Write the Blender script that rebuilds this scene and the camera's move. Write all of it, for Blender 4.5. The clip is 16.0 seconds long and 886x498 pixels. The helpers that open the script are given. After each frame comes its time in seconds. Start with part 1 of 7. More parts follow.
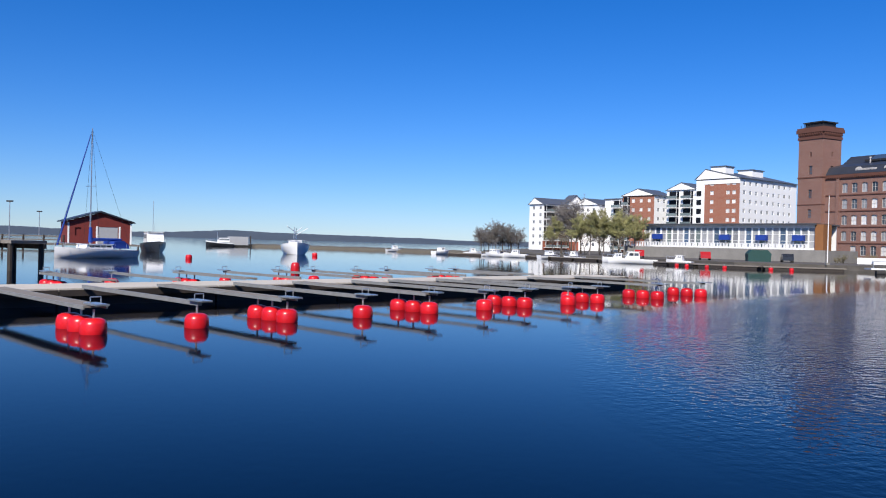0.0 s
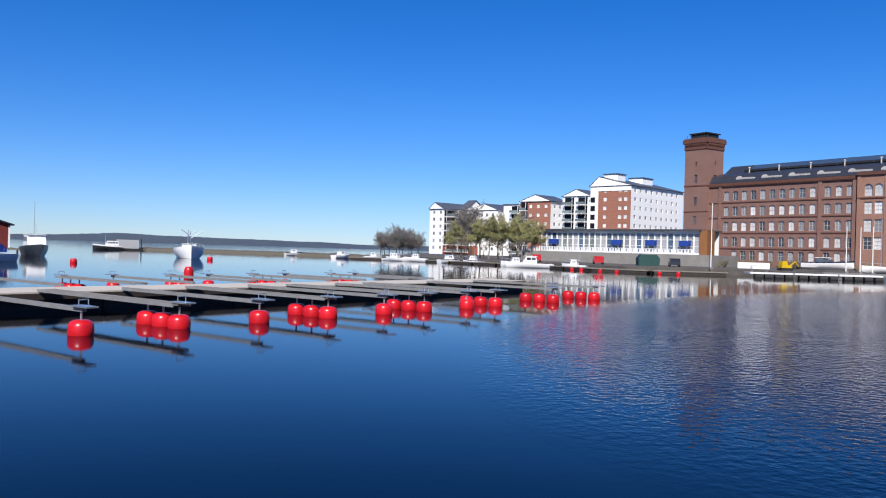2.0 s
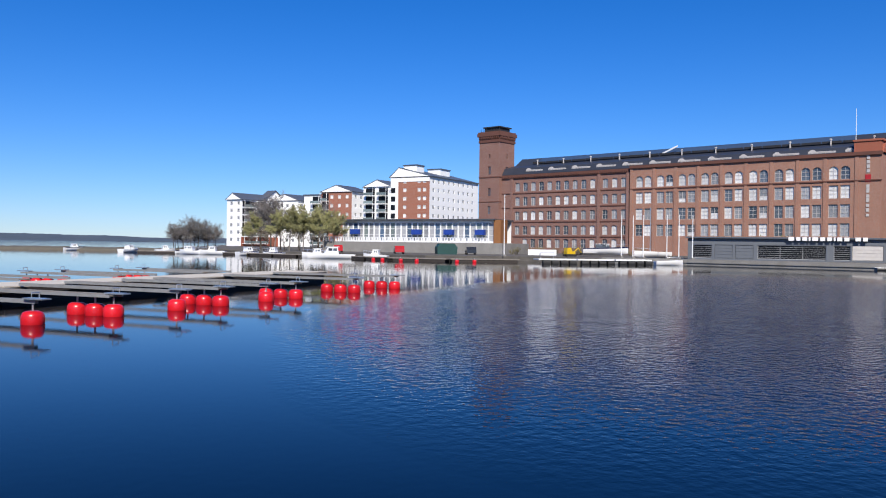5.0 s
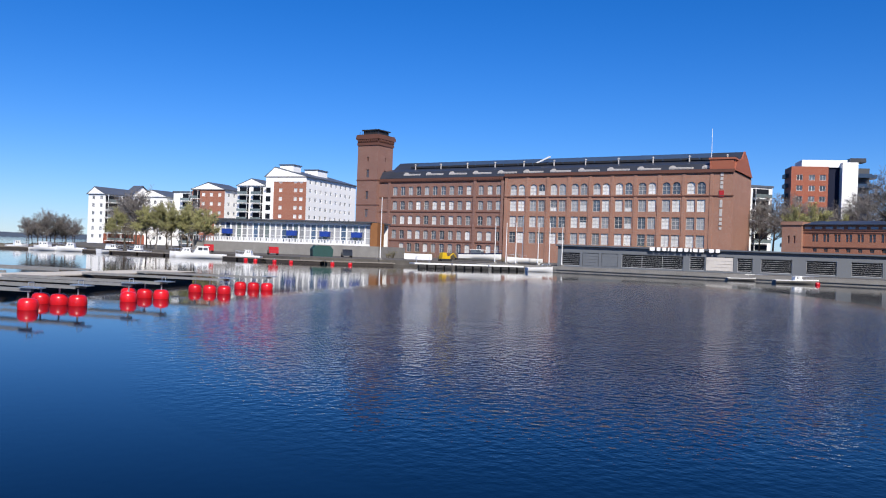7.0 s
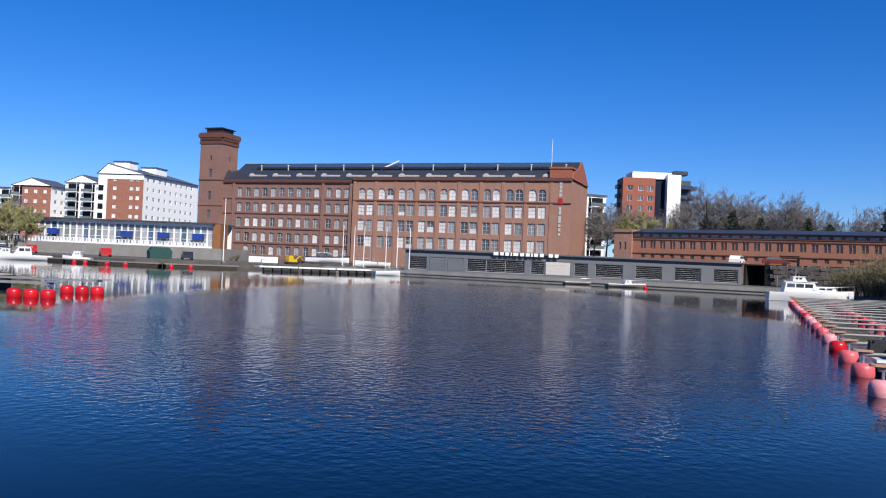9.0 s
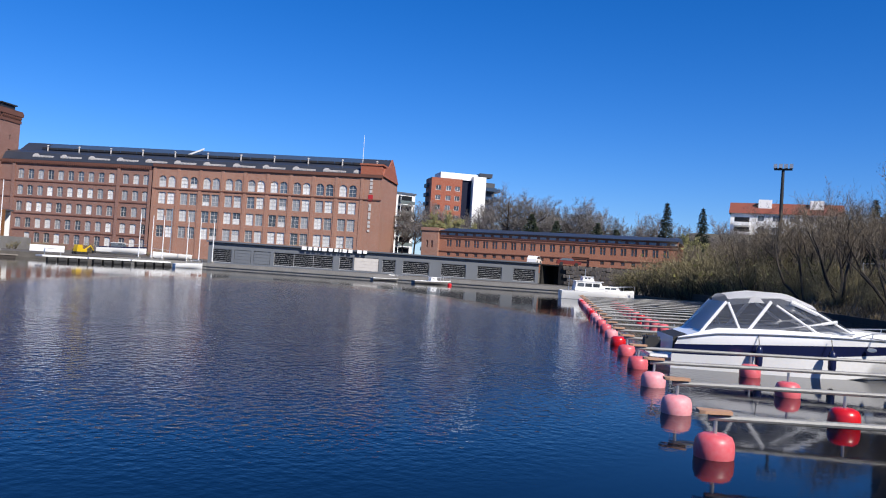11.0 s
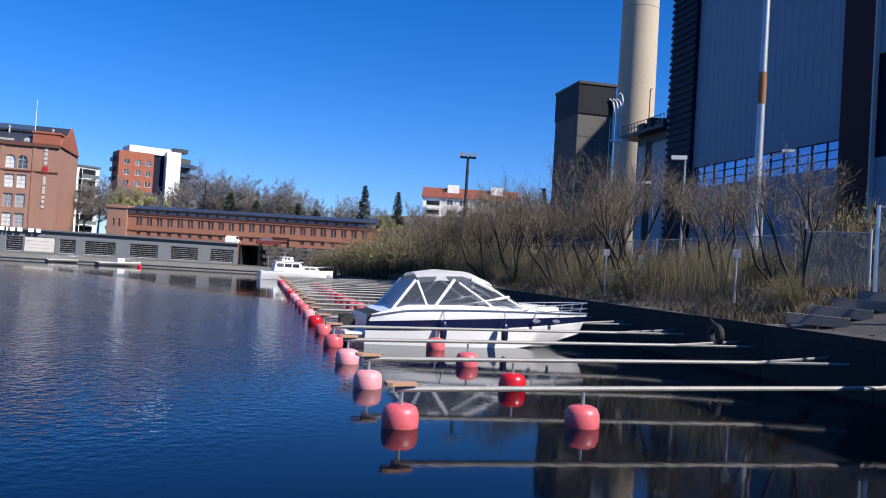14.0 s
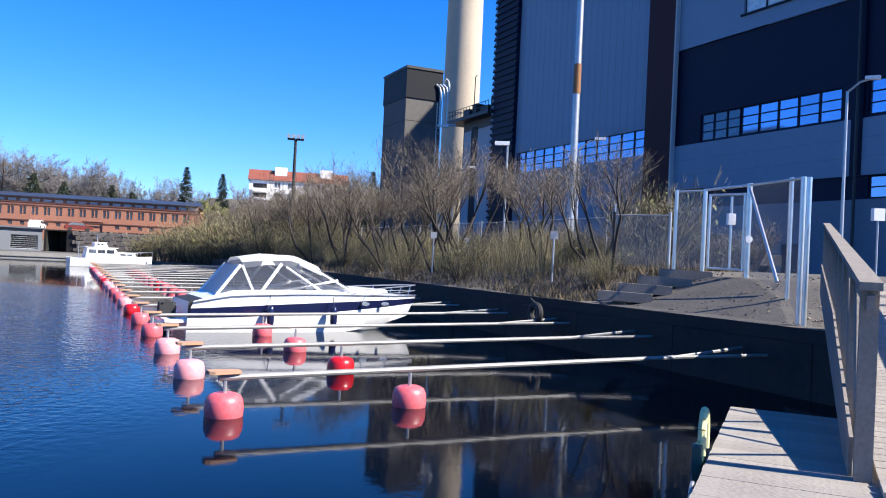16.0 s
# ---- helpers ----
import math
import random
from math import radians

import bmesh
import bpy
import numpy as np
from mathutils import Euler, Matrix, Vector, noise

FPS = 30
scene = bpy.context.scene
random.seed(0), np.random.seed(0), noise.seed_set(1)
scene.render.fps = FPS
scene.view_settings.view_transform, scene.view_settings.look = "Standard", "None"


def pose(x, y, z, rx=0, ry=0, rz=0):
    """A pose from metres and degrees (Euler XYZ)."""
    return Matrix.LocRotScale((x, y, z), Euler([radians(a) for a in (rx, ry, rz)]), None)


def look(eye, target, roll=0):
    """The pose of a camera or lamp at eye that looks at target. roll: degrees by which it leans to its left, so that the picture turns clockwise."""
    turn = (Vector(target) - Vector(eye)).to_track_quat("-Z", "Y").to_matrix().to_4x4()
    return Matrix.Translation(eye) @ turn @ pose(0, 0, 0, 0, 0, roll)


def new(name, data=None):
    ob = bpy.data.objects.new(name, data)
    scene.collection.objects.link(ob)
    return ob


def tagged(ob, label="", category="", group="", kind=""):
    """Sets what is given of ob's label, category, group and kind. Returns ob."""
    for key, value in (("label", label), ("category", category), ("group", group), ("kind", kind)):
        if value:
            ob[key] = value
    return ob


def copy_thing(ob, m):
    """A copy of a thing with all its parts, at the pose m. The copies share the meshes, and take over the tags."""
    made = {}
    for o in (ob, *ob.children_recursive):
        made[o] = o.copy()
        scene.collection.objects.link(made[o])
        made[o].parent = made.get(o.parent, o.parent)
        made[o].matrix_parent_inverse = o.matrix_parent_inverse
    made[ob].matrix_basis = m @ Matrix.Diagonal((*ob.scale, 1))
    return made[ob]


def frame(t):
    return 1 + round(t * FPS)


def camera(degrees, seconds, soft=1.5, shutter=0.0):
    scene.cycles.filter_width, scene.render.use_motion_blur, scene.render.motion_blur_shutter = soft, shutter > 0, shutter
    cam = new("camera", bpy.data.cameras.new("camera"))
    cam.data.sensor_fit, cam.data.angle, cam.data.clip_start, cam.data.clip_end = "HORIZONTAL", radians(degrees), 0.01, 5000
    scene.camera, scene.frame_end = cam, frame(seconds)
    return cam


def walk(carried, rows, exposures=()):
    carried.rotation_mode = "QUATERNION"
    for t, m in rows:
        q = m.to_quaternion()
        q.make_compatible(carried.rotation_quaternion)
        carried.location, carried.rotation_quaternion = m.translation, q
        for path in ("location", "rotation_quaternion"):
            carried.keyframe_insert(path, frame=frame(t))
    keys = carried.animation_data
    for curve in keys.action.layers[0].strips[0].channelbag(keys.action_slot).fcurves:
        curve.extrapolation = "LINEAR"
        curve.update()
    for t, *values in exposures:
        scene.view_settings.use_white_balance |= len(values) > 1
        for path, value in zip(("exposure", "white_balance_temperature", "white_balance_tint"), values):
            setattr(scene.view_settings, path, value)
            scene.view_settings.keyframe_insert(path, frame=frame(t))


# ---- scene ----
cam = camera(58.6, 16.0, soft=1.1)
EYE = 2.45          # height of the lens over the water
PAN = [(0, -0.16, -0.40, -1.48), (0.5, -1.95, -0.43, -1.77), (1, -3.74, -0.02, -1.27), (1.5, -5.32, 0.08, -1.22),
       (2, -7.37, 0.10, -1.64), (2.5, -9.12, -0.15, -1.31), (3, -12.32, -1.08, -1.00), (3.5, -15.36, -0.78, -0.74),
       (4, -17.97, -0.54, -0.79), (6.5, -27.53, 0.04, -1.49), (7, -30.62, 0.19, -2.11), (7.5, -33.68, 0.25, -2.24),
       (8, -36.11, 0.47, -2.26), (10.5, -51.87, 1.20, -3.52), (11, -55.44, 1.34, -3.75), (11.5, -58.70, 1.64, -3.15),
       (12, -62.58, 1.22, -3.32), (12.5, -65.90, 1.02, -2.86), (13, -70.13, 1.22, -2.75), (13.5, -74.19, 1.38, -3.28),
       (14, -76.95, 1.30, -3.52), (14.5, -80.52, 1.48, -3.33), (15, -83.92, 1.01, -2.60), (15.5, -86.63, 0.85, -2.47),
       (16, -89.23, 0.77, -2.81)]
SWING = 0.274       # the lens swings round the one who holds it
walk(cam, [(t, pose(SWING * (-math.sin(radians(y)) - math.sin(radians(75))), SWING * (math.cos(radians(y)) - math.cos(radians(75))), EYE, 90 + p, r, y)) for t, y, p, r in PAN],
     exposures=[(0, 0.35), (8, 0.35), (11, 0.42), (13, 0.52), (14.5, 0.8), (16, 1.34)])

# ---- light ----
SUN_AZ, SUN_EL = 198.0, 41.0
world = bpy.data.worlds.new("world")
scene.world = world
world.use_nodes = True
wn = world.node_tree
sky = wn.nodes.new("ShaderNodeTexSky")
sky.sky_type, sky.sun_disc = "NISHITA", False
sky.sun_elevation, sky.sun_rotation = radians(SUN_EL), radians(SUN_AZ)
sky.air_density, sky.dust_density, sky.ozone_density = 1.0, 0.0, 2.0
hsv = wn.nodes.new("ShaderNodeHueSaturation")
hsv.inputs["Saturation"].default_value = 1.17
tint = wn.nodes.new("ShaderNodeMix")
tint.data_type, tint.blend_type = "RGBA", "MULTIPLY"
tint.inputs["Factor"].default_value = 1.0
tint.inputs["B"].default_value = (0.635, 0.85, 1.38, 1)
wn.links.new(sky.outputs[0], tint.inputs["A"])
wn.links.new(tint.outputs["Result"], hsv.inputs["Color"])
wn.links.new(hsv.outputs[0], wn.nodes["Background"].inputs[0])
wn.nodes["Background"].inputs[1].default_value = 0.070
sun = new("sun", bpy.data.lights.new("sun", "SUN"))
sun.data.energy, sun.data.angle, sun.data.color = 4.9, radians(0.5), (1.0, 0.93, 0.83)
sa, se = radians(SUN_AZ), radians(SUN_EL)
sun.matrix_world = look((math.sin(sa) * math.cos(se) * 100, math.cos(sa) * math.cos(se) * 100, math.sin(se) * 100), (0, 0, 0))


# ---- materials ----
def mat(name, c, c2=None, rough=0.7, metal=0.0, scale=1.0, bump=0.0, fine=12.0, island=0.0, spec=0.5, mix=0.5):
    """A surface of two tones, mixed by noise at two scales, with a fine relief."""
    m = bpy.data.materials.new(name)
    m.use_nodes = True
    nt = m.node_tree
    b = nt.nodes["Principled BSDF"]
    c2 = c2 or tuple(v * 0.75 for v in c)
    tc = nt.nodes.new("ShaderNodeTexCoord")
    n1 = nt.nodes.new("ShaderNodeTexNoise")
    n1.inputs["Scale"].default_value, n1.inputs["Detail"].default_value = scale, 5
    n2 = nt.nodes.new("ShaderNodeTexNoise")
    n2.inputs["Scale"].default_value, n2.inputs["Detail"].default_value = scale * fine, 3
    nt.links.new(tc.outputs["Object"], n1.inputs["Vector"])
    nt.links.new(tc.outputs["Object"], n2.inputs["Vector"])
    add = nt.nodes.new("ShaderNodeMath")
    add.operation = "ADD"
    nt.links.new(n1.outputs["Fac"], add.inputs[0])
    nt.links.new(n2.outputs["Fac"], add.inputs[1])
    mr = nt.nodes.new("ShaderNodeMapRange")
    mr.inputs["From Min"].default_value, mr.inputs["From Max"].default_value = 1.0 - mix * 0.7, 1.0 + mix * 0.7
    nt.links.new(add.outputs[0], mr.inputs["Value"])
    mx = nt.nodes.new("ShaderNodeMix")
    mx.data_type = "RGBA"
    mx.inputs["A"].default_value, mx.inputs["B"].default_value = (*c, 1), (*c2, 1)
    nt.links.new(mr.outputs[0], mx.inputs["Factor"])
    out = mx.outputs["Result"]
    if island:
        oi = nt.nodes.new("ShaderNodeObjectInfo")
        hs = nt.nodes.new("ShaderNodeHueSaturation")
        r2 = nt.nodes.new("ShaderNodeMapRange")
        r2.inputs["To Min"].default_value, r2.inputs["To Max"].default_value = 1 - island, 1 + island
        nt.links.new(oi.outputs["Random"], r2.inputs["Value"])
        nt.links.new(r2.outputs[0], hs.inputs["Value"])
        nt.links.new(out, hs.inputs["Color"])
        out = hs.outputs[0]
    nt.links.new(out, b.inputs["Base Color"])
    b.inputs["Roughness"].default_value, b.inputs["Metallic"].default_value = rough, metal
    b.inputs["Specular IOR Level"].default_value = spec
    if bump:
        bp = nt.nodes.new("ShaderNodeBump")
        bp.inputs["Strength"].default_value, bp.inputs["Distance"].default_value = bump, 0.02
        nt.links.new(n2.outputs["Fac"], bp.inputs["Height"])
        nt.links.new(bp.outputs[0], b.inputs["Normal"])
    return m


def brick_mat(name, c, c2, mortar, k=1.0):
    m = mat(name, c, c2, 0.85, scale=0.25, fine=10)
    nt = m.node_tree
    b = nt.nodes["Principled BSDF"]
    old = b.inputs["Base Color"].links[0].from_socket
    br = nt.nodes.new("ShaderNodeTexBrick")
    tc = nt.nodes.new("ShaderNodeTexCoord")
    mp = nt.nodes.new("ShaderNodeMapping")
    mp.inputs["Rotation"].default_value = (radians(90), 0, 0)
    nt.links.new(tc.outputs["Object"], mp.inputs["Vector"])
    nt.links.new(mp.outputs[0], br.inputs["Vector"])
    br.inputs["Scale"].default_value = 3.3 * k
    br.inputs["Mortar"].default_value = (*mortar, 1)
    br.inputs["Mortar Size"].default_value = 0.012
    br.inputs["Color2"].default_value = (*[v * 0.7 for v in c], 1)
    nt.links.new(old, br.inputs["Color1"])
    nt.links.new(br.outputs["Color"], b.inputs["Base Color"])
    return m


def glass_mat(name, c, rough=0.05, island=0.5):
    m = mat(name, c, tuple(v * 0.5 for v in c), rough, scale=0.3, island=island, spec=0.8)
    return m


M_BRICK = brick_mat("red_brick", (0.40, 0.205, 0.145), (0.24, 0.115, 0.08), (0.30, 0.24, 0.2))
M_BRICK_OLD = brick_mat("old_red_brick", (0.28, 0.145, 0.115), (0.165, 0.083, 0.068), (0.26, 0.2, 0.17))
M_BRICK_STORE = brick_mat("warm_red_brick", (0.40, 0.165, 0.10), (0.29, 0.115, 0.072), (0.33, 0.2, 0.15))
M_BRICK_DARK = mat("brick_moulding", (0.14, 0.055, 0.04), (0.09, 0.04, 0.03), 0.9, scale=0.5)
M_BRICK_ORANGE = brick_mat("orange_brick", (0.36, 0.10, 0.055), (0.27, 0.078, 0.045), (0.32, 0.17, 0.12))
M_WHITE_WALL = mat("white_render", (0.86, 0.86, 0.85), (0.80, 0.80, 0.79), 0.85, scale=0.2)
M_GREY_WALL = mat("grey_panel", (0.36, 0.37, 0.39), (0.30, 0.31, 0.33), 0.7, scale=0.3)
M_DARK_PANEL = mat("dark_grey_cladding", (0.06, 0.068, 0.08), (0.045, 0.05, 0.06), 0.5, scale=0.4)
M_DOOR_GREY = mat("grey_door_panel", (0.12, 0.135, 0.155), (0.10, 0.11, 0.13), 0.5, scale=0.5)
M_SLATE = mat("dark_roof_sheet", (0.035, 0.04, 0.055), (0.025, 0.03, 0.04), 0.45, scale=0.4)
M_ROOF_GREY = mat("grey_roof_sheet", (0.085, 0.10, 0.125), (0.065, 0.075, 0.10), 0.5, scale=0.3)
M_WHITE = mat("white_paint", (0.8, 0.8, 0.8), (0.72, 0.73, 0.74), 0.4, scale=1.5)
M_GEL = mat("white_gelcoat", (0.82, 0.82, 0.82), (0.76, 0.77, 0.78), 0.2, scale=1.0)
M_NAVY = mat("navy_gelcoat", (0.008, 0.012, 0.055), (0.012, 0.016, 0.05), 0.2, scale=2)
M_BLACK = mat("black_rubber", (0.012, 0.012, 0.013), (0.02, 0.02, 0.02), 0.7, scale=4, bump=0.3)
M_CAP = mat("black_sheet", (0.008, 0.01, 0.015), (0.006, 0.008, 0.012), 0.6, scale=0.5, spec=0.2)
M_STEEL = mat("galvanised_steel", (0.5, 0.51, 0.52), (0.36, 0.37, 0.38), 0.42, 0.7, scale=3, bump=0.1)
M_ALU = mat("bright_aluminium", (0.62, 0.64, 0.66), (0.5, 0.52, 0.54), 0.3, 0.8, scale=5)
M_DARKSTEEL = mat("dark_steel", (0.03, 0.03, 0.034), (0.045, 0.042, 0.04), 0.55, 0.4, scale=4)
M_RED = mat("red_buoy_plastic", (0.62, 0.012, 0.02), (0.50, 0.01, 0.016), 0.3, scale=1.2, island=0.15)
M_PINK = mat("faded_buoy_plastic", (0.64, 0.075, 0.10), (0.62, 0.16, 0.18), 0.42, scale=1.3, island=0.12)
M_PALEPINK = mat("bleached_buoy_plastic", (0.72, 0.22, 0.25), (0.74, 0.36, 0.38), 0.5, scale=1.3, island=0.1)
M_BOOM = mat("weathered_galvanised", (0.30, 0.30, 0.295), (0.20, 0.20, 0.195), 0.6, 0.3, scale=2.5, bump=0.2)
M_ORANGE_WOOD = mat("weathered_orange_wood", (0.46, 0.26, 0.16), (0.33, 0.2, 0.13), 0.8, scale=6, bump=0.3)
M_DECK = mat("grey_deck_board", (0.30, 0.275, 0.24), (0.215, 0.195, 0.175), 0.85, scale=2.5, bump=0.4, island=0.12)
M_PIER_DECK = mat("pale_pier_concrete", (0.55, 0.50, 0.43), (0.43, 0.40, 0.35), 0.9, scale=0.8, bump=0.4)
M_WOOD_GREY = mat("silvered_timber", (0.24, 0.215, 0.185), (0.16, 0.14, 0.12), 0.85, scale=3, bump=0.4)
M_WOOD_DARK = mat("dark_wet_timber", (0.045, 0.035, 0.028), (0.025, 0.02, 0.018), 0.7, scale=3, bump=0.4)
M_WOOD_OCHRE = mat("ochre_timber", (0.26, 0.11, 0.035), (0.2, 0.085, 0.03), 0.7, scale=1)
M_CONC = mat("grey_concrete", (0.26, 0.25, 0.235), (0.17, 0.165, 0.155), 0.9, scale=0.6, bump=0.5)
# stained concrete, darkened further to carry the quay wall's shade in its colour
M_CONC_DARK = mat("stained_shade_dark_concrete", (0.022, 0.021, 0.019), (0.008, 0.0078, 0.0075), 0.85, scale=0.5, bump=0.6)
M_CHIM = mat("beige_concrete_shaft", (0.47, 0.39, 0.29), (0.40, 0.335, 0.25), 0.85, scale=0.12)
M_STONE = mat("granite_block", (0.26, 0.215, 0.17), (0.14, 0.118, 0.095), 0.9, scale=0.9, bump=0.6, island=0.25)
M_GRAVEL = mat("gravel_ground", (0.125, 0.114, 0.10), (0.058, 0.053, 0.047), 0.95, scale=0.7, bump=0.9, fine=20)
M_GRASS = mat("dry_grass_ground", (0.125, 0.11, 0.085), (0.08, 0.072, 0.055), 0.95, scale=0.6, bump=0.8, fine=16)
M_ASPH = mat("asphalt", (0.055, 0.055, 0.056), (0.04, 0.04, 0.042), 0.9, scale=0.5)
M_BED = mat("lake_bed", (0.02, 0.025, 0.025), (0.015, 0.018, 0.02), 0.95, scale=0.2)
# forest colour shifted to blue to stand for the haze of distance
M_HILL = mat("hazy_far_forest", (0.058, 0.078, 0.105), (0.042, 0.06, 0.085), 0.95, scale=0.01)
M_BARK = mat("grey_brown_bark", (0.10, 0.08, 0.062), (0.06, 0.048, 0.04), 0.9, scale=3)
M_BARK_DARK = mat("dark_willow_bark", (0.042, 0.034, 0.028), (0.026, 0.022, 0.018), 0.9, scale=3)
M_TWIG = mat("bare_twigs", (0.17, 0.138, 0.10), (0.115, 0.094, 0.07), 0.9, scale=0.8, island=0.2)
M_TWIG_OL = mat("budding_olive_twigs", (0.205, 0.175, 0.095), (0.135, 0.115, 0.065), 0.85, scale=0.5, island=0.2)
M_TWIG_GREY = mat("grey_twigs", (0.22, 0.20, 0.19), (0.15, 0.137, 0.13), 0.9, scale=0.8, island=0.15)
M_TWIG_PALE = mat("pale_olive_twigs", (0.30, 0.27, 0.15), (0.22, 0.20, 0.11), 0.85, scale=0.6, island=0.15)
M_LEAF_PALE = mat("pale_birch_leaves", (0.36, 0.36, 0.15), (0.28, 0.28, 0.11), 0.8, scale=0.4, island=0.2)
M_LEAF = mat("spring_leaves", (0.20, 0.20, 0.06), (0.14, 0.145, 0.05), 0.8, scale=0.4, island=0.2)
M_SPRUCE = mat("spruce_needles", (0.02, 0.032, 0.018), (0.012, 0.02, 0.012), 0.9, scale=0.7)
M_PINE = mat("pine_needles", (0.035, 0.05, 0.026), (0.022, 0.032, 0.018), 0.9, scale=0.7)
M_PLANT_BLUE = mat("blue_grey_metal_cladding", (0.20, 0.265, 0.335), (0.18, 0.24, 0.31), 0.55, scale=0.15, spec=0.3)
M_PLANT_BASE = mat("grey_blue_base_sheet", (0.15, 0.185, 0.225), (0.12, 0.15, 0.19), 0.6, scale=0.3, spec=0.3)
M_PLANT_DARK = mat("navy_metal_cladding", (0.005, 0.009, 0.032), (0.004, 0.007, 0.024), 0.6, scale=0.2, spec=0.2)
M_PLANT_RED = mat("dark_red_cladding", (0.05, 0.008, 0.01), (0.04, 0.007, 0.009), 0.6, scale=0.2, spec=0.2)
M_GLASS = glass_mat("window_glass", (0.10, 0.12, 0.15))
M_GLASS_LIT = glass_mat("blind_behind_glass", (0.80, 0.80, 0.79), 0.25, 0.2)
M_GLASS_MID = glass_mat("grey_curtain_behind_glass", (0.33, 0.34, 0.36), 0.15, 0.35)
M_BALC = glass_mat("green_grey_balcony_glass", (0.22, 0.27, 0.27), 0.12, 0.2)
# blue base puts the sky's reflection into the colour, besides the real mirroring
M_GLASS_SKY = mat("sky_painted_glass", (0.27, 0.40, 0.60), (0.22, 0.34, 0.54), 0.06, 0.75, scale=0.3, island=0.15)
M_GLASS_TINT = glass_mat("blue_tinted_glass", (0.08, 0.13, 0.22), 0.05, 0.3)
# dark sheet with its base lightened to blue for the mirrored sky
M_SOLAR = mat("sky_blued_solar_sheet", (0.045, 0.075, 0.13), (0.035, 0.06, 0.11), 0.25, scale=0.3)
M_SILO = mat("dark_silo_concrete", (0.115, 0.108, 0.10), (0.08, 0.075, 0.07), 0.85, scale=0.3)
M_FRAME_GREY = mat("pale_window_frame", (0.50, 0.48, 0.46), (0.42, 0.40, 0.39), 0.6, scale=2)
M_BLUE = mat("blue_canvas", (0.006, 0.045, 0.30), (0.006, 0.035, 0.22), 0.7, scale=1.5)
M_GREEN = mat("dark_green_tarpaulin", (0.01, 0.06, 0.055), (0.008, 0.045, 0.04), 0.6, scale=1)
M_YELLOW = mat("yellow_machine_paint", (0.62, 0.40, 0.01), (0.5, 0.33, 0.01), 0.45, scale=2)
M_PALEYEL = mat("pale_yellow_paint", (0.62, 0.60, 0.30), (0.5, 0.48, 0.25), 0.6, scale=5)
M_SHED = mat("falu_red_boards", (0.17, 0.022, 0.018), (0.12, 0.018, 0.016), 0.85, scale=1.5)
M_CARRED = mat("red_car_paint", (0.42, 0.02, 0.02), (0.35, 0.02, 0.02), 0.25, scale=2)
M_CARDARK = mat("dark_car_paint", (0.02, 0.025, 0.03), (0.03, 0.03, 0.035), 0.25, scale=2)
M_CANVAS = mat("grey_white_canopy_canvas", (0.78, 0.78, 0.78), (0.70, 0.70, 0.71), 0.75, scale=1.4, bump=0.2)
M_TILE_RED = mat("red_roof_tiles", (0.25, 0.085, 0.06), (0.19, 0.065, 0.05), 0.85, scale=0.5, spec=0.1)


def clear_mat():
    m = bpy.data.materials.new("clear_plastic_window")
    m.use_nodes = True
    nt = m.node_tree
    b = nt.nodes["Principled BSDF"]
    b.inputs["Base Color"].default_value = (0.075, 0.08, 0.09, 1)
    b.inputs["Roughness"].default_value = 0.1
    tr = nt.nodes.new("ShaderNodeBsdfTransparent")
    tr.inputs[0].default_value = (0.7, 0.72, 0.75, 1)
    ms = nt.nodes.new("ShaderNodeMixShader")
    ms.inputs[0].default_value = 0.55
    nt.links.new(tr.outputs[0], ms.inputs[1])
    nt.links.new(b.outputs[0], ms.inputs[2])
    nt.links.new(ms.outputs[0], nt.nodes["Material Output"].inputs["Surface"])
    return m


M_CLEAR = clear_mat()


def mesh_mat():
    """Chain link: a crossed wire lattice with open cells."""
    m = bpy.data.materials.new("chain_link")
    m.use_nodes = True
    nt = m.node_tree
    b = nt.nodes["Principled BSDF"]
    b.inputs["Base Color"].default_value = (0.4, 0.41, 0.42, 1)
    b.inputs["Roughness"].default_value, b.inputs["Metallic"].default_value = 0.5, 0.5
    tr = nt.nodes.new("ShaderNodeBsdfTransparent")
    ms = nt.nodes.new("ShaderNodeMixShader")
    ms.inputs[0].default_value = 0.3
    nt.links.new(tr.outputs[0], ms.inputs[1])
    nt.links.new(b.outputs[0], ms.inputs[2])
    nt.links.new(ms.outputs[0], nt.nodes["Material Output"].inputs["Surface"])
    return m


M_MESH = mesh_mat()


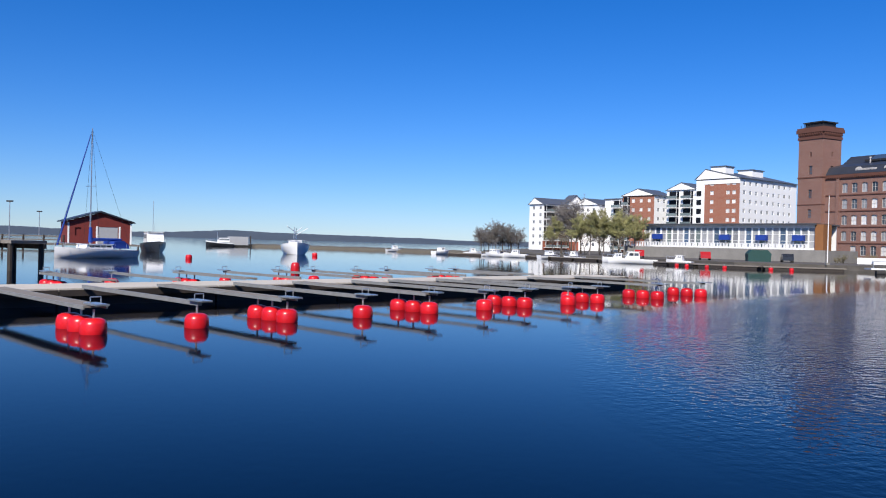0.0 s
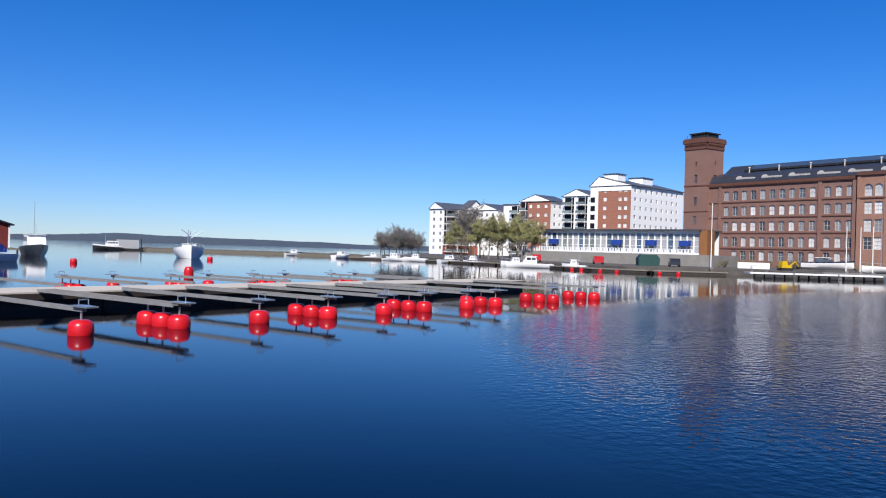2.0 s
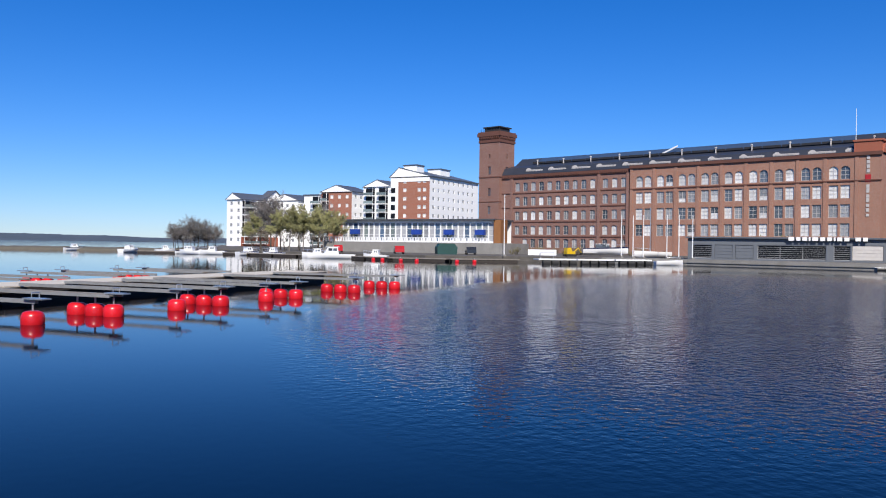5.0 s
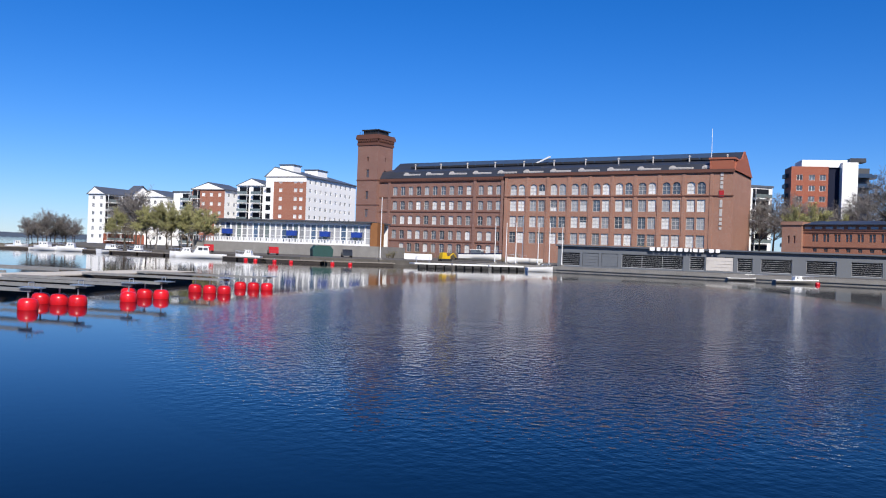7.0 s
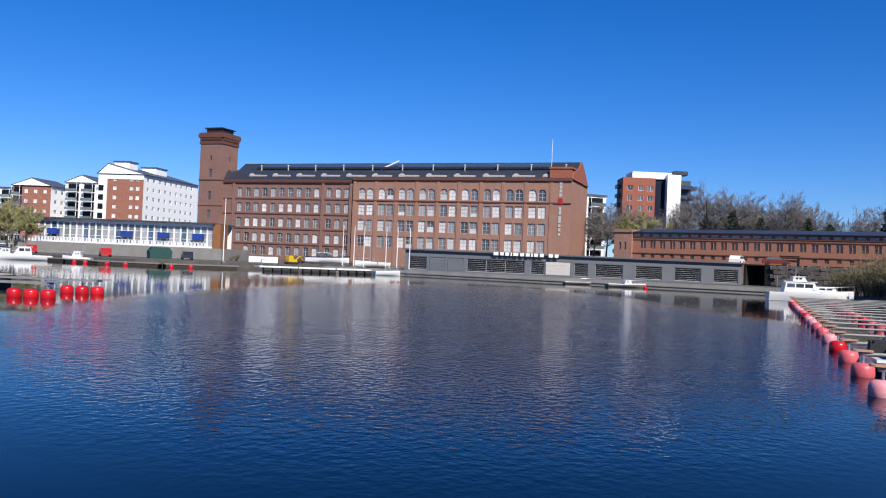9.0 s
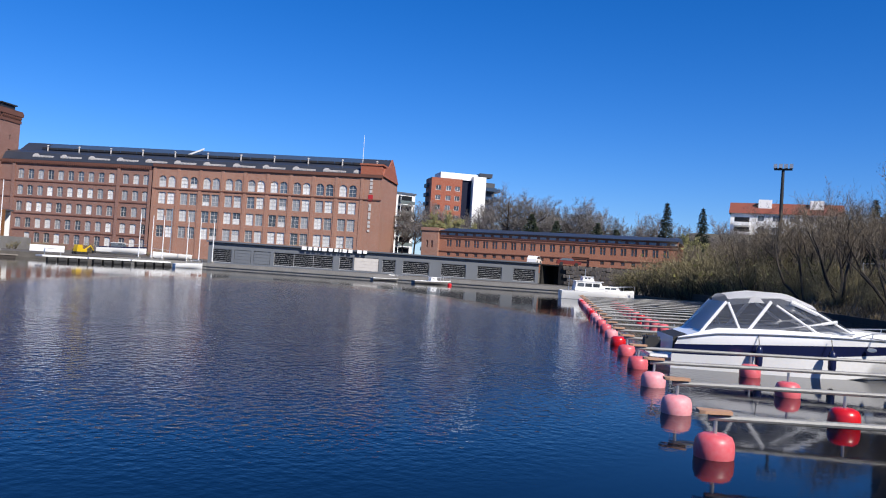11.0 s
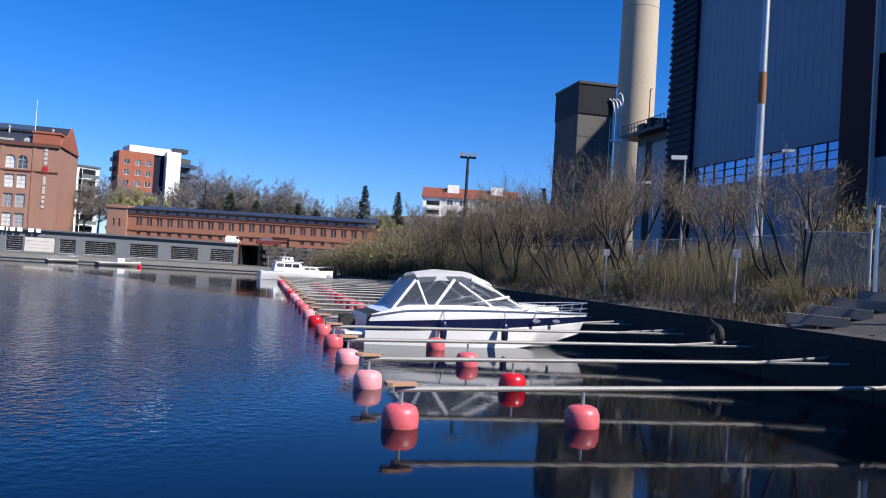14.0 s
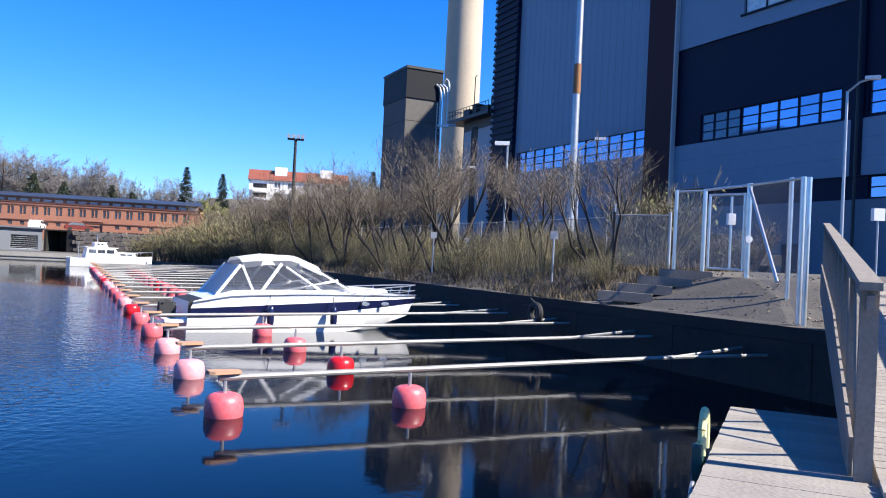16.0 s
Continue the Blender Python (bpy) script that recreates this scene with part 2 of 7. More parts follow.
def water_mat():
    m = bpy.data.materials.new("lake_water")
    m.use_nodes = True
    nt = m.node_tree
    b = nt.nodes["Principled BSDF"]
    b.inputs["Base Color"].default_value = (0.0005, 0.002, 0.0062, 1)
    b.inputs["Roughness"].default_value = 0.05
    b.inputs["IOR"].default_value = 1.24
    tc = nt.nodes.new("ShaderNodeTexCoord")
    n1 = nt.nodes.new("ShaderNodeTexNoise")
    n1.inputs["Scale"].default_value, n1.inputs["Detail"].default_value = 5.0, 2
    n2 = nt.nodes.new("ShaderNodeTexNoise")
    n2.inputs["Scale"].default_value, n2.inputs["Detail"].default_value = 0.5, 2
    patch = nt.nodes.new("ShaderNodeTexNoise")
    patch.inputs["Scale"].default_value, patch.inputs["Detail"].default_value = 0.03, 2
    for n in (n1, n2, patch):
        nt.links.new(tc.outputs["Object"], n.inputs["Vector"])
    # a breeze roughens the middle of the basin; the water by the piers lies calm
    zone = nt.nodes.new("ShaderNodeMapping")
    zone.vector_type = "TEXTURE"
    zone.inputs["Location"].default_value = (31, 33, 0)
    zone.inputs["Rotation"].default_value = (0, 0, radians(47))
    zone.inputs["Scale"].default_value = (29, 13, 1)
    nt.links.new(tc.outputs["Object"], zone.inputs["Vector"])
    near = nt.nodes.new("ShaderNodeVectorMath")
    near.operation = "LENGTH"
    nt.links.new(zone.outputs[0], near.inputs[0])
    wob = nt.nodes.new("ShaderNodeMath")
    wob.operation = "MULTIPLY_ADD"
    wob.inputs[1].default_value = -0.6
    nt.links.new(patch.outputs["Fac"], wob.inputs[0])
    nt.links.new(near.outputs["Value"], wob.inputs[2])
    rng = nt.nodes.new("ShaderNodeMapRange")
    rng.inputs["From Min"].default_value, rng.inputs["From Max"].default_value = 0.3, 1.05
    rng.inputs["To Min"].default_value, rng.inputs["To Max"].default_value = 1.0, 0.008
    nt.links.new(wob.outputs[0], rng.inputs["Value"])
    add = nt.nodes.new("ShaderNodeMath")
    add.operation = "MULTIPLY_ADD"
    add.inputs[1].default_value = 0.7
    nt.links.new(n2.outputs["Fac"], add.inputs[0])
    nt.links.new(n1.outputs["Fac"], add.inputs[2])
    mul = nt.nodes.new("ShaderNodeMath")
    mul.operation = "MULTIPLY"
    nt.links.new(add.outputs[0], mul.inputs[0])
    nt.links.new(rng.outputs[0], mul.inputs[1])
    bp = nt.nodes.new("ShaderNodeBump")
    bp.inputs["Strength"].default_value, bp.inputs["Distance"].default_value = 1.0, 0.115
    nt.links.new(mul.outputs[0], bp.inputs["Height"])
    nt.links.new(bp.outputs[0], b.inputs["Normal"])
    return m


M_WATER = water_mat()


# ---- builders ----
def at(az, d, z=0.0):
    """A place by its bearing from the lens (degrees clockwise from the y axis) and its distance."""
    return Vector((d * math.sin(radians(az)), d * math.cos(radians(az)), z))


def heading(v):
    return math.degrees(math.atan2(v[1], v[0]))


def box(bm, x0, x1, y0, y1, z0, z1, m=None):
    vs = [bm.verts.new(p) for p in ((x0, y0, z0), (x1, y0, z0), (x1, y1, z0), (x0, y1, z0), (x0, y0, z1), (x1, y0, z1), (x1, y1, z1), (x0, y1, z1))]
    if m is not None:
        for v in vs:
            v.co = m @ v.co
    for f in ((3, 2, 1, 0), (4, 5, 6, 7), (0, 1, 5, 4), (1, 2, 6, 5), (2, 3, 7, 6), (3, 0, 4, 7)):
        bm.faces.new([vs[i] for i in f])
    return bm


def tube(bm, a, b, r0, r1=None, n=8, cap=True):
    a, b = Vector(a), Vector(b)
    r1 = r0 if r1 is None else r1
    w = (b - a).normalized()
    u = w.orthogonal().normalized()
    v = w.cross(u)
    r = [[bm.verts.new(p + (u * math.cos(k * 2 * math.pi / n) + v * math.sin(k * 2 * math.pi / n)) * q) for k in range(n)] for p, q in ((a, r0), (b, r1))]
    for k in range(n):
        bm.faces.new((r[0][k], r[0][(k + 1) % n], r[1][(k + 1) % n], r[1][k]))
    if cap:
        bm.faces.new(r[0][::-1])
        bm.faces.new(r[1])
    return bm


def path_tube(bm, pts, r, n=6):
    for a, b in zip(pts, pts[1:]):
        tube(bm, a, b, r, r, n)
    return bm


def lathe(bm, prof, n=20, c=(0, 0, 0)):
    """A round body from a profile of (radius, height)."""
    rings = [[bm.verts.new((c[0] + r * math.cos(2 * math.pi * k / n), c[1] + r * math.sin(2 * math.pi * k / n), c[2] + z)) for k in range(n)] for r, z in prof]
    for a, b in zip(rings, rings[1:]):
        for k in range(n):
            bm.faces.new((a[k], a[(k + 1) % n], b[(k + 1) % n], b[k]))
    bm.faces.new(rings[0][::-1])
    bm.faces.new(rings[-1])
    return bm


def prism(bm, poly, y0, y1):
    """A closed outline in x and z, drawn out along y."""
    a = [bm.verts.new((x, y0, z)) for x, z in poly]
    b = [bm.verts.new((x, y1, z)) for x, z in poly]
    n = len(poly)
    bm.faces.new(a)
    bm.faces.new(b[::-1])
    for k in range(n):
        bm.faces.new((a[(k + 1) % n], a[k], b[k], b[(k + 1) % n]))
    return bm


def slab(bm, poly, z0, z1):
    """A closed outline in x and y, drawn out along z."""
    a = [bm.verts.new((x, y, z0)) for x, y in poly]
    b = [bm.verts.new((x, y, z1)) for x, y in poly]
    n = len(poly)
    bm.faces.new(a[::-1])
    bm.faces.new(b)
    for k in range(n):
        bm.faces.new((a[k], a[(k + 1) % n], b[(k + 1) % n], b[k]))
    return bm


def to_mesh(name, bm, material, smooth=False):
    bmesh.ops.recalc_face_normals(bm, faces=bm.faces[:])
    me = bpy.data.meshes.new(name)
    bm.to_mesh(me)
    bm.free()
    me.materials.append(material)
    if smooth:
        me.polygons.foreach_set("use_smooth", [True] * len(me.polygons))
        me.set_sharp_from_angle(angle=radians(40))
    return me


def part(name, bm, material, parent, label="", smooth=False):
    ob = new(name, to_mesh(name, bm, material, smooth))
    ob.parent = parent
    if label:
        tagged(ob, label)
    return ob


def piece(name, me, parent, m):
    ob = new(name, me)
    ob.parent = parent
    ob.matrix_basis = m
    return ob


def thing(name, label, category, m=Matrix(), group="", kind=""):
    ob = new(name)
    ob.matrix_basis = m
    return tagged(ob, label, category, group, kind)


def solid(name, bm, material, label, category, m=Matrix(), group="", kind="", smooth=False):
    ob = new(name, to_mesh(name, bm, material, smooth))
    ob.matrix_basis = m
    return tagged(ob, label, category, group, kind)


def N():
    return bmesh.new()


def wall(bm, l, h, holes, depth=0.25, m=Matrix(), z0=0.0, x0=0.0):
    """A wall face along x from x0 to l and up to h, with holes (x0, x1, z0, z1) that go back along y."""
    xs = sorted({x0, l, *[round(v, 3) for a in holes for v in a[:2]]})
    zs = sorted({z0, h, *[round(v, 3) for a in holes for v in a[2:]]})
    cell = set()
    xi, zi = {v: i for i, v in enumerate(xs)}, {v: i for i, v in enumerate(zs)}
    for a, b, c, d in holes:
        for i in range(xi[round(a, 3)], xi[round(b, 3)]):
            for j in range(zi[round(c, 3)], zi[round(d, 3)]):
                cell.add((i, j))
    v = {}

    def p(i, j):
        if (i, j) not in v:
            v[i, j] = bm.verts.new(m @ Vector((xs[i], 0, zs[j])))
        return v[i, j]
    for i in range(len(xs) - 1):
        for j in range(len(zs) - 1):
            if (i, j) not in cell:
                bm.faces.new((p(i, j), p(i + 1, j), p(i + 1, j + 1), p(i, j + 1)))
    for a, b, c, d in holes:
        q = [bm.verts.new(m @ Vector(t)) for t in ((a, 0, c), (b, 0, c), (b, 0, d), (a, 0, d), (a, depth, c), (b, depth, c), (b, depth, d), (a, depth, d))]
        for k in range(4):
            bm.faces.new((q[k], q[(k + 1) % 4], q[4 + (k + 1) % 4], q[4 + k]))
        bm.faces.new(q[4:])
    return bm


WIN = {}


def window_set(w, h, cols, rows, frame_m, pane_m, arch=False):
    """Meshes of a window's frame and of its pane, shared by all windows of the same size."""
    key = (round(w, 2), round(h, 2), cols, rows, frame_m.name, pane_m.name)
    if key not in WIN:
        f = N()
        t = 0.07
        cw, rh = (w - t) / cols, (h - t) / rows
        holes = [(t + c * cw, (c + 1) * cw, t + q * rh * 1.0, (q + 1) * rh) for c in range(cols) for q in range(rows)]
        xs = sorted({0.0, w, *[round(v, 4) for o in holes for v in o[:2]]})
        zs = sorted({0.0, h, *[round(v, 4) for o in holes for v in o[2:]]})
        cells = {(i, j) for i in range(len(xs) - 1) for j in range(len(zs) - 1)
                 if not any(o[0] - 0.001 < (xs[i] + xs[i + 1]) / 2 < o[1] + 0.001 and o[2] - 0.001 < (zs[j] + zs[j + 1]) / 2 < o[3] + 0.001 for o in holes)}
        vv = {}

        def corner(i, j, y):
            if (i, j, y) not in vv:
                vv[i, j, y] = f.verts.new((xs[i], y, zs[j]))
            return vv[i, j, y]
        for i, j in cells:
            f.faces.new([corner(a, b, 0.0) for a, b in ((i, j), (i + 1, j), (i + 1, j + 1), (i, j + 1))])
            for (di, dj), (p, q) in (((0, -1), ((0, 0), (1, 0))), ((1, 0), ((1, 0), (1, 1))), ((0, 1), ((1, 1), (0, 1))), ((-1, 0), ((0, 1), (0, 0)))):
                if (i + di, j + dj) not in cells:
                    f.faces.new([corner(i + p[0], j + p[1], 0.0), corner(i + p[0], j + p[1], 0.1), corner(i + q[0], j + q[1], 0.1), corner(i + q[0], j + q[1], 0.0)])
        g = N()
        box(g, t, w - t, 0.06, 0.075, t, h - t)
        WIN[key] = to_mesh("window", f, frame_m), to_mesh("pane", g, pane_m)
    return WIN[key]


def put_window(parent, m, w, h, cols, rows, frame_m, pane_m):
    f, g = window_set(w, h, cols, rows, frame_m, pane_m)
    ob = piece("window", f, parent, m)
    piece("pane", g, ob, Matrix())
    return ob


# ---- ground, water, shores ----
bm = N()
box(bm, -4500, 4500, -4500, 4500, -3.0, -2.0)
solid("ground", bm, M_BED, "dark sandy lake bed reaching to the horizon", "ground", kind="structure")
bm = N()
bmesh.ops.create_grid(bm, x_segments=1, y_segments=1, size=4400)
solid("water", bm, M_WATER, "calm dark blue lake water with faint ripples", "water", kind="structure")

QUAY_D = Vector((0.897, 0.443, 0))      # along the near mooring quay
QUAY_N = Vector((0.443, -0.897, 0))     # from the water to the land
QUAY_0 = Vector((17.6, -6.4, 0))


def quay(s, n, z=0.0):
    return QUAY_0 + QUAY_D * s + QUAY_N * n + Vector((0, 0, z))


# land across the basin, one slab with a quay face towards the water
shore = [at(3.0, 230), at(6.4, 172), at(9, 160), at(12.8, 150), at(20.3, 128), at(27, 132), at(33, 128), (78, 97), at(65.2, 112), quay(95, 0).xy]
land = [(p[0], p[1]) for p in shore] + [tuple(quay(95, 500).xy), (900, 300), (700, 900), (120, 900)]
bm = slab(N(), land, -2.2, 0.75)
solid("ground_far_shore", bm, M_GRAVEL, "grey gravel ground behind the far quay", "ground", kind="structure")
bm = N()
for a, b in zip(shore[6:9], shore[7:9]):
    a, b = Vector((a[0], a[1], 0)), Vector((b[0], b[1], 0))
    m = Matrix.Translation(a) @ pose(0, 0, 0, 0, 0, heading(b - a))
    box(bm, 0, (b - a).length, -0.25, 0.5, -1.5, 0.85, m)
    box(bm, 0, (b - a).length, -0.4, -0.2, 0.3, 0.5, m)
solid("quay_wall_far", bm, M_CONC, "weathered concrete quay edge across the basin", "quay", kind="structure")

# land of the near quay, with a bank that climbs to the fence
prof = [(-0.0, 1.42), (0.6, 1.44), (1.6, 1.72), (3.2, 2.36), (5.0, 2.48), (7.5, 2.54), (30, 2.6), (400, 2.6)]
bm = N()
cols = [-14 + 4 * k for k in range(26)] + [140, 220, 400]
rows_ = [[bm.verts.new(quay(s, n, z + (0.12 * noise.noise(Vector((s * 0.4, n * 0.5, 0))) if 0.5 < n < 20 else 0))) for n, z in prof] for s in cols]
for a, b in zip(rows_, rows_[1:]):
    for k in range(len(prof) - 1):
        bm.faces.new((a[k], a[k + 1], b[k + 1], b[k]))
solid("ground_bank", bm, M_GRAVEL, "gravelly bank with dry grass behind the mooring quay", "ground", kind="structure")
bm = N()
for k in range(28):
    s = -14 + 4 * k
    m = Matrix.Translation(quay(s, 0)) @ pose(0, 0, 0, 0, 0, heading(QUAY_D))
    box(bm, 0.01, 3.99, -0.55, 0.02, -1.8, 1.12, m)
    box(bm, 0.0, 4.0, -0.62, 0.0, 1.13, 1.42, m)
    box(bm, 0.0, 4.0, -1.1, -0.55, -1.8, 0.16, m)
solid("quay_wall_near", bm, M_CONC_DARK, "stained concrete mooring quay wall, shade darkened into its colour", "quay", kind="structure")

# spit with a road, across the outer water
bm = N()
spit = [(-14.4, 244), (-14, 240), (-8, 224), (0, 196), (5, 186), (9, 172)]
sec = [(-4, -1), (-2.0, 0.5), (0, 0.8), (6, 0.9), (8, 0.5), (12, -1)]
ring = [[bm.verts.new(at(a, d + o, z + 0.25 * noise.noise(Vector((a * 3, o, 0))))) for o, z in sec] for a, d in
        [(-14.4 + 0.42 * k, float(np.interp(-14.4 + 0.42 * k, [p[0] for p in spit], [p[1] for p in spit]))) for k in range(57)]]
for a, b in zip(ring, ring[1:]):
    for k in range(len(sec) - 1):
        bm.faces.new((a[k], a[k + 1], b[k + 1], b[k]))
solid("ground_spit", bm, M_GRASS, "low stony spit with dry grass and a road", "ground", kind="structure")

# wooded hills beyond the lake, their blue haze carried by the material colour
bm = N()


def ridge(bm, az0, az1, d, h0, h1, step=0.25):
    n = int((az1 - az0) / step)
    prev = None
    for k in range(n + 1):
        az = az0 + k * step
        u = k / n
        h = h0 + (h1 - h0) * u + 5 * noise.noise(Vector((az * 0.3, d * 0.01, 0))) + 2.2 * noise.noise(Vector((az * 3.1, d, 0)))
        cur = [bm.verts.new(at(az, d, -1)), bm.verts.new(at(az, d + 120, max(h, 2) * 0.8)), bm.verts.new(at(az, d + 400, max(h, 2))), bm.verts.new(at(az, d + 900, 0))]
        if prev:
            for j in range(3):
                bm.faces.new((prev[j], cur[j], cur[j + 1], prev[j + 1]))
        prev = cur


ridge(bm, -70, -22, 2600, 36, 20)
ridge(bm, -26, -15, 3000, 4, 34)
ridge(bm, -15, 8, 3000, 34, 12)
ridge(bm, -8, 14, 2400, 2, 22)
solid("backdrop_hills", bm, M_HILL, "forested hills beyond the lake, distance haze blued into their colour", "hills", kind="structure")

# ---- old brick mill across the basin ----
MILL_X = Vector((0.4605, -0.8877, 0))
F1 = Vector((96.8, 194.2, 0.75))
mill_m = Matrix.Translation(F1) @ pose(0, 0, 0, 0, 0, heading(MILL_X))
mill = thing("brick_mill", "long red brick mill with arched windows and dark metal roof", "building", mill_m)
CORN, DEEP, LEN = 21.0, 19.0, 90.6


def arches(bm, holes, rise, y=0.0):
    """Brick that rounds off the heads of the openings."""
    for a, b, c, d in holes:
        mid, half = (a + b) / 2, (b - a) / 2
        for sg, x in ((1, a), (-1, b)):
            arc = [(mid - sg * half * math.cos(t), d - rise + rise * math.sin(t)) for t in [math.pi / 2 * k / 5 for k in range(6)]]
            vs = [bm.verts.new((px, y, pz)) for px, pz in arc] + [bm.verts.new((x, y, d))]
            bm.faces.new(vs)
    return bm
ROWZ = [1.0, 4.45, 8.35, 12.25, 16.15]
XS_L = [2.1 + 2.58 * k for k in range(10)] + [28.9, 31.5, 34.0]
PAIRS = [39.6 + 5.42 * k for k in range(9)]
holes_l, holes_r = [], []
for z in ROWZ:
    for x in XS_L:
        if z > 2 or x > 3:
            holes_l.append((x - 0.75, x + 0.75, z + 0.4, z + 2.75))
    for x in PAIRS:
        for dx in (-1.12, 1.12):
            if z > 2:
                holes_r.append((x + dx - 0.9, x + dx + 0.9, z + 0.1, z + 2.8))
part("wall", arches(wall(N(), 36.0, CORN, holes_l, 0.3, x0=-10.0), holes_l, 0.35), M_BRICK_OLD, mill, "darker red brick wall of the older wing")
part("wall", arches(wall(N(), LEN, CORN + 0.5, holes_r, 0.3, pose(0, -0.6, 0), x0=36.0), [q for q in holes_r if q[2] > 15], 0.9, -0.6), M_BRICK, mill, "warm red brick wall with paired windows")
bm = N()
wall(bm, DEEP, CORN + 0.5, [], 0.3, pose(LEN, -0.6, 0, 0, 0, 90))
box(bm, -10, LEN - 0.02, DEEP - 0.6, DEEP - 0.3, 0, CORN)
box(bm, 36.0, 36.3, -0.58, 0.2, 0, CORN + 0.45)
part("side_wall", bm, M_BRICK, mill, "red brick gable end")
rw = random.Random(3)
PANES = (M_GLASS_LIT, M_GLASS_LIT, M_GLASS_MID, M_GLASS_MID, M_GLASS)
for a, b, c, d in holes_l:
    put_window(mill, pose(a, 0.2, c), b - a, d - c, 2, 2, M_FRAME_GREY, rw.choice(PANES))
for a, b, c, d in holes_r:
    w = put_window(mill, pose(a, -0.4, c), b - a, d - c, 2, 3, M_FRAME_GREY, rw.choice(PANES))
    if rw.random() < 0.3:
        part("blind", box(N(), 0.1, b - a - 0.1, 0.03, 0.05, 0.1, (d - c) * rw.uniform(0.3, 0.6)), M_GLASS_LIT, w)
# string courses, cornice, pilasters
for z in (4.2, 8.1, 12.0, 15.9):
    part("string_course", box(N(), -3, 35.9, -0.16, -0.003, z, z + 0.22), M_BRICK_DARK, mill)
bm = N()
box(bm, -3, 35.9, -0.35, -0.003, CORN - 0.9, CORN + 0.05)
for k in range(76):
    box(bm, -2.6 + k * 0.5, -2.35 + k * 0.5, -0.5, -0.353, CORN - 0.7, CORN - 0.2)
part("cornice", bm, M_BRICK_DARK, mill)
bm = N()
box(bm, 36.0, LEN + 0.3, -1.0, -0.603, CORN - 0.1, CORN + 0.6)
box(bm, 36.0, LEN + 0.2, -0.8, -0.603, 15.75, 16.0)
part("cornice", bm, M_BRICK_DARK, mill)
for x in [36.4] + [p - 2.71 for p in PAIRS[1:]] + [86.2]:
    part("pilaster", box(N(), x - 0.35, x + 0.35, -0.74, -0.603, 0, CORN - 0.2), M_BRICK, mill)
for x in (0.3, 27.2, 35.2):
    part("pilaster", box(N(), x - 0.4, x + 0.4, -0.3, -0.003, 0, CORN - 0.9), M_BRICK_OLD, mill)
# roof
bm = N()
prism(bm, [(0, CORN + 0.0), (1.2, CORN + 1.9), (6.5, CORN + 3.2), (9.5, CORN + 5.3), (13, CORN + 3.6), (DEEP, CORN)], 0, LEN + 3)
bmesh.ops.transform(bm, matrix=Matrix(((0, 1, 0, -3), (1, 0, 0, -0.3), (0, 0, 1, 0.1), (0, 0, 0, 1))), verts=bm.verts[:])
part("roof", bm, M_SLATE, mill, "dark sheet metal mansard roof")
for k in range(21):
    x = 3 + k * 4.15
    part("snow_guard", box(N(), x, x + 3.95, 5.9, 6.1, CORN + 3.5, CORN + 4.0), M_DARKSTEEL, mill)
for k in range(11):
    x = 5 + k * 8.3
    vent = part("roof_vent", tube(N(), (x, 5.2, CORN + 2.6), (x, 5.2, CORN + 4.2), 0.16, 0.16, 8), M_FRAME_GREY, mill)
    part("vent_cap", lathe(N(), [(0.3, 0), (0.28, 0.15), (0.05, 0.3)], 10, (x, 5.2, CORN + 4.2)), M_FRAME_GREY, vent)
sp = part("solar_strip", box(N(), 0, 80, 0, 3.1, 0, 0.1), M_SOLAR, mill, "dark solar sheet strip on the roof, sky's reflection blued into its colour")
sp.matrix_basis = pose(4, 6.35, CORN + 3.48, 35, 0, 0)
for k in range(12):
    x = 4.6 + k * 7.2
    d = part("dormer", prism(N(), [(0, CORN + 0.4), (5.4, CORN + 0.4), (5.4, CORN + 1.25), (1.6, CORN + 1.3), (1.1, CORN + 1.7), (0.6, CORN + 1.7), (0, CORN + 1.3)], 0.2, 2.2), M_FRAME_GREY, mill)
    d.location.x = x
    for j in range(6):
        put_window(d, pose(0.15 + 0.85 * j, 0.15, CORN + 0.5), 0.75, 0.65, 1, 1, M_FRAME_GREY, M_GLASS_LIT)
part("skylight", prism(N(), [(0, 0), (4.6, 1.9), (4.6, 2.3), (0, 0.4)], 0, 0.3), M_WHITE, mill, "white slanting roof light").matrix_basis = pose(40.3, 6.2, CORN + 3.4)
bm = N()
prism(bm, [(0, CORN + 0.4), (1.2, CORN + 2.1), (6.5, CORN + 3.5), (9.5, CORN + 5.5), (13, CORN + 3.8), (DEEP - 0.6, CORN + 0.4)], LEN + 0.02, LEN + 0.35)
for v in bm.verts:
    v.co = Vector((v.co.y, v.co.x - 0.35, v.co.z))
box(bm, LEN - 5, LEN + 0.01, -0.5, 6, CORN + 0.6, CORN + 3.0)
box(bm, LEN - 5.2, LEN + 0.3, -0.7, 6.2, CORN + 2.7, CORN + 3.1)
part("stair_head", bm, M_BRICK_ORANGE, mill, "brick stair head above the cornice")
part("antenna_mast", tube(N(), (LEN - 5.5, 3, CORN + 3), (LEN - 5.5, 3, CORN + 10), 0.07, 0.04), M_WHITE, mill)
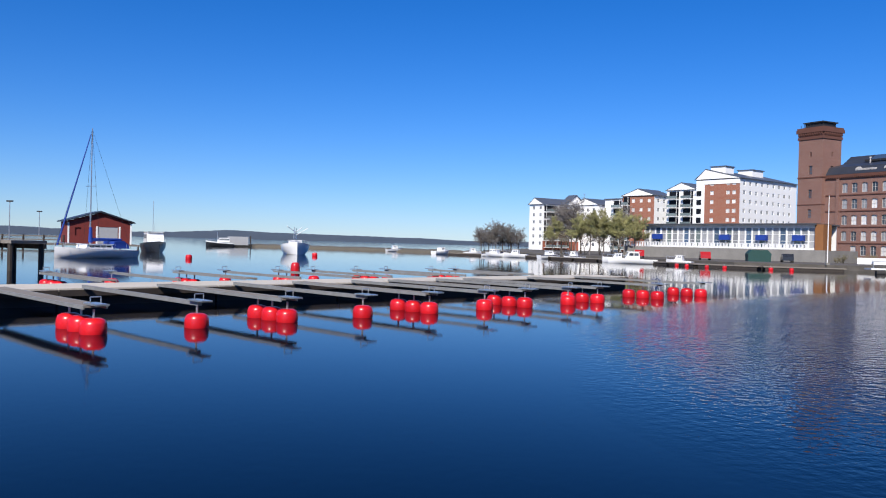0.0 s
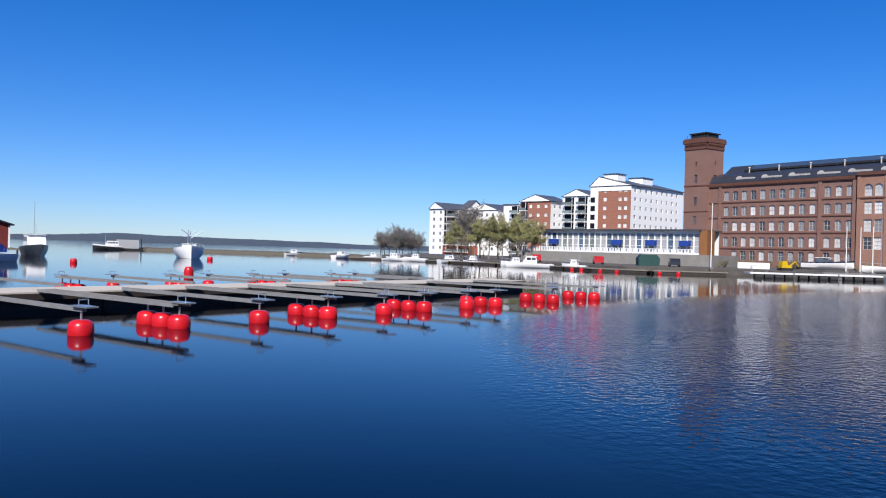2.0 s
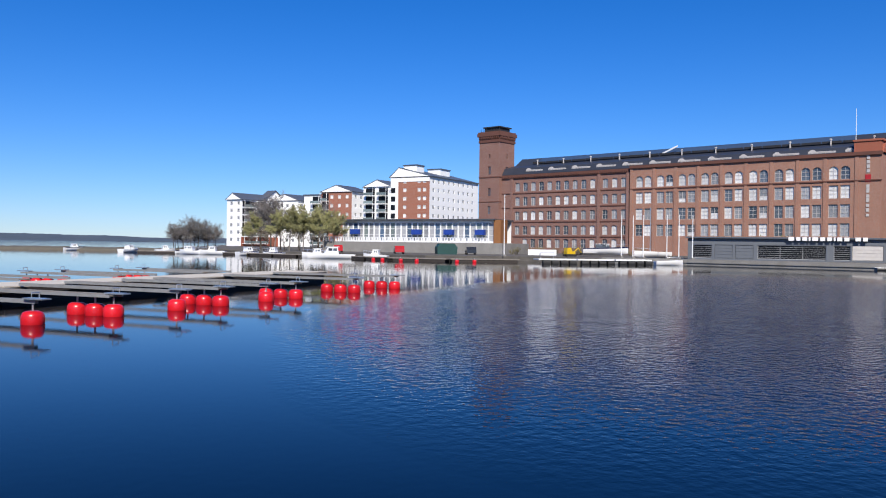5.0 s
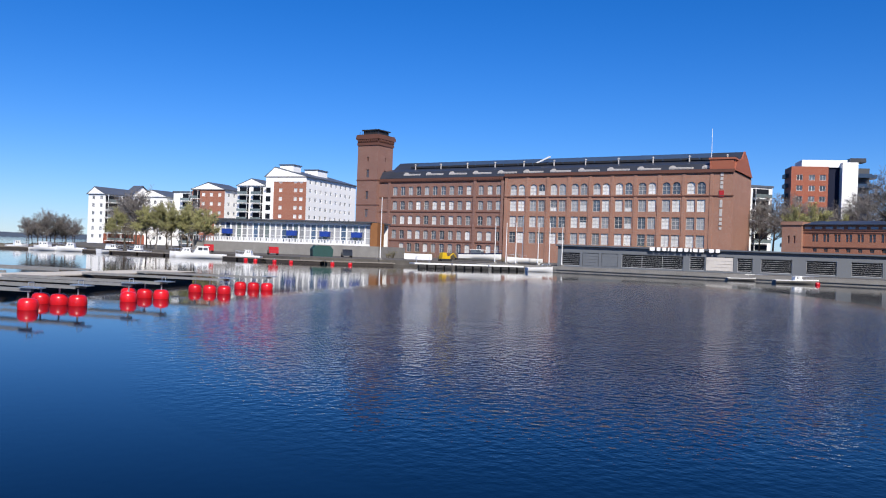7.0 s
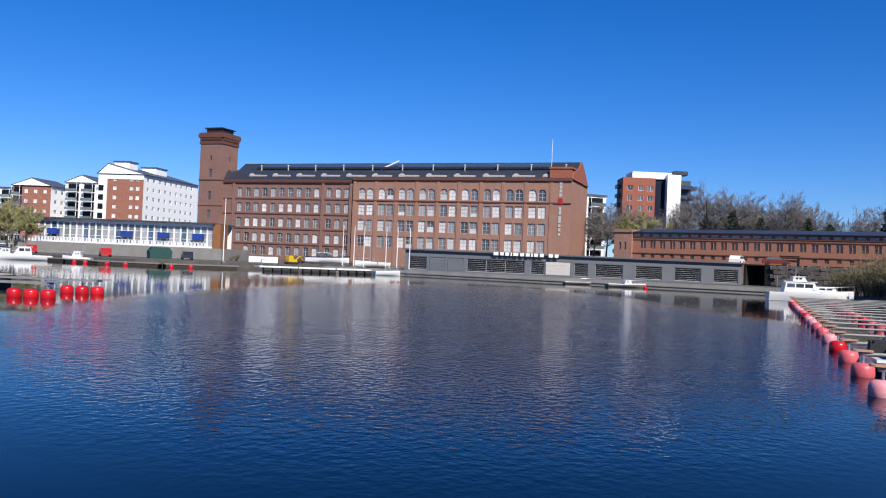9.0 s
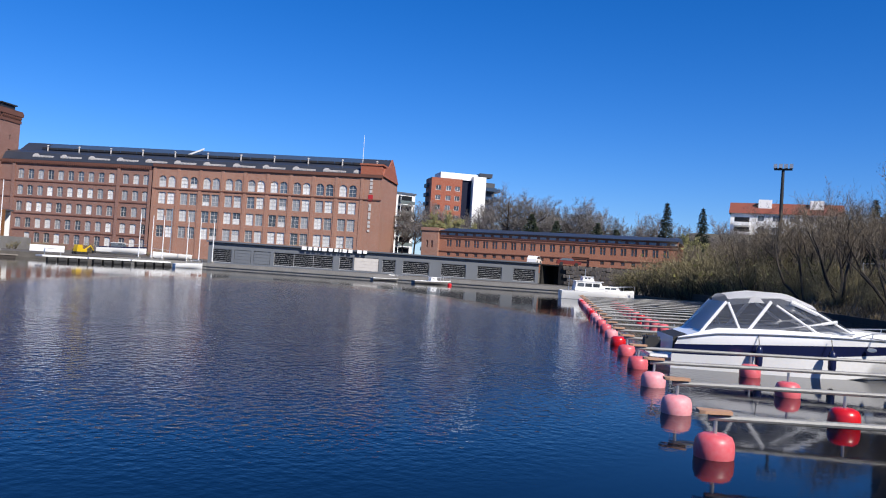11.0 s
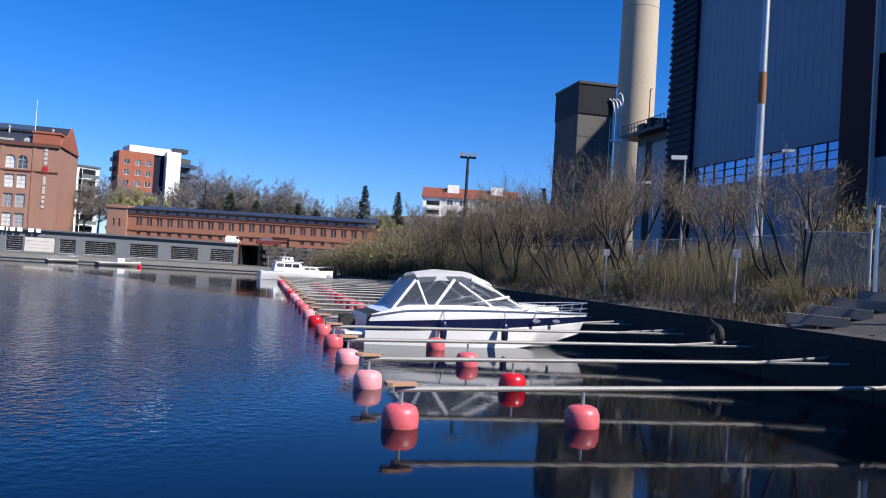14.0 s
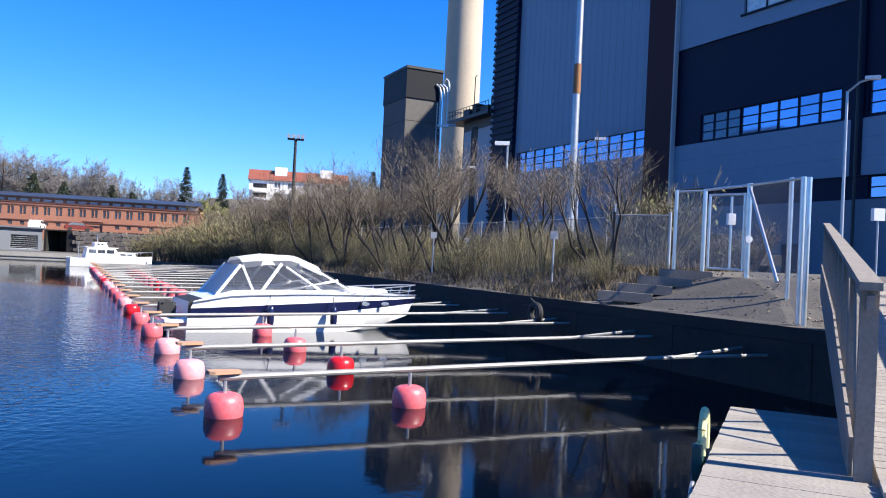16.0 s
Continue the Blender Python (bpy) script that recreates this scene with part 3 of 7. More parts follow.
# tower
TX0, TX1, TY0, TY1, TH = -10.3, -3.3, -1.2, 5.8, 33.0
th = []
for z in (5.0, 10.5, 15.5, 21.5):
    th.append((3.1, 4.1, z, z + 2.2))
th.append((3.3, 3.9, 26.0, 27.2))
bm = N()
wall(bm, 7.0, TH, th, 0.3, pose(TX0, TY0, 0))
wall(bm, 7.0, TH, th, 0.3, pose(TX1, TY0, 0, 0, 0, 90))
box(bm, TX0, TX0 + 0.2, TY0 + 0.01, TY1, 0, TH)
box(bm, TX0, TX1 - 0.01, TY1 - 0.2, TY1, 0, TH)
tower = part("tower", bm, M_BRICK_OLD, mill, "square red brick stair tower")
for a, b, c, d in th:
    put_window(tower, pose(TX0 + a, TY0 + 0.2, c), b - a, d - c, 2, 3, M_BRICK_DARK, M_GLASS)
    put_window(tower, pose(TX1 - 0.2, TY0 + a, c, 0, 0, 90), b - a, d - c, 2, 3, M_BRICK_DARK, M_GLASS)
for z0, z1, o in ((TH - 2.6, TH - 1.9, 0.2), (TH - 0.9, TH, 0.5), (TH, TH + 0.4, 0.35), (20.6, 20.9, 0.12), (13.8, 14.0, 0.1), (8.0, 8.2, 0.1)):
    part("brick_band", box(N(), TX0 - o, TX1 + o, TY0 - o, TY1 + o, z0, z1), M_BRICK_DARK, tower)
corbel = to_mesh("corbel", prism(N(), [(-0.42, 0.98), (0.01, 0.98), (0.01, 0.0), (-0.12, 0.0), (-0.42, 0.5)], 0, 0.36), M_BRICK_DARK)
for k in range(11):
    piece("corbel", corbel, tower, pose(TX0 + 0.36 + k * 0.66, TY0, TH - 1.89, 0, 0, 90))
    piece("corbel", corbel, tower, pose(TX1, TY0 + 0.36 + k * 0.66, TH - 1.89, 0, 0, 180))
bm = N()
box(bm, TX0 + 1.0, TX1 - 1.0, TY0 + 1, TY1 - 1, TH + 0.5, TH + 1.5)
box(bm, TX0 + 0.6, TX1 - 0.6, TY0 + 0.6, TY1 - 0.6, TH + 1.6, TH + 1.9)
for k in range(8):
    tube(bm, (TX0 + 0.4 + k * 0.9, TY0 + 0.2, TH + 0.4), (TX0 + 0.4 + k * 0.9, TY0 + 0.2, TH + 1.3), 0.05)
part("lookout", bm, M_DARKSTEEL, tower, "dark metal lookout room")
# wall sign: emblem and upright lettering as plain bars
bm = N()
for k, hh in enumerate((0.5, 0.7, 0.6, 0.9, 0.6, 0.9, 0.7)):
    box(bm, 88.0, 88.55, -0.72, -0.62, 8.6 + k * 0.95, 8.6 + k * 0.95 + hh)
for k in range(4):
    box(bm, 88.0, 88.6, -0.72, -0.62, 17.4 + k * 0.9, 18.1 + k * 0.9)
part("wall_lettering", bm, M_FRAME_GREY, mill, "upright pale sign bars")
part("wall_emblem", box(N(), 87.8, 88.8, -0.75, -0.62, 15.6, 17.0), M_CARRED, mill, "red sign emblem")

# ---- boat hall with rolling doors ----
A, B = at(38.8, 130, 0.75), at(62.3, 135, 0.75)
hall_l = (B - A).length
hall = thing("boat_hall", "low dark grey boat hall with shuttered glazing", "building", Matrix.Translation(A) @ pose(0, 0, 0, 0, 0, heading(B - A)))
HH = 3.35
bays = [("glass", 0.6, 3.6), ("door", 4.0, 6.6), ("door", 7.0, 9.6), ("glass", 10.2, 19.6), ("glass", 20.6, 22.8), ("white", 23.0, 27.0), ("glass", 27.6, 29.8),
        ("glass", 31.0, 35.4), ("glass", 37.4, 41.6), ("glass", 43.6, 47.8), ("glass", 49.8, 53.6)]
hl = [(a, b, 0.25, 2.35 if k != "white" else 2.45) for k, a, b in bays if b < hall_l - 0.3]
bm = wall(N(), hall_l, HH, hl, 0.35)
box(bm, 0, hall_l, 9, 9.3, 0, HH)
wall(bm, 9.3, HH, [], 0.2, pose(hall_l, 0, 0, 0, 0, 90))
box(bm, 0, 0.2, 0.01, 9, 0, HH)
part("wall", bm, M_DOOR_GREY, hall, "dark grey clad wall")
part("roof", box(N(), -0.3, hall_l + 0.3, -0.5, 9.6, HH, HH + 0.22), M_ROOF_GREY, hall, "flat roof with a grey edge")
for (k, a, b), h4 in zip(bays, hl):
    if k == "glass":
        n = max(2, round((b - a) / 1.3))
        w = put_window(hall, pose(a, 0.2, 0.25), b - a, 2.1, max(1, n // 2), 1, M_GREY_WALL, M_CAP)
        for j in range(6):
            part("louvre", box(N(), a + 0.05, b - 0.05, 0.1, 0.14, 0.5 + j * 0.31, 0.53 + j * 0.31), M_GREY_WALL, hall)
    else:
        bm = box(N(), a + 0.04, b - 0.04, 0.1, 0.2, 0.27, h4[3] - 0.04)
        for j in range(4):
            box(bm, a + 0.06, b - 0.06, 0.06, 0.12, 0.35 + j * 0.5, 0.4 + j * 0.5)
        part("door", bm, M_FRAME_GREY if k == "white" else M_DOOR_GREY, hall)
bm = N()
wid = (0.95, 0.7, 0.75, 0.3, 0.95, 0.8, 0.75, 0.3, 0.8, 0.8, 0.0, 0.85, 0.75)
x = 14.4
for w in wid:
    if w:
        part("sign_bar", box(N(), x + 0.06 * w, x + 0.88 * w, -0.64, -0.56, HH - 0.28, HH + 0.26), M_WHITE, hall, "white sign bar")
    x += w + 0.13 if w else 0.5
part("sign_rail", box(N(), 14.2, x, -0.555, -0.505, HH - 0.06, HH - 0.0), M_DARKSTEEL, hall)

# ---- dark passage and stone retaining wall ----
A2, B2 = at(62.4, 137, 0.75), at(70.5, 128, 0.75)
sl = (B2 - A2).length
swm = Matrix.Translation(A2) @ pose(0, 0, 0, 0, 0, heading(B2 - A2))
bm = wall(N(), sl + 15, 3.4, [(0.4, 3.6, 0.0, 3.2)], 4.0)
box(bm, 0, sl + 15, 5, 14, 0, 3.4)
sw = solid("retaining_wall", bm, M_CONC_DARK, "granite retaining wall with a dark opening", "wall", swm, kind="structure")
stone_me = []
for k in range(6):
    b2 = N()
    box(b2, -0.5, 0.5, -0.12, 0.1, -0.3, 0.3)
    bmesh.ops.bevel(b2, geom=b2.edges[:], offset=0.07, segments=1)
    for v in b2.verts:
        v.co += Vector((rw.uniform(-0.06, 0.06), rw.uniform(-0.04, 0.02), rw.uniform(-0.05, 0.05)))
    stone_me.append(to_mesh("stone", b2, M_STONE))
for r in range(5):
    x = 4.4 + 0.5 * (r % 2) + rw.uniform(0, 0.4)
    while x < sl + 8:
        w = rw.uniform(0.5, 1.3)
        ob = piece("stone", rw.choice(stone_me), sw, Matrix.Translation((x + w / 2, rw.uniform(-0.08, 0), 0.36 + r * 0.66 + rw.uniform(-0.1, 0.1))) @ pose(0, 0, 0, 0, rw.uniform(-9, 9), 0) @ Matrix.Diagonal((w * 0.97, 1, rw.uniform(0.8, 1.15), 1)))
        x += w

# ---- long brick store behind ----
A3, B3 = at(54.95, 152, 2.6), at(71.9, 142, 2.6)
st_l = (B3 - A3).length
store = thing("brick_store", "long low red brick store with paired windows", "building", Matrix.Translation(A3) @ pose(0, 0, 0, 0, 0, heading(B3 - A3)))
sh = 6.8
hl = []
for k in range(23):
    x = 2.2 + k * 1.83
    for dx in (-0.28, 0.28):
        hl.append((x + dx - 0.23, x + dx + 0.23, 3.95, 5.25))
    if not 24 < x < 30:
        hl.append((x - 0.35, x + 0.35, 2.2, 2.75))
bm = wall(N(), st_l, sh, hl + [(26.0, 29.2, 1.5, 3.3)], 0.3)
wall(bm, 12, sh, [], 0.2, pose(0, 12, 0, 0, 0, -90))
box(bm, 0.01, st_l, 11.8, 12, 0, sh)
part("wall", bm, M_BRICK_STORE, store)
for a, b, c, d in hl:
    put_window(store, pose(a, 0.15, c), b - a, d - c, 1, 2, M_BRICK_DARK, M_GLASS)
for k in range(25):
    part("frieze_panel", box(N(), 0.4 + k * st_l / 25, 0.4 + (k + 0.66) * st_l / 25, -0.06, -0.003, sh - 0.68, sh - 0.25), M_FRAME_GREY, store, "pale frieze panel")
for z0, z1, o in ((2.95, 3.1, 0.12), (sh - 0.9, sh - 0.75, 0.12), (5.45, 5.6, 0.1)):
    part("string_course", box(N(), 0, st_l, -o, -0.003, z0, z1), M_BRICK_DARK, store)
part("roof", prism(N(), [(-0.5, sh), (6, sh + 0.9), (12.4, sh), (12.4, sh - 0.12), (-0.5, sh - 0.12)], 0, st_l), M_SLATE, store).matrix_basis = Matrix(((0, 1, 0, 0), (1, 0, 0, 0), (0, 0, 1, 0.13), (0, 0, 0, 1)))
bm = wall(N(), 3.4, 7.2, [(1.0, 1.4, 3.6, 4.9), (2.0, 2.4, 3.6, 4.9)], 0.3, pose(-3.2, -0.8, 0))
box(bm, -3.2, 0.2, 3.0, 3.2, 0, 7.2)
box(bm, 0.0, 0.2, -0.79, 3.0, 0, 7.2)
box(bm, -3.2, -3.0, -0.79, 3.0, 0, 7.2)
box(bm, -3.4, 0.4, -1.0, 3.4, 6.8, 7.4)
part("plinth", box(N(), -3.3, st_l, 0.05, 12, -1.9, -0.005), M_CONC, store)
part("stair_block", bm, M_BRICK, store, "taller brick corner block")

# ---- high-rise ----
hr = thing("apartment_tower", "tall brick and white apartment tower with dark balconies", "building", Matrix.Translation(at(54.2, 240, 3)) @ pose(0, 0, 0, 0, 0, -42))
hz = 27.6
hl = [(a, a + 1.6, 2.0 + 3.0 * k, 3.5 + 3.0 * k) for k in range(8) for a in (1.4, 4.6, 7.4)]
bm = wall(N(), 9.6, hz - 0.8, hl, 0.2)
box(bm, 0, 9.6, 8, 8.2, 0, hz - 0.8)
box(bm, 0, 0.2, 0.01, 8, 0, hz - 0.8)
part("wall", bm, M_BRICK_ORANGE, hr, "orange brick front")
for a, b, c, d in hl:
    put_window(hr, pose(a, 0.1, c), b - a, d - c, 2, 1, M_WHITE, M_GLASS)
bm = box(N(), 9.62, 13.0, 2.0, 12, 0, hz - 0.3)
part("stair_core", bm, M_PLANT_DARK, hr, "dark blue recessed stair core")
part("wall", box(N(), 13.02, 17.0, -0.6, 12, 0, hz + 0.4), M_WHITE_WALL, hr, "white rendered wall")
part("plinth", box(N(), -0.1, 17.1, 0.1, 12.1, -2.4, -0.005), M_CONC, hr)
part("top_floor", box(N(), 3.0, 16.6, 1.5, 10, hz - 0.8, hz + 1.2), M_WHITE_WALL, hr, "white set-back top storey")
for k in range(9):
    bm = box(N(), 17.1, 20.6, -0.5, 1.15, 1.5 + 2.8 * k, 1.68 + 2.8 * k)
    box(bm, 17.1, 20.6, -0.5, -0.42, 1.68 + 2.8 * k, 2.6 + 2.8 * k)
    box(bm, 20.5, 22.4, 1.3, 6.0, 1.5 + 2.8 * k, 2.5 + 2.8 * k)
    part("balcony", bm, M_GLASS_TINT, hr, "dark glazed balcony")
    part("balcony", box(N(), -0.9, -0.02, 3, 7, 1.5 + 2.8 * k, 2.6 + 2.8 * k), M_DARK_PANEL, hr)
part("balcony_bay", box(N(), 17.02, 20.4, 1.2, 11, 0, hz - 1.0), M_DARK_PANEL, hr, "dark recessed balcony bay")
part("roof_panel", box(N(), 15.0, 19.0, -0.4, 3.0, hz + 0.45, hz + 1.6), M_SLATE, hr)

# ---- white house on the hill ----
wh = thing("hill_house", "white apartment house with red tiled roof", "building", Matrix.Translation(at(75.2, 300, 20.2)) @ pose(0, 0, 0, 0, 0, -78) @ Matrix.Diagonal((1.395, 1.395, 1.395, 1)))
hl = [(a, a + 1.6, z, z + 1.4) for a in (6.5, 10, 14, 18, 22) for z in (1.4, 4.2)]
bm = wall(N(), 26, 6.2, hl, 0.2)
box(bm, 0, 26, 9, 9.2, 0, 6.2)
box(bm, 0, 0.2, 0.01, 9, 0, 6.2)
part("wall", bm, M_WHITE_WALL, wh)
part("roof", prism(N(), [(-0.6, 6.1), (4.5, 9.2), (9.8, 6.1)], -0.4, 26.4), M_TILE_RED, wh).matrix_basis = Matrix(((0, 1, 0, 0), (1, 0, 0, 0), (0, 0, 1, 0), (0, 0, 0, 1)))
for a, b, c, d in hl:
    put_window(wh, pose(a, 0.1, c), b - a, d - c, 2, 1, M_WHITE, M_GLASS)
for x in (6.5, 18.5):
    part("roof_room", box(N(), x, x + 3.2, 2.0, 5.0, 7.4, 9.9), M_WHITE_WALL, wh)
for z in (0.4, 2.9):
    # black sheet on the wall paints the shade inside the balcony
    part("recess_shade", box(N(), 1.0, 4.6, -0.03, -0.01, z + 0.9, z + 2.2), M_CAP, wh)
    part("balcony", box(N(), 0.9, 4.7, -1.3, -0.035, z, z + 0.9), M_WHITE_WALL, wh)
bm = N()
hill = [(-8, 8), (16, 8), (18, -34), (-8, -34)]
a = [bm.verts.new((4 + (x - 4) * 2.6, -13 + (y + 13) * 2.2, -14)) for x, y in hill]
b = [bm.verts.new((x, y, 0.1)) for x, y in hill]
bm.faces.new(b)
for k in range(4):
    bm.faces.new((a[k], a[(k + 1) % 4], b[(k + 1) % 4], b[k]))
solid("ground_hill", bm, M_GRASS, "wooded rise with dry grass", "ground", Matrix.Translation(at(75.4, 300, 20.2)) @ Matrix.Diagonal((1.395, 1.395, 1.395, 1)), kind="structure")

# ---- power plant ----
plant = thing("power_plant", "huge power plant clad in blue-grey and navy metal", "building", Matrix.Translation(at(94.1, 132, 2.4)) @ pose(0, 0, 0, 0, 0, 206.7) @ Matrix.Diagonal((1.5, 1.5, 1.5, 1)))
PH = 35.0


def glazing(x0, x1, z0, z1, n, rows, pane_m, y=0.12):
    for k in range(n):
        put_window(plant, pose(x0 + k * (x1 - x0) / n, y, z0), (x1 - x0) / n - 0.015, z1 - z0, 1, rows, M_PLANT_DARK, pane_m)


part("wall", wall(N(), 22.2, PH, [(0.25, 22.0, 9.9, 12.2)], 0.3), M_PLANT_BLUE, plant, "blue-grey sheet cladding in shade")
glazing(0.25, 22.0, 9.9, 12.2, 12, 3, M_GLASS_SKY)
bm = box(N(), -4.9, -0.02, -0.4, 14, 0, PH)
for k in range(46):
    box(bm, -5.02, 0.05, -0.56, -0.38, 0.6 + k * 0.74, 0.85 + k * 0.74)
part("ribbed_edge", bm, M_PLANT_DARK, plant, "dark ribbed corner panel")
for k in range(46):
    part("rib_bracket", box(N(), -5.0, -4.55, -0.5, -0.43, 0.9 + k * 0.74, 1.1 + k * 0.74), M_PLANT_BLUE, plant)
part("corner_column", box(N(), 22.22, 25.5, -0.5, 10, 0, PH), M_PLANT_RED, plant, "dark red clad corner column")
part("wall", wall(N(), 70, 5.1, [(28.0, 31.5, 0.05, 3.0), (36.5, 38.0, 0.05, 2.3), (47, 51, 0.05, 3.2)], 0.3, x0=25.52), M_PLANT_BASE, plant, "grey-blue sheet base")
for a, b, t in ((28.0, 31.5, 3.0), (36.5, 38.0, 2.3), (47, 51, 3.2)):
    part("door", box(N(), a + 0.05, b - 0.05, 0.12, 0.2, 0.06, t - 0.05), M_PLANT_DARK, plant)
part("wall", wall(N(), 70, 6.6, [(42.9, 56, 5.15, 6.55)], 0.3, z0=5.1, x0=25.52), M_PLANT_DARK, plant, "navy sheet band")
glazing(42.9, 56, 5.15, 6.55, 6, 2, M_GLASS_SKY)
part("wall", wall(N(), 70, 10.2, [], 0.3, pose(0, -0.15, 0), z0=6.6, x0=25.52), M_PLANT_BLUE, plant, "pale blue-grey band")
hl = [(28.3, 32.3, 10.35, 12.45), (32.32, 40.8, 10.35, 12.45), (42.7, 58, 10.4, 12.6)]
part("wall", wall(N(), 70, 18.05, hl, 0.3, z0=10.2, x0=25.52), M_PLANT_DARK, plant, "navy sheet band with glazing")
# panes that mirror no sky: same glazing, told apart by a darker colour
glazing(28.3, 32.3, 10.35, 12.45, 3, 3, M_GLASS_TINT)
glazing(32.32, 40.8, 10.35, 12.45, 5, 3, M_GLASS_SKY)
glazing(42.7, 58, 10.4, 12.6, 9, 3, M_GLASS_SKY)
part("wall", wall(N(), 70, PH, [(32.4, 60, 19.35, 21.9)], 0.3, pose(0, -0.15, 0), z0=18.05, x0=25.52), M_PLANT_BLUE, plant, "pale blue-grey upper band")
glazing(32.4, 60, 19.35, 21.9, 14, 2, M_GLASS_LIT, 0.0)
part("sill", box(N(), 32.2, 60.2, -0.3, -0.155, 19.2, 19.34), M_PLANT_DARK, plant)
bm = N()
box(bm, -4.9, 70, 30, 30.3, 0, PH)
box(bm, 69.7, 70, 0.01, 30, 0, PH)
box(bm, -4.9, 70, 0.0, 30, PH, PH + 0.5)
part("rear_wall", bm, M_PLANT_BLUE, plant)
part("seam_strip", box(N(), 25.52, 25.66, -0.56, -0.16, 0, PH), M_FRAME_GREY, plant, "pale corner strip")
# navy strip laid on the wall imitates the shading of a recess
part("recess_shade_strip", box(N(), 41.7, 42.5, -0.2, -0.155, 6.6, PH), M_PLANT_DARK, plant)
part("downpipe", tube(N(), (42.3, -0.45, 0), (42.3, -0.45, 24), 0.1), M_DARKSTEEL, plant)
for k in range(1, 22):
    part("panel_seam", box(N(), k * 1.01, k * 1.01 + 0.02, -0.012, -0.003, 12.3, PH), M_PLANT_BASE, plant)
for z in (7.75, 8.95):
    part("panel_seam", box(N(), 25.7, 69.9, -0.165, -0.155, z, z + 0.025), M_PLANT_BASE, plant)

SC, SR, SL = at(86.02, 92, 2.5), at(88.55, 93.7, 2.5), at(84.45, 98.6, 2.5)
silo = thing("fuel_silo", "tall grey concrete silo tower with black top", "silo", Matrix.Translation(SC))


def silo_ring(o):
    """The silo's four corners, moved out by o."""
    q = [Vector((0, 0, 0)), SR - SC, SR - SC + SL - SC, SL - SC]
    c = sum(q, Vector()) / 4
    return [tuple((p + (p - c).normalized() * o).xy) for p in q]


part("shaft", slab(N(), silo_ring(0.0), 0, 18.7), M_SILO, silo)
part("cap", slab(N(), silo_ring(0.16), 18.7, 22.1), M_CAP, silo, "black sheet-clad top")
part("cap_edge", slab(N(), silo_ring(0.3), 22.1, 22.4), M_DARKSTEEL, silo)
for k in range(5):
    part("joint", slab(N(), silo_ring(0.02), 3.2 + k * 3.2, 3.26 + k * 3.2), M_CONC_DARK, silo)
chim = thing("chimney", "tall pale concrete power plant chimney", "chimney", Matrix.Translation(at(90.0, 200, 2.0)))
part("shaft", lathe(N(), [(4.75, 0), (4.55, 50), (4.3, 100), (4.1, 135)], 48), M_CHIM, chim, smooth=True)
bm = N()
for z in (14, 37, 67, 100):
    lathe(bm, [(4.75 - z * 0.0045, z), (4.82 - z * 0.0045, z + 0.15), (4.75 - z * 0.0045, z + 0.3)], 32)
part("band", bm, M_CONC, chim)
duct = thing("duct_house", "grey duct house with railings beside the chimney", "building", plant.matrix_basis.copy())
part("body", box(N(), -13.6, -4.95, 0.4, 8, 0, 17.4), M_SILO, duct)
for a, b in ((-13.2, -11.4), (-9.6, -6.0)):
    part("panel", box(N(), a, b, 0.3, 0.39, 2.0, 16.2), M_GREY_WALL, duct, "pale grey sheet panel")
part("dark_bay", box(N(), -11.2, -9.8, 0.32, 0.39, 2.0, 16.6), M_CAP, duct)
part("deck", box(N(), -16.2, -4.95, -1.0, 8.2, 17.4, 17.8), M_DARKSTEEL, duct)
for k in range(15):
    part("rail_post", tube(N(), (-16 + k * 0.78, -0.9, 17.8), (-16 + k * 0.78, -0.9, 18.9), 0.04), M_DARKSTEEL, duct)
for z in (18.35, 18.9):
    part("hand_rail", tube(N(), (-16, -0.9, z), (-5.0, -0.9, z), 0.04), M_DARKSTEEL, duct)
for a, b, t in ((-14.4, -12.8, 19.2), (-11.8, -10.9, 19.6), (-9.8, -7.8, 19.0), (-7.2, -5.4, 19.9)):
    part("roof_unit", box(N(), a, b, 0.6, 3.0, 17.8, t), M_DARKSTEEL, duct)
part("roof_lamp", path_tube(N(), [(-8.8, -0.8, 17.8), (-8.8, -0.8, 22.3), (-8.4, -0.8, 22.4)], 0.06), M_DARKSTEEL, duct)
pipes = thing("pipe_tower", "pale steel pipes and ladder tower between silo and chimney", "pipes", Matrix.Translation(at(88.75, 93.2, 2.5)) @ pose(0, 0, 0, 0, 0, 1.25))
for dy in (0.35, -0.05, -0.45):
    part("pipe", path_tube(N(), [(0, dy, 15.9), (0, dy, 19.6), (0, dy + 0.18, 20.3), (0, dy + 0.6, 20.6)], 0.15, 8), M_STEEL, pipes)
part("header", path_tube(N(), [(0, -0.6, 15.9), (0, -1.6, 15.9)], 0.14, 8), M_STEEL, pipes)
part("bracket", box(N(), -0.2, 0.2, -0.7, 0.6, 15.6, 15.9), M_STEEL, pipes)
part("bend", path_tube(N(), [(0, -0.5, 19.6), (0, -0.6, 20.4), (0, -0.45, 21.1), (0, -0.15, 21.3), (0, 0.1, 20.9)], 0.14, 8), M_STEEL, pipes)
for dy in (0.28, 0.72):
    part("stile", tube(N(), (0, dy, 0), (0, dy, 18.4), 0.06), M_STEEL, pipes)
for k in range(24):
    part("rung", tube(N(), (0, 0.28, 0.4 + k * 0.75), (0, 0.72, 0.75 + k * 0.75 if k % 2 else 0.4 + k * 0.75), 0.035, n=5), M_STEEL, pipes)

# ---- landing stage and gangway ----
DK = Vector((0.921, -0.39, 0)).normalized()
dock_m = Matrix.Translation(Vector((4.20, -1.50, 1.25))) @ pose(0, 0, 0, 0, 0, heading(DK))
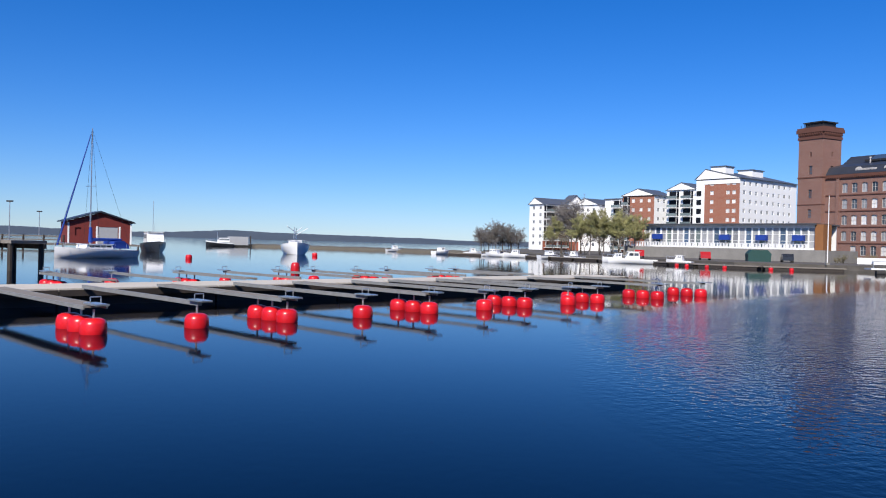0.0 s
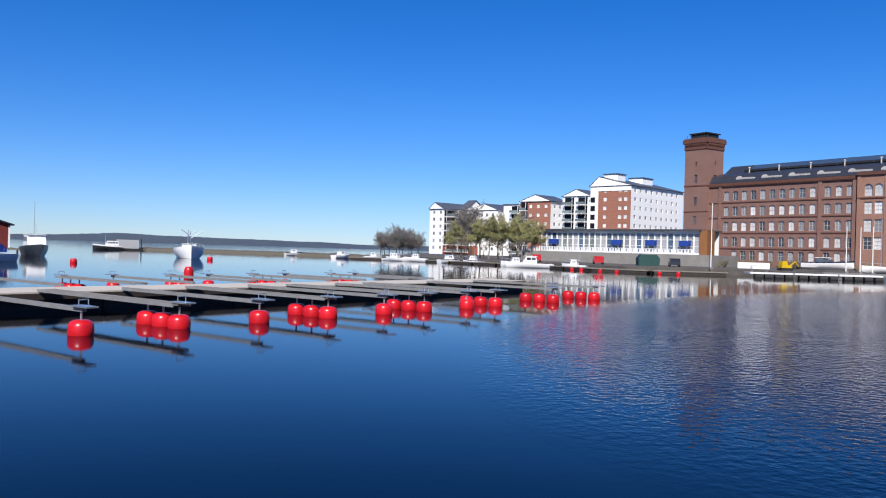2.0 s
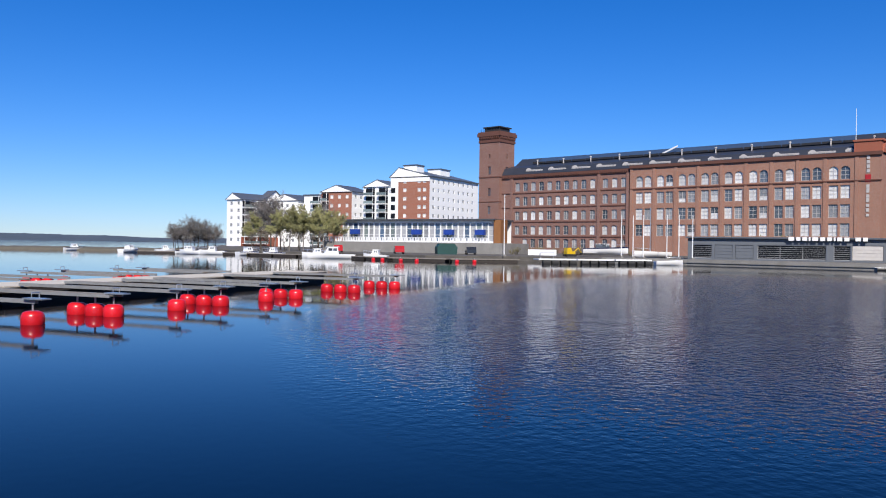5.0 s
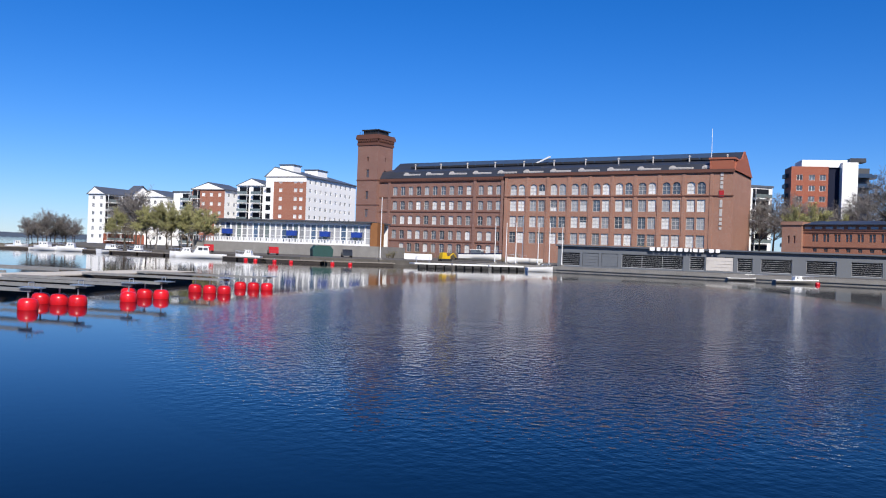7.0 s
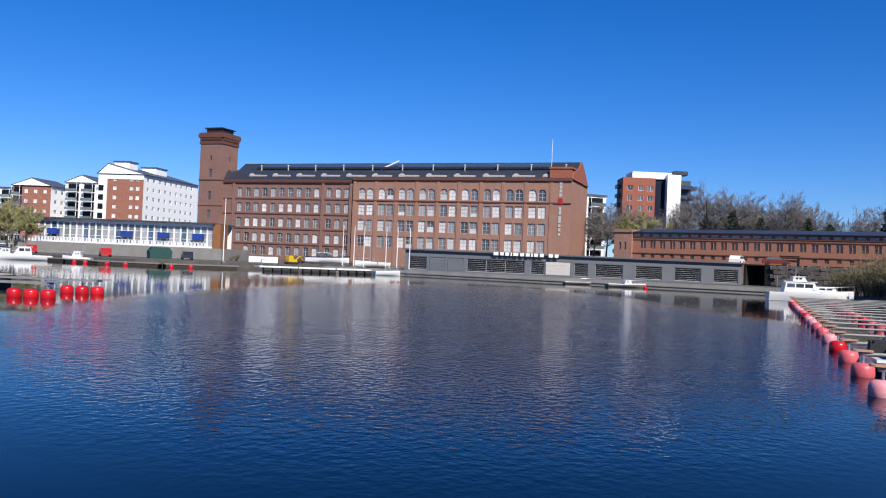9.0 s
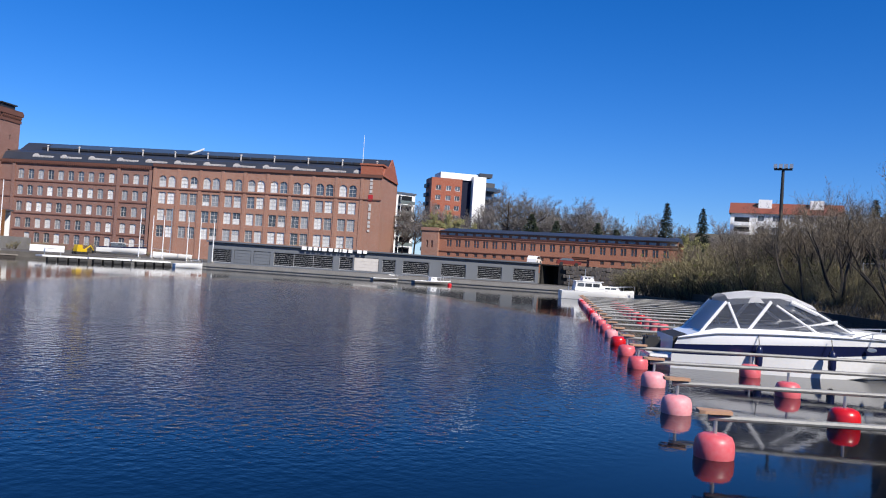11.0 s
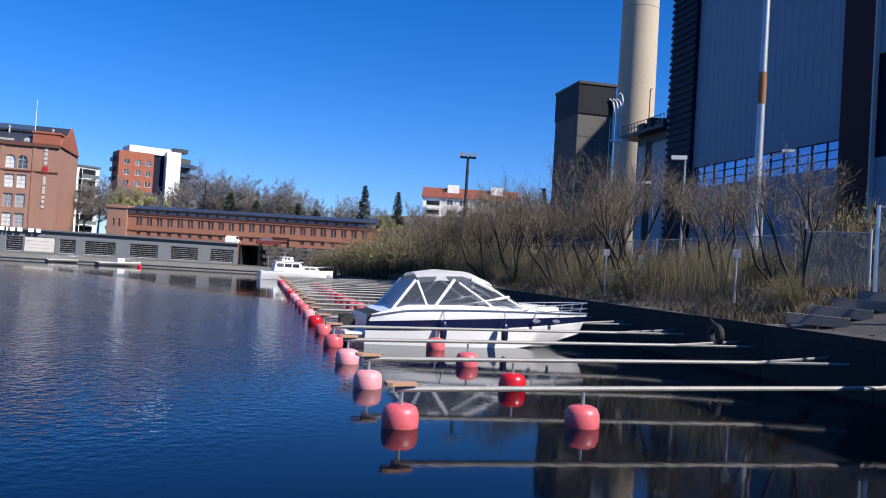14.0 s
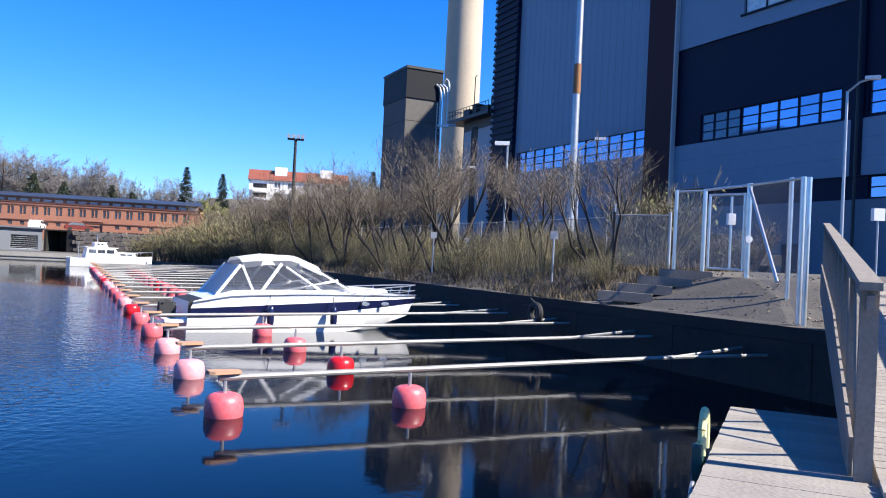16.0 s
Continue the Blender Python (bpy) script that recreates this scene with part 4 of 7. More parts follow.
# local x runs out along the edge, local -y towards the gangway
dock = thing("landing_stage", "weathered grey plank landing stage", "dock", dock_m)
bm = N()
for x in (-8, -4.5, -1, 2.5):
    tube(bm, (x, -0.25, -3.4), (x, -0.25, -0.26), 0.12, n=12)
    tube(bm, (x, -3.0, -3.4), (x, -3.0, -0.26), 0.12, n=12)
part("pile", bm, M_WOOD_DARK, dock)
bm = N()
for y in (-0.12, -1.6, -3.1):
    box(bm, -9, 3.15, y - 0.08, y + 0.08, -0.25, -0.046)
part("beam", bm, M_WOOD_DARK, dock)

# ---- mooring buoys and booms ----
BUOY = [(0.02, 0.0), (0.17, 0.0), (0.25, 0.03), (0.285, 0.10), (0.295, 0.22), (0.285, 0.34), (0.25, 0.42), (0.17, 0.46), (0.03, 0.465)]


def buoy_mesh(r, h, n=20):
    return [(q / 0.295 * r, (z / 0.465) * h) for q, z in BUOY]


def put_buoys(parent, places, r, h, sink, mats, zt):
    for (x, y), mt in zip(places, mats):
        b = part("buoy", lathe(N(), buoy_mesh(r, h), 22), mt, parent, smooth=True)
        b.location = (x, y, -sink)
        s = part("stem", tube(N(), (0, 0, h - 0.02), (0, 0, zt + sink), 0.03), M_STEEL, b)


rb = random.Random(5)
# left pier: axis through the outer water
PV, PN = Vector((0.7071, 0.7071, 0)), Vector((0.7071, -0.7071, 0))


def lp(s, n, z=0.0):
    return PV * s + PN * n + Vector((-0.22, 0.17, z))


pier_m = Matrix.Translation(lp(-8, -29.3)) @ pose(0, 0, 0, 0, 0, 45)
pier = thing("floating_pier", "long floating pier with pale deck and sides coloured dark for shade", "pier", pier_m)
for k in range(9):
    x0 = k * 5.9
    part("deck", box(N(), x0 + 0.02, x0 + 5.88, -1.45, 1.45, 0.48, 0.6), M_PIER_DECK, pier)
    # float and fender take dark materials to carry the shadow below the deck
    part("float", box(N(), x0 + 0.05, x0 + 5.85, -1.35, 1.35, -0.4, 0.476), M_BLACK, pier)
    part("fender_rail", box(N(), x0 + 0.02, x0 + 5.88, -1.53, -1.453, 0.34, 0.55), M_WOOD_DARK, pier)


def walk_finger(s, side, n0, n1, wide):
    """A mooring finger out from the pier, carried by one buoy or three at its end."""
    a, b = lp(s, n0), lp(s, n1)
    l = (b - a).length
    m = Matrix.Translation(a) @ pose(0, 0, 0, 0, 0, heading(b - a))
    f = thing("mooring_finger" if wide else "mooring_boom", "grey walkway finger on three red buoys" if wide else "slim steel mooring boom on one red buoy",
              "mooring boom", m, group="mooring booms of the pier")
    if wide:
        part("walkway", box(N(), 0, l + 0.1, -0.26, 0.26, 0.655, 0.7), M_WOOD_GREY, f)
        part("side_rail", box(N(), 0, l + 0.1, -0.30, -0.263, 0.615, 0.71), M_BOOM, f)
        part("side_rail", box(N(), 0, l + 0.1, 0.263, 0.30, 0.615, 0.71), M_BOOM, f)
        put_buoys(f, [(l, 0), (l - 0.8, 0), (l - 1.6, 0)], 0.325, 0.54, 0.15, [M_RED] * 3, 0.6)
    else:
        part("beam", box(N(), 0, l + 0.15, -0.06, 0.06, 0.6, 0.72), M_BOOM, f)
        put_buoys(f, [(l, 0)], 0.325, 0.54, 0.15, [M_RED], 0.62)
    bm = box(N(), l - 0.25, l + 0.55, -0.16, 0.16, 0.721, 0.765)
    tube(bm, (l + 0.1, -0.13, 0.76), (l + 0.1, -0.13, 0.92), 0.015), tube(bm, (l + 0.1, 0.13, 0.76), (l + 0.1, 0.13, 0.92), 0.015)
    tube(bm, (l + 0.1, -0.13, 0.92), (l + 0.1, 0.13, 0.92), 0.015)
    part("end_plate", bm, M_ALU, f)
    return f


for s, w in ((2.0, 1), (4.8, 0), (7.75, 1), (10.5, 0), (13.4, 1), (16.3, 0), (19.3, 1), (22.2, 0), (24.6, 1), (27.5, 0), (29.7, 1), (34.9, 1), (39.4, 1)):
    walk_finger(s, 1, -27.8, -19.85, w)
for s, w in ((12.6, 1), (15.5, 0), (18.9, 1), (21.5, 0), (24.8, 1), (27.2, 0), (30.4, 1), (32.8, 0), (36.8, 1), (39.0, 0)):
    walk_finger(s, -1, -30.8, -37.6, w)

# near quay: booms every 3.65 m, two buoys each
B0 = Vector((11.6, 3.2, 0))
for k in range(19):
    p = B0 + QUAY_D * (3.62 * k)
    dirn = Vector((0.50, -0.866, 0))
    q = p + dirn * 11.6
    d = q - p
    l = d.length
    m = Matrix.Translation(p) @ pose(0, 0, 0, 0, 0, heading(d))
    f = thing("mooring_boom", "long steel mooring boom on faded red buoys", "mooring boom", m, group="mooring booms of the quay")
    bm = N()
    tube(bm, (-0.1, 0, 0.56), (l - 2.4, 0, 0.70), 0.048, 0.042, 8)
    tube(bm, (l - 2.6, 0, 0.70), (l, -0.55, 0.78), 0.035, 0.035, 6)
    tube(bm, (l - 2.6, 0, 0.70), (l, 0.25, 0.86), 0.035, 0.035, 6)
    part("beam", bm, M_BOOM, f)
    put_buoys(f, [(0.0, 0), (3.05, 0)], 0.285, 0.46, 0.12, [M_RED if k % 6 == 5 else M_PALEPINK if k % 4 in (1, 2) else M_PINK, M_RED if k % 5 == 1 else M_PINK], 0.55)
    bm = N()
    slab(bm, [(-0.26, -0.11), (-0.18, -0.14), (0.22, -0.07), (0.22, 0.07), (-0.18, 0.14), (-0.26, 0.11)], 0.62, 0.67)
    part("end_board", bm, M_ORANGE_WOOD, f)

# ---- white apartment blocks ----


def block(label, corner, ang, l1, l2, h, mat1, mat2, floors, base=1.0, wins1=(), wins2=(), balc1=(), balc2=(), low=None, gable=True, peak=0.5, rise=2.6):
    """A block seen at its near corner: the left face runs back along local y (l1), the right face along local x (l2)."""
    b = thing("apartment_block", label, "building", Matrix.Translation(corner) @ pose(0, 0, 0, 0, 0, ang), group="apartment blocks on the shore")
    fh = (h - base) / floors
    h2 = [(x, x + 1.3, base + fh * k + 0.9, base + fh * k + 2.2) for k in range(floors) for x in wins2]
    h1 = [(l1 - x - 1.3, l1 - x, base + fh * k + 0.9, base + fh * k + 2.2) for k in range(floors) for x in wins1]
    left = pose(0, l1, 0, 0, 0, -90)
    bm = wall(N(), l2, h, h2, 0.2)
    box(bm, 0.01, l2, l1 - 0.2, l1, 0, h)
    box(bm, l2 - 0.2, l2 - 0.01, 0.01, l1 - 0.2, 0, h)
    part("wall", bm, mat2, b)
    part("wall", wall(N(), l1, h, h1, 0.2, left), mat1, b)
    if low is not None:
        part("plinth", box(N(), -0.12, l2 + 0.02, -0.12, -0.004, 0, low), M_BRICK_ORANGE, b, "brick lower storeys")
    for a, c, z0, z1 in h2:
        put_window(b, pose(a, 0.1, z0), c - a, z1 - z0, 2, 1, M_WHITE, M_GLASS)
    for a, c, z0, z1 in h1:
        put_window(b, left @ pose(a, 0.1, z0), c - a, z1 - z0, 2, 1, M_WHITE, M_GLASS if mat1 is M_WHITE_WALL else M_GLASS_LIT)
    for k in range(floors):
        z = base + fh * k
        for x, w in balc2:
            q = box(N(), x, x + w, -1.5, -0.01, z - 0.12, z + 0.06)
            bb = part("balcony", q, M_WHITE_WALL, b)
            part("glazing", box(N(), x, x + w, -1.52, -1.46, z + 0.1, z + 1.05), M_BALC, bb)
            # flat black sheet stands for the shade behind the balcony
            part("shaded_opening", box(N(), x + 0.1, x + w - 0.1, -0.02, -0.005, z + 0.1, z + fh - 0.4), M_CAP, bb)
            for q in (x, x + w - 0.12):
                part("pillar", box(N(), q, q + 0.12, -1.45, -1.33, z + 0.06, z + fh - 0.13), M_WHITE_WALL, bb)
        for y, w in balc1:
            bb = part("balcony", box(N(), -1.5, -0.01, y, y + w, z - 0.12, z + 0.06), M_WHITE_WALL, b)
            part("glazing", box(N(), -1.52, -1.46, y, y + w, z + 0.1, z + 1.05), M_BALC, bb)
            # same flat black sheet for the shade on the left face
            part("shaded_opening", box(N(), -0.02, -0.005, y + 0.1, y + w - 0.1, z + 0.1, z + fh - 0.4), M_CAP, bb)
            for q in (y, y + w - 0.12):
                part("pillar", box(N(), -1.45, -1.33, q, q + 0.12, z + 0.06, z + fh - 0.13), M_WHITE_WALL, bb)
    if gable:
        bm = prism(N(), [(-0.6, h), (l1 * peak, h + rise), (l1 + 0.6, h), (l1 + 0.6, h - 0.2), (-0.6, h - 0.2)], -0.4, l2 + 0.4)
        part("roof", bm, M_ROOF_GREY, b, "grey sheet metal roof").matrix_basis = Matrix(((0, 1, 0, 0), (1, 0, 0, 0), (0, 0, 1, 0.22), (0, 0, 0, 1)))
        part("gable", prism(N(), [(0.0, h), (l1, h), (l1 * peak, h + rise - 0.3)], 0, 0.3), mat1 if mat1 is M_WHITE_WALL else M_WHITE_WALL, b).matrix_basis = Matrix(((0, 1, 0, -0.5), (1, 0, 0, 0), (0, 0, 1, 0.15), (0, 0, 0, 1)))
    else:
        part("roof", box(N(), -0.3, l2 + 0.3, -0.3, l1 + 0.3, h, h + 0.5), M_ROOF_GREY, b, "grey roof edge")
    return b


e = block("white apartment block with an orange brick gable side", at(20.6, 274, 1), 38, 16.2, 36, 25.2, M_BRICK_ORANGE, M_WHITE_WALL, 8,
          wins1=(1.4, 3.6, 9.6), wins2=(2, 5.6, 9.2, 12.8, 16.4, 20, 23.6, 27.2, 30.8), low=7.2, peak=0.78, rise=3.4)
for x, w in ((2.5, 5), (19, 7)):
    part("roof_room", box(N(), x, x + w, 7, 12.5, 26.0, 29.6), M_WHITE_WALL, e, "white roof plant room")
    part("roof_room_cap", box(N(), x - 0.3, x + w + 0.3, 6.7, 12.8, 29.6, 29.9), M_ROOF_GREY, e)
part("corner_wall", box(N(), -0.14, -0.004, 13.0, 16.2, 0, 23.6), M_WHITE_WALL, e)
part("attic_band", box(N(), -0.16, -0.004, 0, 16.2, 23.6, 25.1), M_WHITE_WALL, e, "white attic band above the brick")
for k in range(7):
    # black sheets paint the shaded depth of the loggias on a flat wall
    part("loggia_shade", box(N(), -0.2, -0.145, 14.2, 16.0, 1.6 + 3.02 * k, 3.4 + 3.02 * k), M_CAP, e)
block("white apartment block with stacked dark balconies", at(17.8, 288, 1), 38, 12, 14, 22.4, M_WHITE_WALL, M_WHITE_WALL, 7, wins2=(10,), balc1=((1.2, 4.2), (7, 4.2)), balc2=((3, 4),))
block("white and brick apartment block with a pitched roof", at(15.0, 296, 1), 40, 14, 12, 20.8, M_BRICK_ORANGE, M_WHITE_WALL, 6, wins1=(1.5, 5, 8.5), wins2=(2, 5.5, 9), balc1=((10.5, 3.2),))
block("tall white apartment block with glazed balconies", at(13.1, 305, 1), 40, 10, 14, 19.8, M_WHITE_WALL, M_WHITE_WALL, 6, wins2=(8, 11), balc2=((1, 4),), balc1=((2, 4),), gable=False)
block("lower white apartment block behind trees", at(11.2, 310, 1), 36, 14, 16, 17.8, M_WHITE_WALL, M_WHITE_WALL, 5, wins2=(1.5, 4.5, 8, 11.5), wins1=(2, 5, 8))
wa = block("white corner apartment block with glazed balcony tower", at(7.3, 305, 1), 33, 8.4, 20.4, 17.4, M_WHITE_WALL, M_WHITE_WALL, 6, wins1=(1.2, 5.2), wins2=(13.6, 16.8), balc2=((0.3, 5.8), (6.4, 5.6)), low=3.5, peak=0.6, rise=2.6)
part("front_gable", prism(N(), [(12.6, 17.4), (20.4, 17.4), (20.4, 18.6), (16.4, 21.4), (12.6, 18.6)], -0.3, 4.0), M_WHITE_WALL, wa, "white front gable")
part("gable_roof", prism(N(), [(12.2, 18.5), (16.4, 21.5), (20.8, 18.5), (20.8, 18.8), (16.4, 21.9), (12.2, 18.8)], -0.6, 4.2), M_ROOF_GREY, wa)

block("narrow white block with stacked balconies behind the mill", at(51.7, 215, 0.75), -20, 9, 6, 21.0, M_WHITE_WALL, M_WHITE_WALL, 7, balc2=((0.6, 4.6),), gable=False)

# ---- lakeside restaurant ----
RA, RB = at(14.35, 185, 3.0), at(25.3, 166, 3.0)
rl = (RB - RA).length
rest = thing("glass_restaurant", "low glass restaurant with white posts and blue awnings", "building", Matrix.Translation(RA) @ pose(0, 0, 0, 0, 0, heading(RB - RA)))
n = 27
gl = [(0.09 + k * rl / n, (k + 1) * rl / n - 0.09, 0.3, 4.3) for k in range(n)]
bm = wall(N(), rl, 4.8, gl, 0.3)
box(bm, 0.01, rl, 9, 9.2, 0, 4.8)
box(bm, 0, 0.2, 0.01, 9, 0, 4.8)
part("wall", bm, M_WHITE, rest, "white painted posts and beams")
for k, (a, b, c, d) in enumerate(gl):
    put_window(rest, pose(a, 0.15, c), b - a, d - c, 1, 3, M_WHITE, (M_GLASS_MID, M_GLASS_TINT, M_BALC, M_GREY_WALL, M_GLASS_MID)[k * 3 % 5])
part("roof", box(N(), -0.6, rl + 0.4, -1.0, 9.6, 4.8, 5.1), M_DARK_PANEL, rest, "thin flat roof edge")
part("end_wall", box(N(), rl + 0.01, rl + 1.6, -0.4, 3.2, 0, 4.9), M_WOOD_OCHRE, rest, "ochre timber end")
for x in (3.4, 19.6, 27.6, 35.0):
    part("awning", box(N(), x - 0.6, x + 1.5, -1.1, -0.05, 1.7, 2.8), M_BLUE, rest, "blue canvas awning")
ter = thing("terrace", "grey terrace with white balustrade below the restaurant", "terrace", Matrix.Translation(RA + Vector((0, 0, -2.3))) @ pose(0, 0, 0, 0, 0, heading(RB - RA)))
part("base", box(N(), -2, rl + 4, -5, 9.5, 0, 2.28), M_CONC, ter)
bm = N()
for k in range(60):
    box(bm, -2 + k * (rl + 3) / 60, -2 + k * (rl + 3) / 60 + 0.36, -4.95, -4.85, 2.3, 3.25)
box(bm, -2, rl + 1, -5, -4.8, 3.25, 3.35)
part("balustrade", bm, M_WHITE, ter, "white slatted balustrade")

# ---- boats ----


def hull_part(bm, st, i0, i1, close=False):
    """Both sides of a hull between two of its lengthwise lines. st: stations of (x, [(half width, height), ...])."""
    for sgn in (1, -1):
        g = [[bm.verts.new((x + (p[2] if len(p) > 2 else 0), sgn * p[0], p[1])) for p in pts[i0:i1 + 1]] for x, pts in st]
        for a, b in zip(g, g[1:]):
            for k in range(i1 - i0):
                bm.faces.new((a[k], b[k], b[k + 1], a[k + 1]))
    return bm


def transom(bm, st):
    x, pts = st[0]
    vs = [bm.verts.new((x, p[0], p[1])) for p in pts] + [bm.verts.new((x, -p[0], p[1])) for p in reversed(pts) if p[0] > 0]
    bm.faces.new(vs)
    return bm


def deck_of(bm, st, j, drop=0.0):
    ex_ = [x + (pts[j][2] if len(pts[j]) > 2 else 0) for x, pts in st]
    a = [bm.verts.new((x, pts[j][0], pts[j][1] - drop)) for x, (_, pts) in zip(ex_, st)]
    b = [bm.verts.new((x, -pts[j][0], pts[j][1] - drop)) for x, (_, pts) in zip(ex_, st)]
    for k in range(len(st) - 1):
        bm.faces.new((a[k], a[k + 1], b[k + 1], b[k]))
    return bm


def stations(l, b, f0, f1, rake=0.12, n=12, full=0.9):
    out = []
    for k in range(n + 1):
        u = k / n
        w = b / 2 * (full + (1 - full) * min(1, u * 4)) * (1 - max(0, (u - 0.45) / 0.55) ** 2.3)
        w = max(w, 0.012)
        zg = f0 + (f1 - f0) * u ** 1.8
        x = u * l
        ov = rake * l * max(0, u - 0.6) / 0.4
        keel = -0.35 * (1 - max(0, (u - 0.7) / 0.3) ** 2)
        out.append((x, [(0.0, keel), (w * 0.80 * (1 - 0.25 * u), 0.02), (w * 0.93, zg * 0.5), (w * 0.98, zg * 0.8), (w, zg)], ov))
    res = []
    for x, pts, ov in out:
        res.append((x, pts))
    return res


def boat(name, label, m, l, b, f0, f1, hull_m, band_m=None, cabins=(), masts=(), group=""):
    """A small craft: hull, band, deck, cabins (x0, x1, width, z0, z1, material) with window strips, masts (x, height, radius)."""
    bt = thing(name, label, "boat", m, group)
    st = stations(l, b, f0, f1)
    h = hull_part(N(), st, 0, 3)
    transom(h, st)
    part("hull", h, hull_m, bt, smooth=True)
    part("band", hull_part(N(), st, 3, 4), band_m or hull_m, bt, smooth=True)
    part("deck", deck_of(N(), st, 4, 0.02), M_GEL, bt)
    for x0, x1, w, z0, z1, cm in cabins:
        c = prism(N(), [(x0, z0), (x1 + 0.25 * (z1 - z0), z0), (x1 - 0.25 * (z1 - z0), z1), (x0 + 0.15 * (z1 - z0), z1)], -w / 2, w / 2)
        cb = part("cabin", c, cm, bt)
        zz0, zz1 = z0 + 0.45 * (z1 - z0), z0 + 0.82 * (z1 - z0)
        nw = max(2, int((x1 - x0) / 0.8))
        for k in range(nw):
            xa = x0 + 0.25 + (x1 - x0 - 0.5) * k / nw
            part("cabin_window", box(N(), xa, xa + (x1 - x0 - 0.5) / nw - 0.12, -w / 2 - 0.015, w / 2 + 0.015, zz0, zz1), M_GLASS, cb)
        part("cabin_roof", box(N(), x0 - 0.05, x1, -w / 2 - 0.06, w / 2 + 0.06, z1, z1 + 0.06), M_GEL, cb)
    for x, hh, r in masts:
        part("mast", tube(N(), (x, 0, f0), (x, 0, f0 + hh), r, r * 0.7), M_ALU, bt)
    bm = N()
    pts = [(x, p[4][0] * 0.95, p[4][1] + 0.45) for x, p in st[6:]]
    for sg in (1, -1):
        path_tube(bm, [(x, sg * y, z) for x, y, z in pts], 0.018, 5)
        for x, y, z in pts[::2]:
            tube(bm, (x, sg * y, z - 0.45), (x, sg * y, z), 0.014, n=5)
    part("pulpit", bm, M_ALU, bt)
    return bt


# day cruiser between the booms
DIRB = Vector((0.50, -0.866, 0))
cm = Matrix.Translation(B0 + QUAY_D * (3.62 * 3.52) + DIRB * 0.95) @ pose(0, 0, 0, 0, 0, heading(DIRB))
cru = thing("day_cruiser", "white motor cruiser with navy stripe and canvas canopy", "boat", cm)
L, BM = 7.35, 2.55
st = []
for k in range(19):
    u = k / 18
    w = BM / 2 * (0.93 + 0.07 * min(1, u * 5)) * (1 - max(0.0, (u - 0.42) / 0.58) ** 2.4)
    w = max(w, 0.01)
    zg = 1.16 + 0.16 * math.sin(math.pi * min(1, u * 1.1)) - 0.06 * u - 0.26 * max(0, 1 - u * 6)
    z3 = 0.70 + 0.36 * u ** 1.3 + 0.06 * math.sin(math.pi * u)
    z2 = 0.42 + 0.46 * u ** 1.5
    bow = max(0, u - 0.55) / 0.45
    zc = -0.04 + 0.5 * bow ** 2
    zk = -0.4 + 1.0 * bow ** 3.2
    xo = 0
    pts = [(0.0, min(zk, zc - 0.01)), (w * (0.84 - 0.25 * bow), zc), (w * (0.92 - 0.08 * bow), z2), (w * 0.96, z3), (w, (z3 + zg) / 2 + 0.08), (w * 0.96, zg)]
    st.append((u * L, [(a, b, 0.6 * bow ** 1.3 * max(0.0, b) / 1.3 - (0.35 * (1 - u * 8) * max(0.0, b - 0.5) * -1 if u < 0.125 else 0)) for a, b in pts]))
h = hull_part(N(), st, 0, 2)
transom(h, st)
part("hull", h, M_GEL, cru, "glossy white lower hull", smooth=True)
part("stripe", hull_part(N(), st, 2, 3), M_NAVY, cru, "navy blue hull stripe", smooth=True)
part("upper_hull", hull_part(N(), st, 3, 5), M_GEL, cru, smooth=True)
part("deck", deck_of(N(), st[:], 5, 0.0), M_GEL, cru)
bm = N()
for sg in (1, -1):
    path_tube(bm, [(x + p[4][2], sg * (p[4][0] + 0.012), p[4][1]) for x, p in st], 0.022, 6)
part("rub_rail", bm, M_ALU, cru)
# coachroof towards the bow
bm = N()
g = []
for k in range(7):
    u = k / 6
    x = 3.6 + 3.1 * u
    w = 0.92 * (1 - u ** 2 * 0.75)
    z = 1.30 + 0.16 * (1 - u)
    g.append([bm.verts.new(v) for v in ((x, -w, 1.2 + 0.03 * u), (x, -w * 0.8, z), (x, 0, z + 0.05), (x, w * 0.8, z), (x, w, 1.2 + 0.03 * u))])
for a, b in zip(g, g[1:]):
    for k in range(4):
        bm.faces.new((a[k], b[k], b[k + 1], a[k + 1]))
part("coachroof", bm, M_GEL, cru, smooth=True)
part("hatch", box(N(), 4.6, 5.1, -0.25, 0.25, 1.43, 1.48), M_DARKSTEEL, cru)
# canopy: bows, cloth top and clear side windows
CW = 1.08
prof_c = [(0.75, 1.15), (1.55, 2.14), (2.3, 2.27), (3.35, 2.25), (4.05, 1.98), (5.15, 1.38)]
bm = N()
secs = []
for x, z in prof_c[1:5]:
    w = CW * (0.82 if z > 1.9 else 0.86)
    secs.append([bm.verts.new(v) for v in ((x, -w - 0.05, z - 0.24), (x, -w, z - 0.06), (x, -w * 0.6, z + 0.06), (x, 0, z + 0.09), (x, w * 0.6, z + 0.06), (x, w, z - 0.06), (x, w + 0.05, z - 0.24))])
for a, b in zip(secs, secs[1:]):
    for k in range(0, 6):
        bm.faces.new((a[k], b[k], b[k + 1], a[k + 1]))
bmesh.ops.solidify(bm, geom=bm.faces[:], thickness=0.015)
can = part("canopy", bm, M_CANVAS, cru, "pale grey canvas canopy", smooth=True)
bm = N()
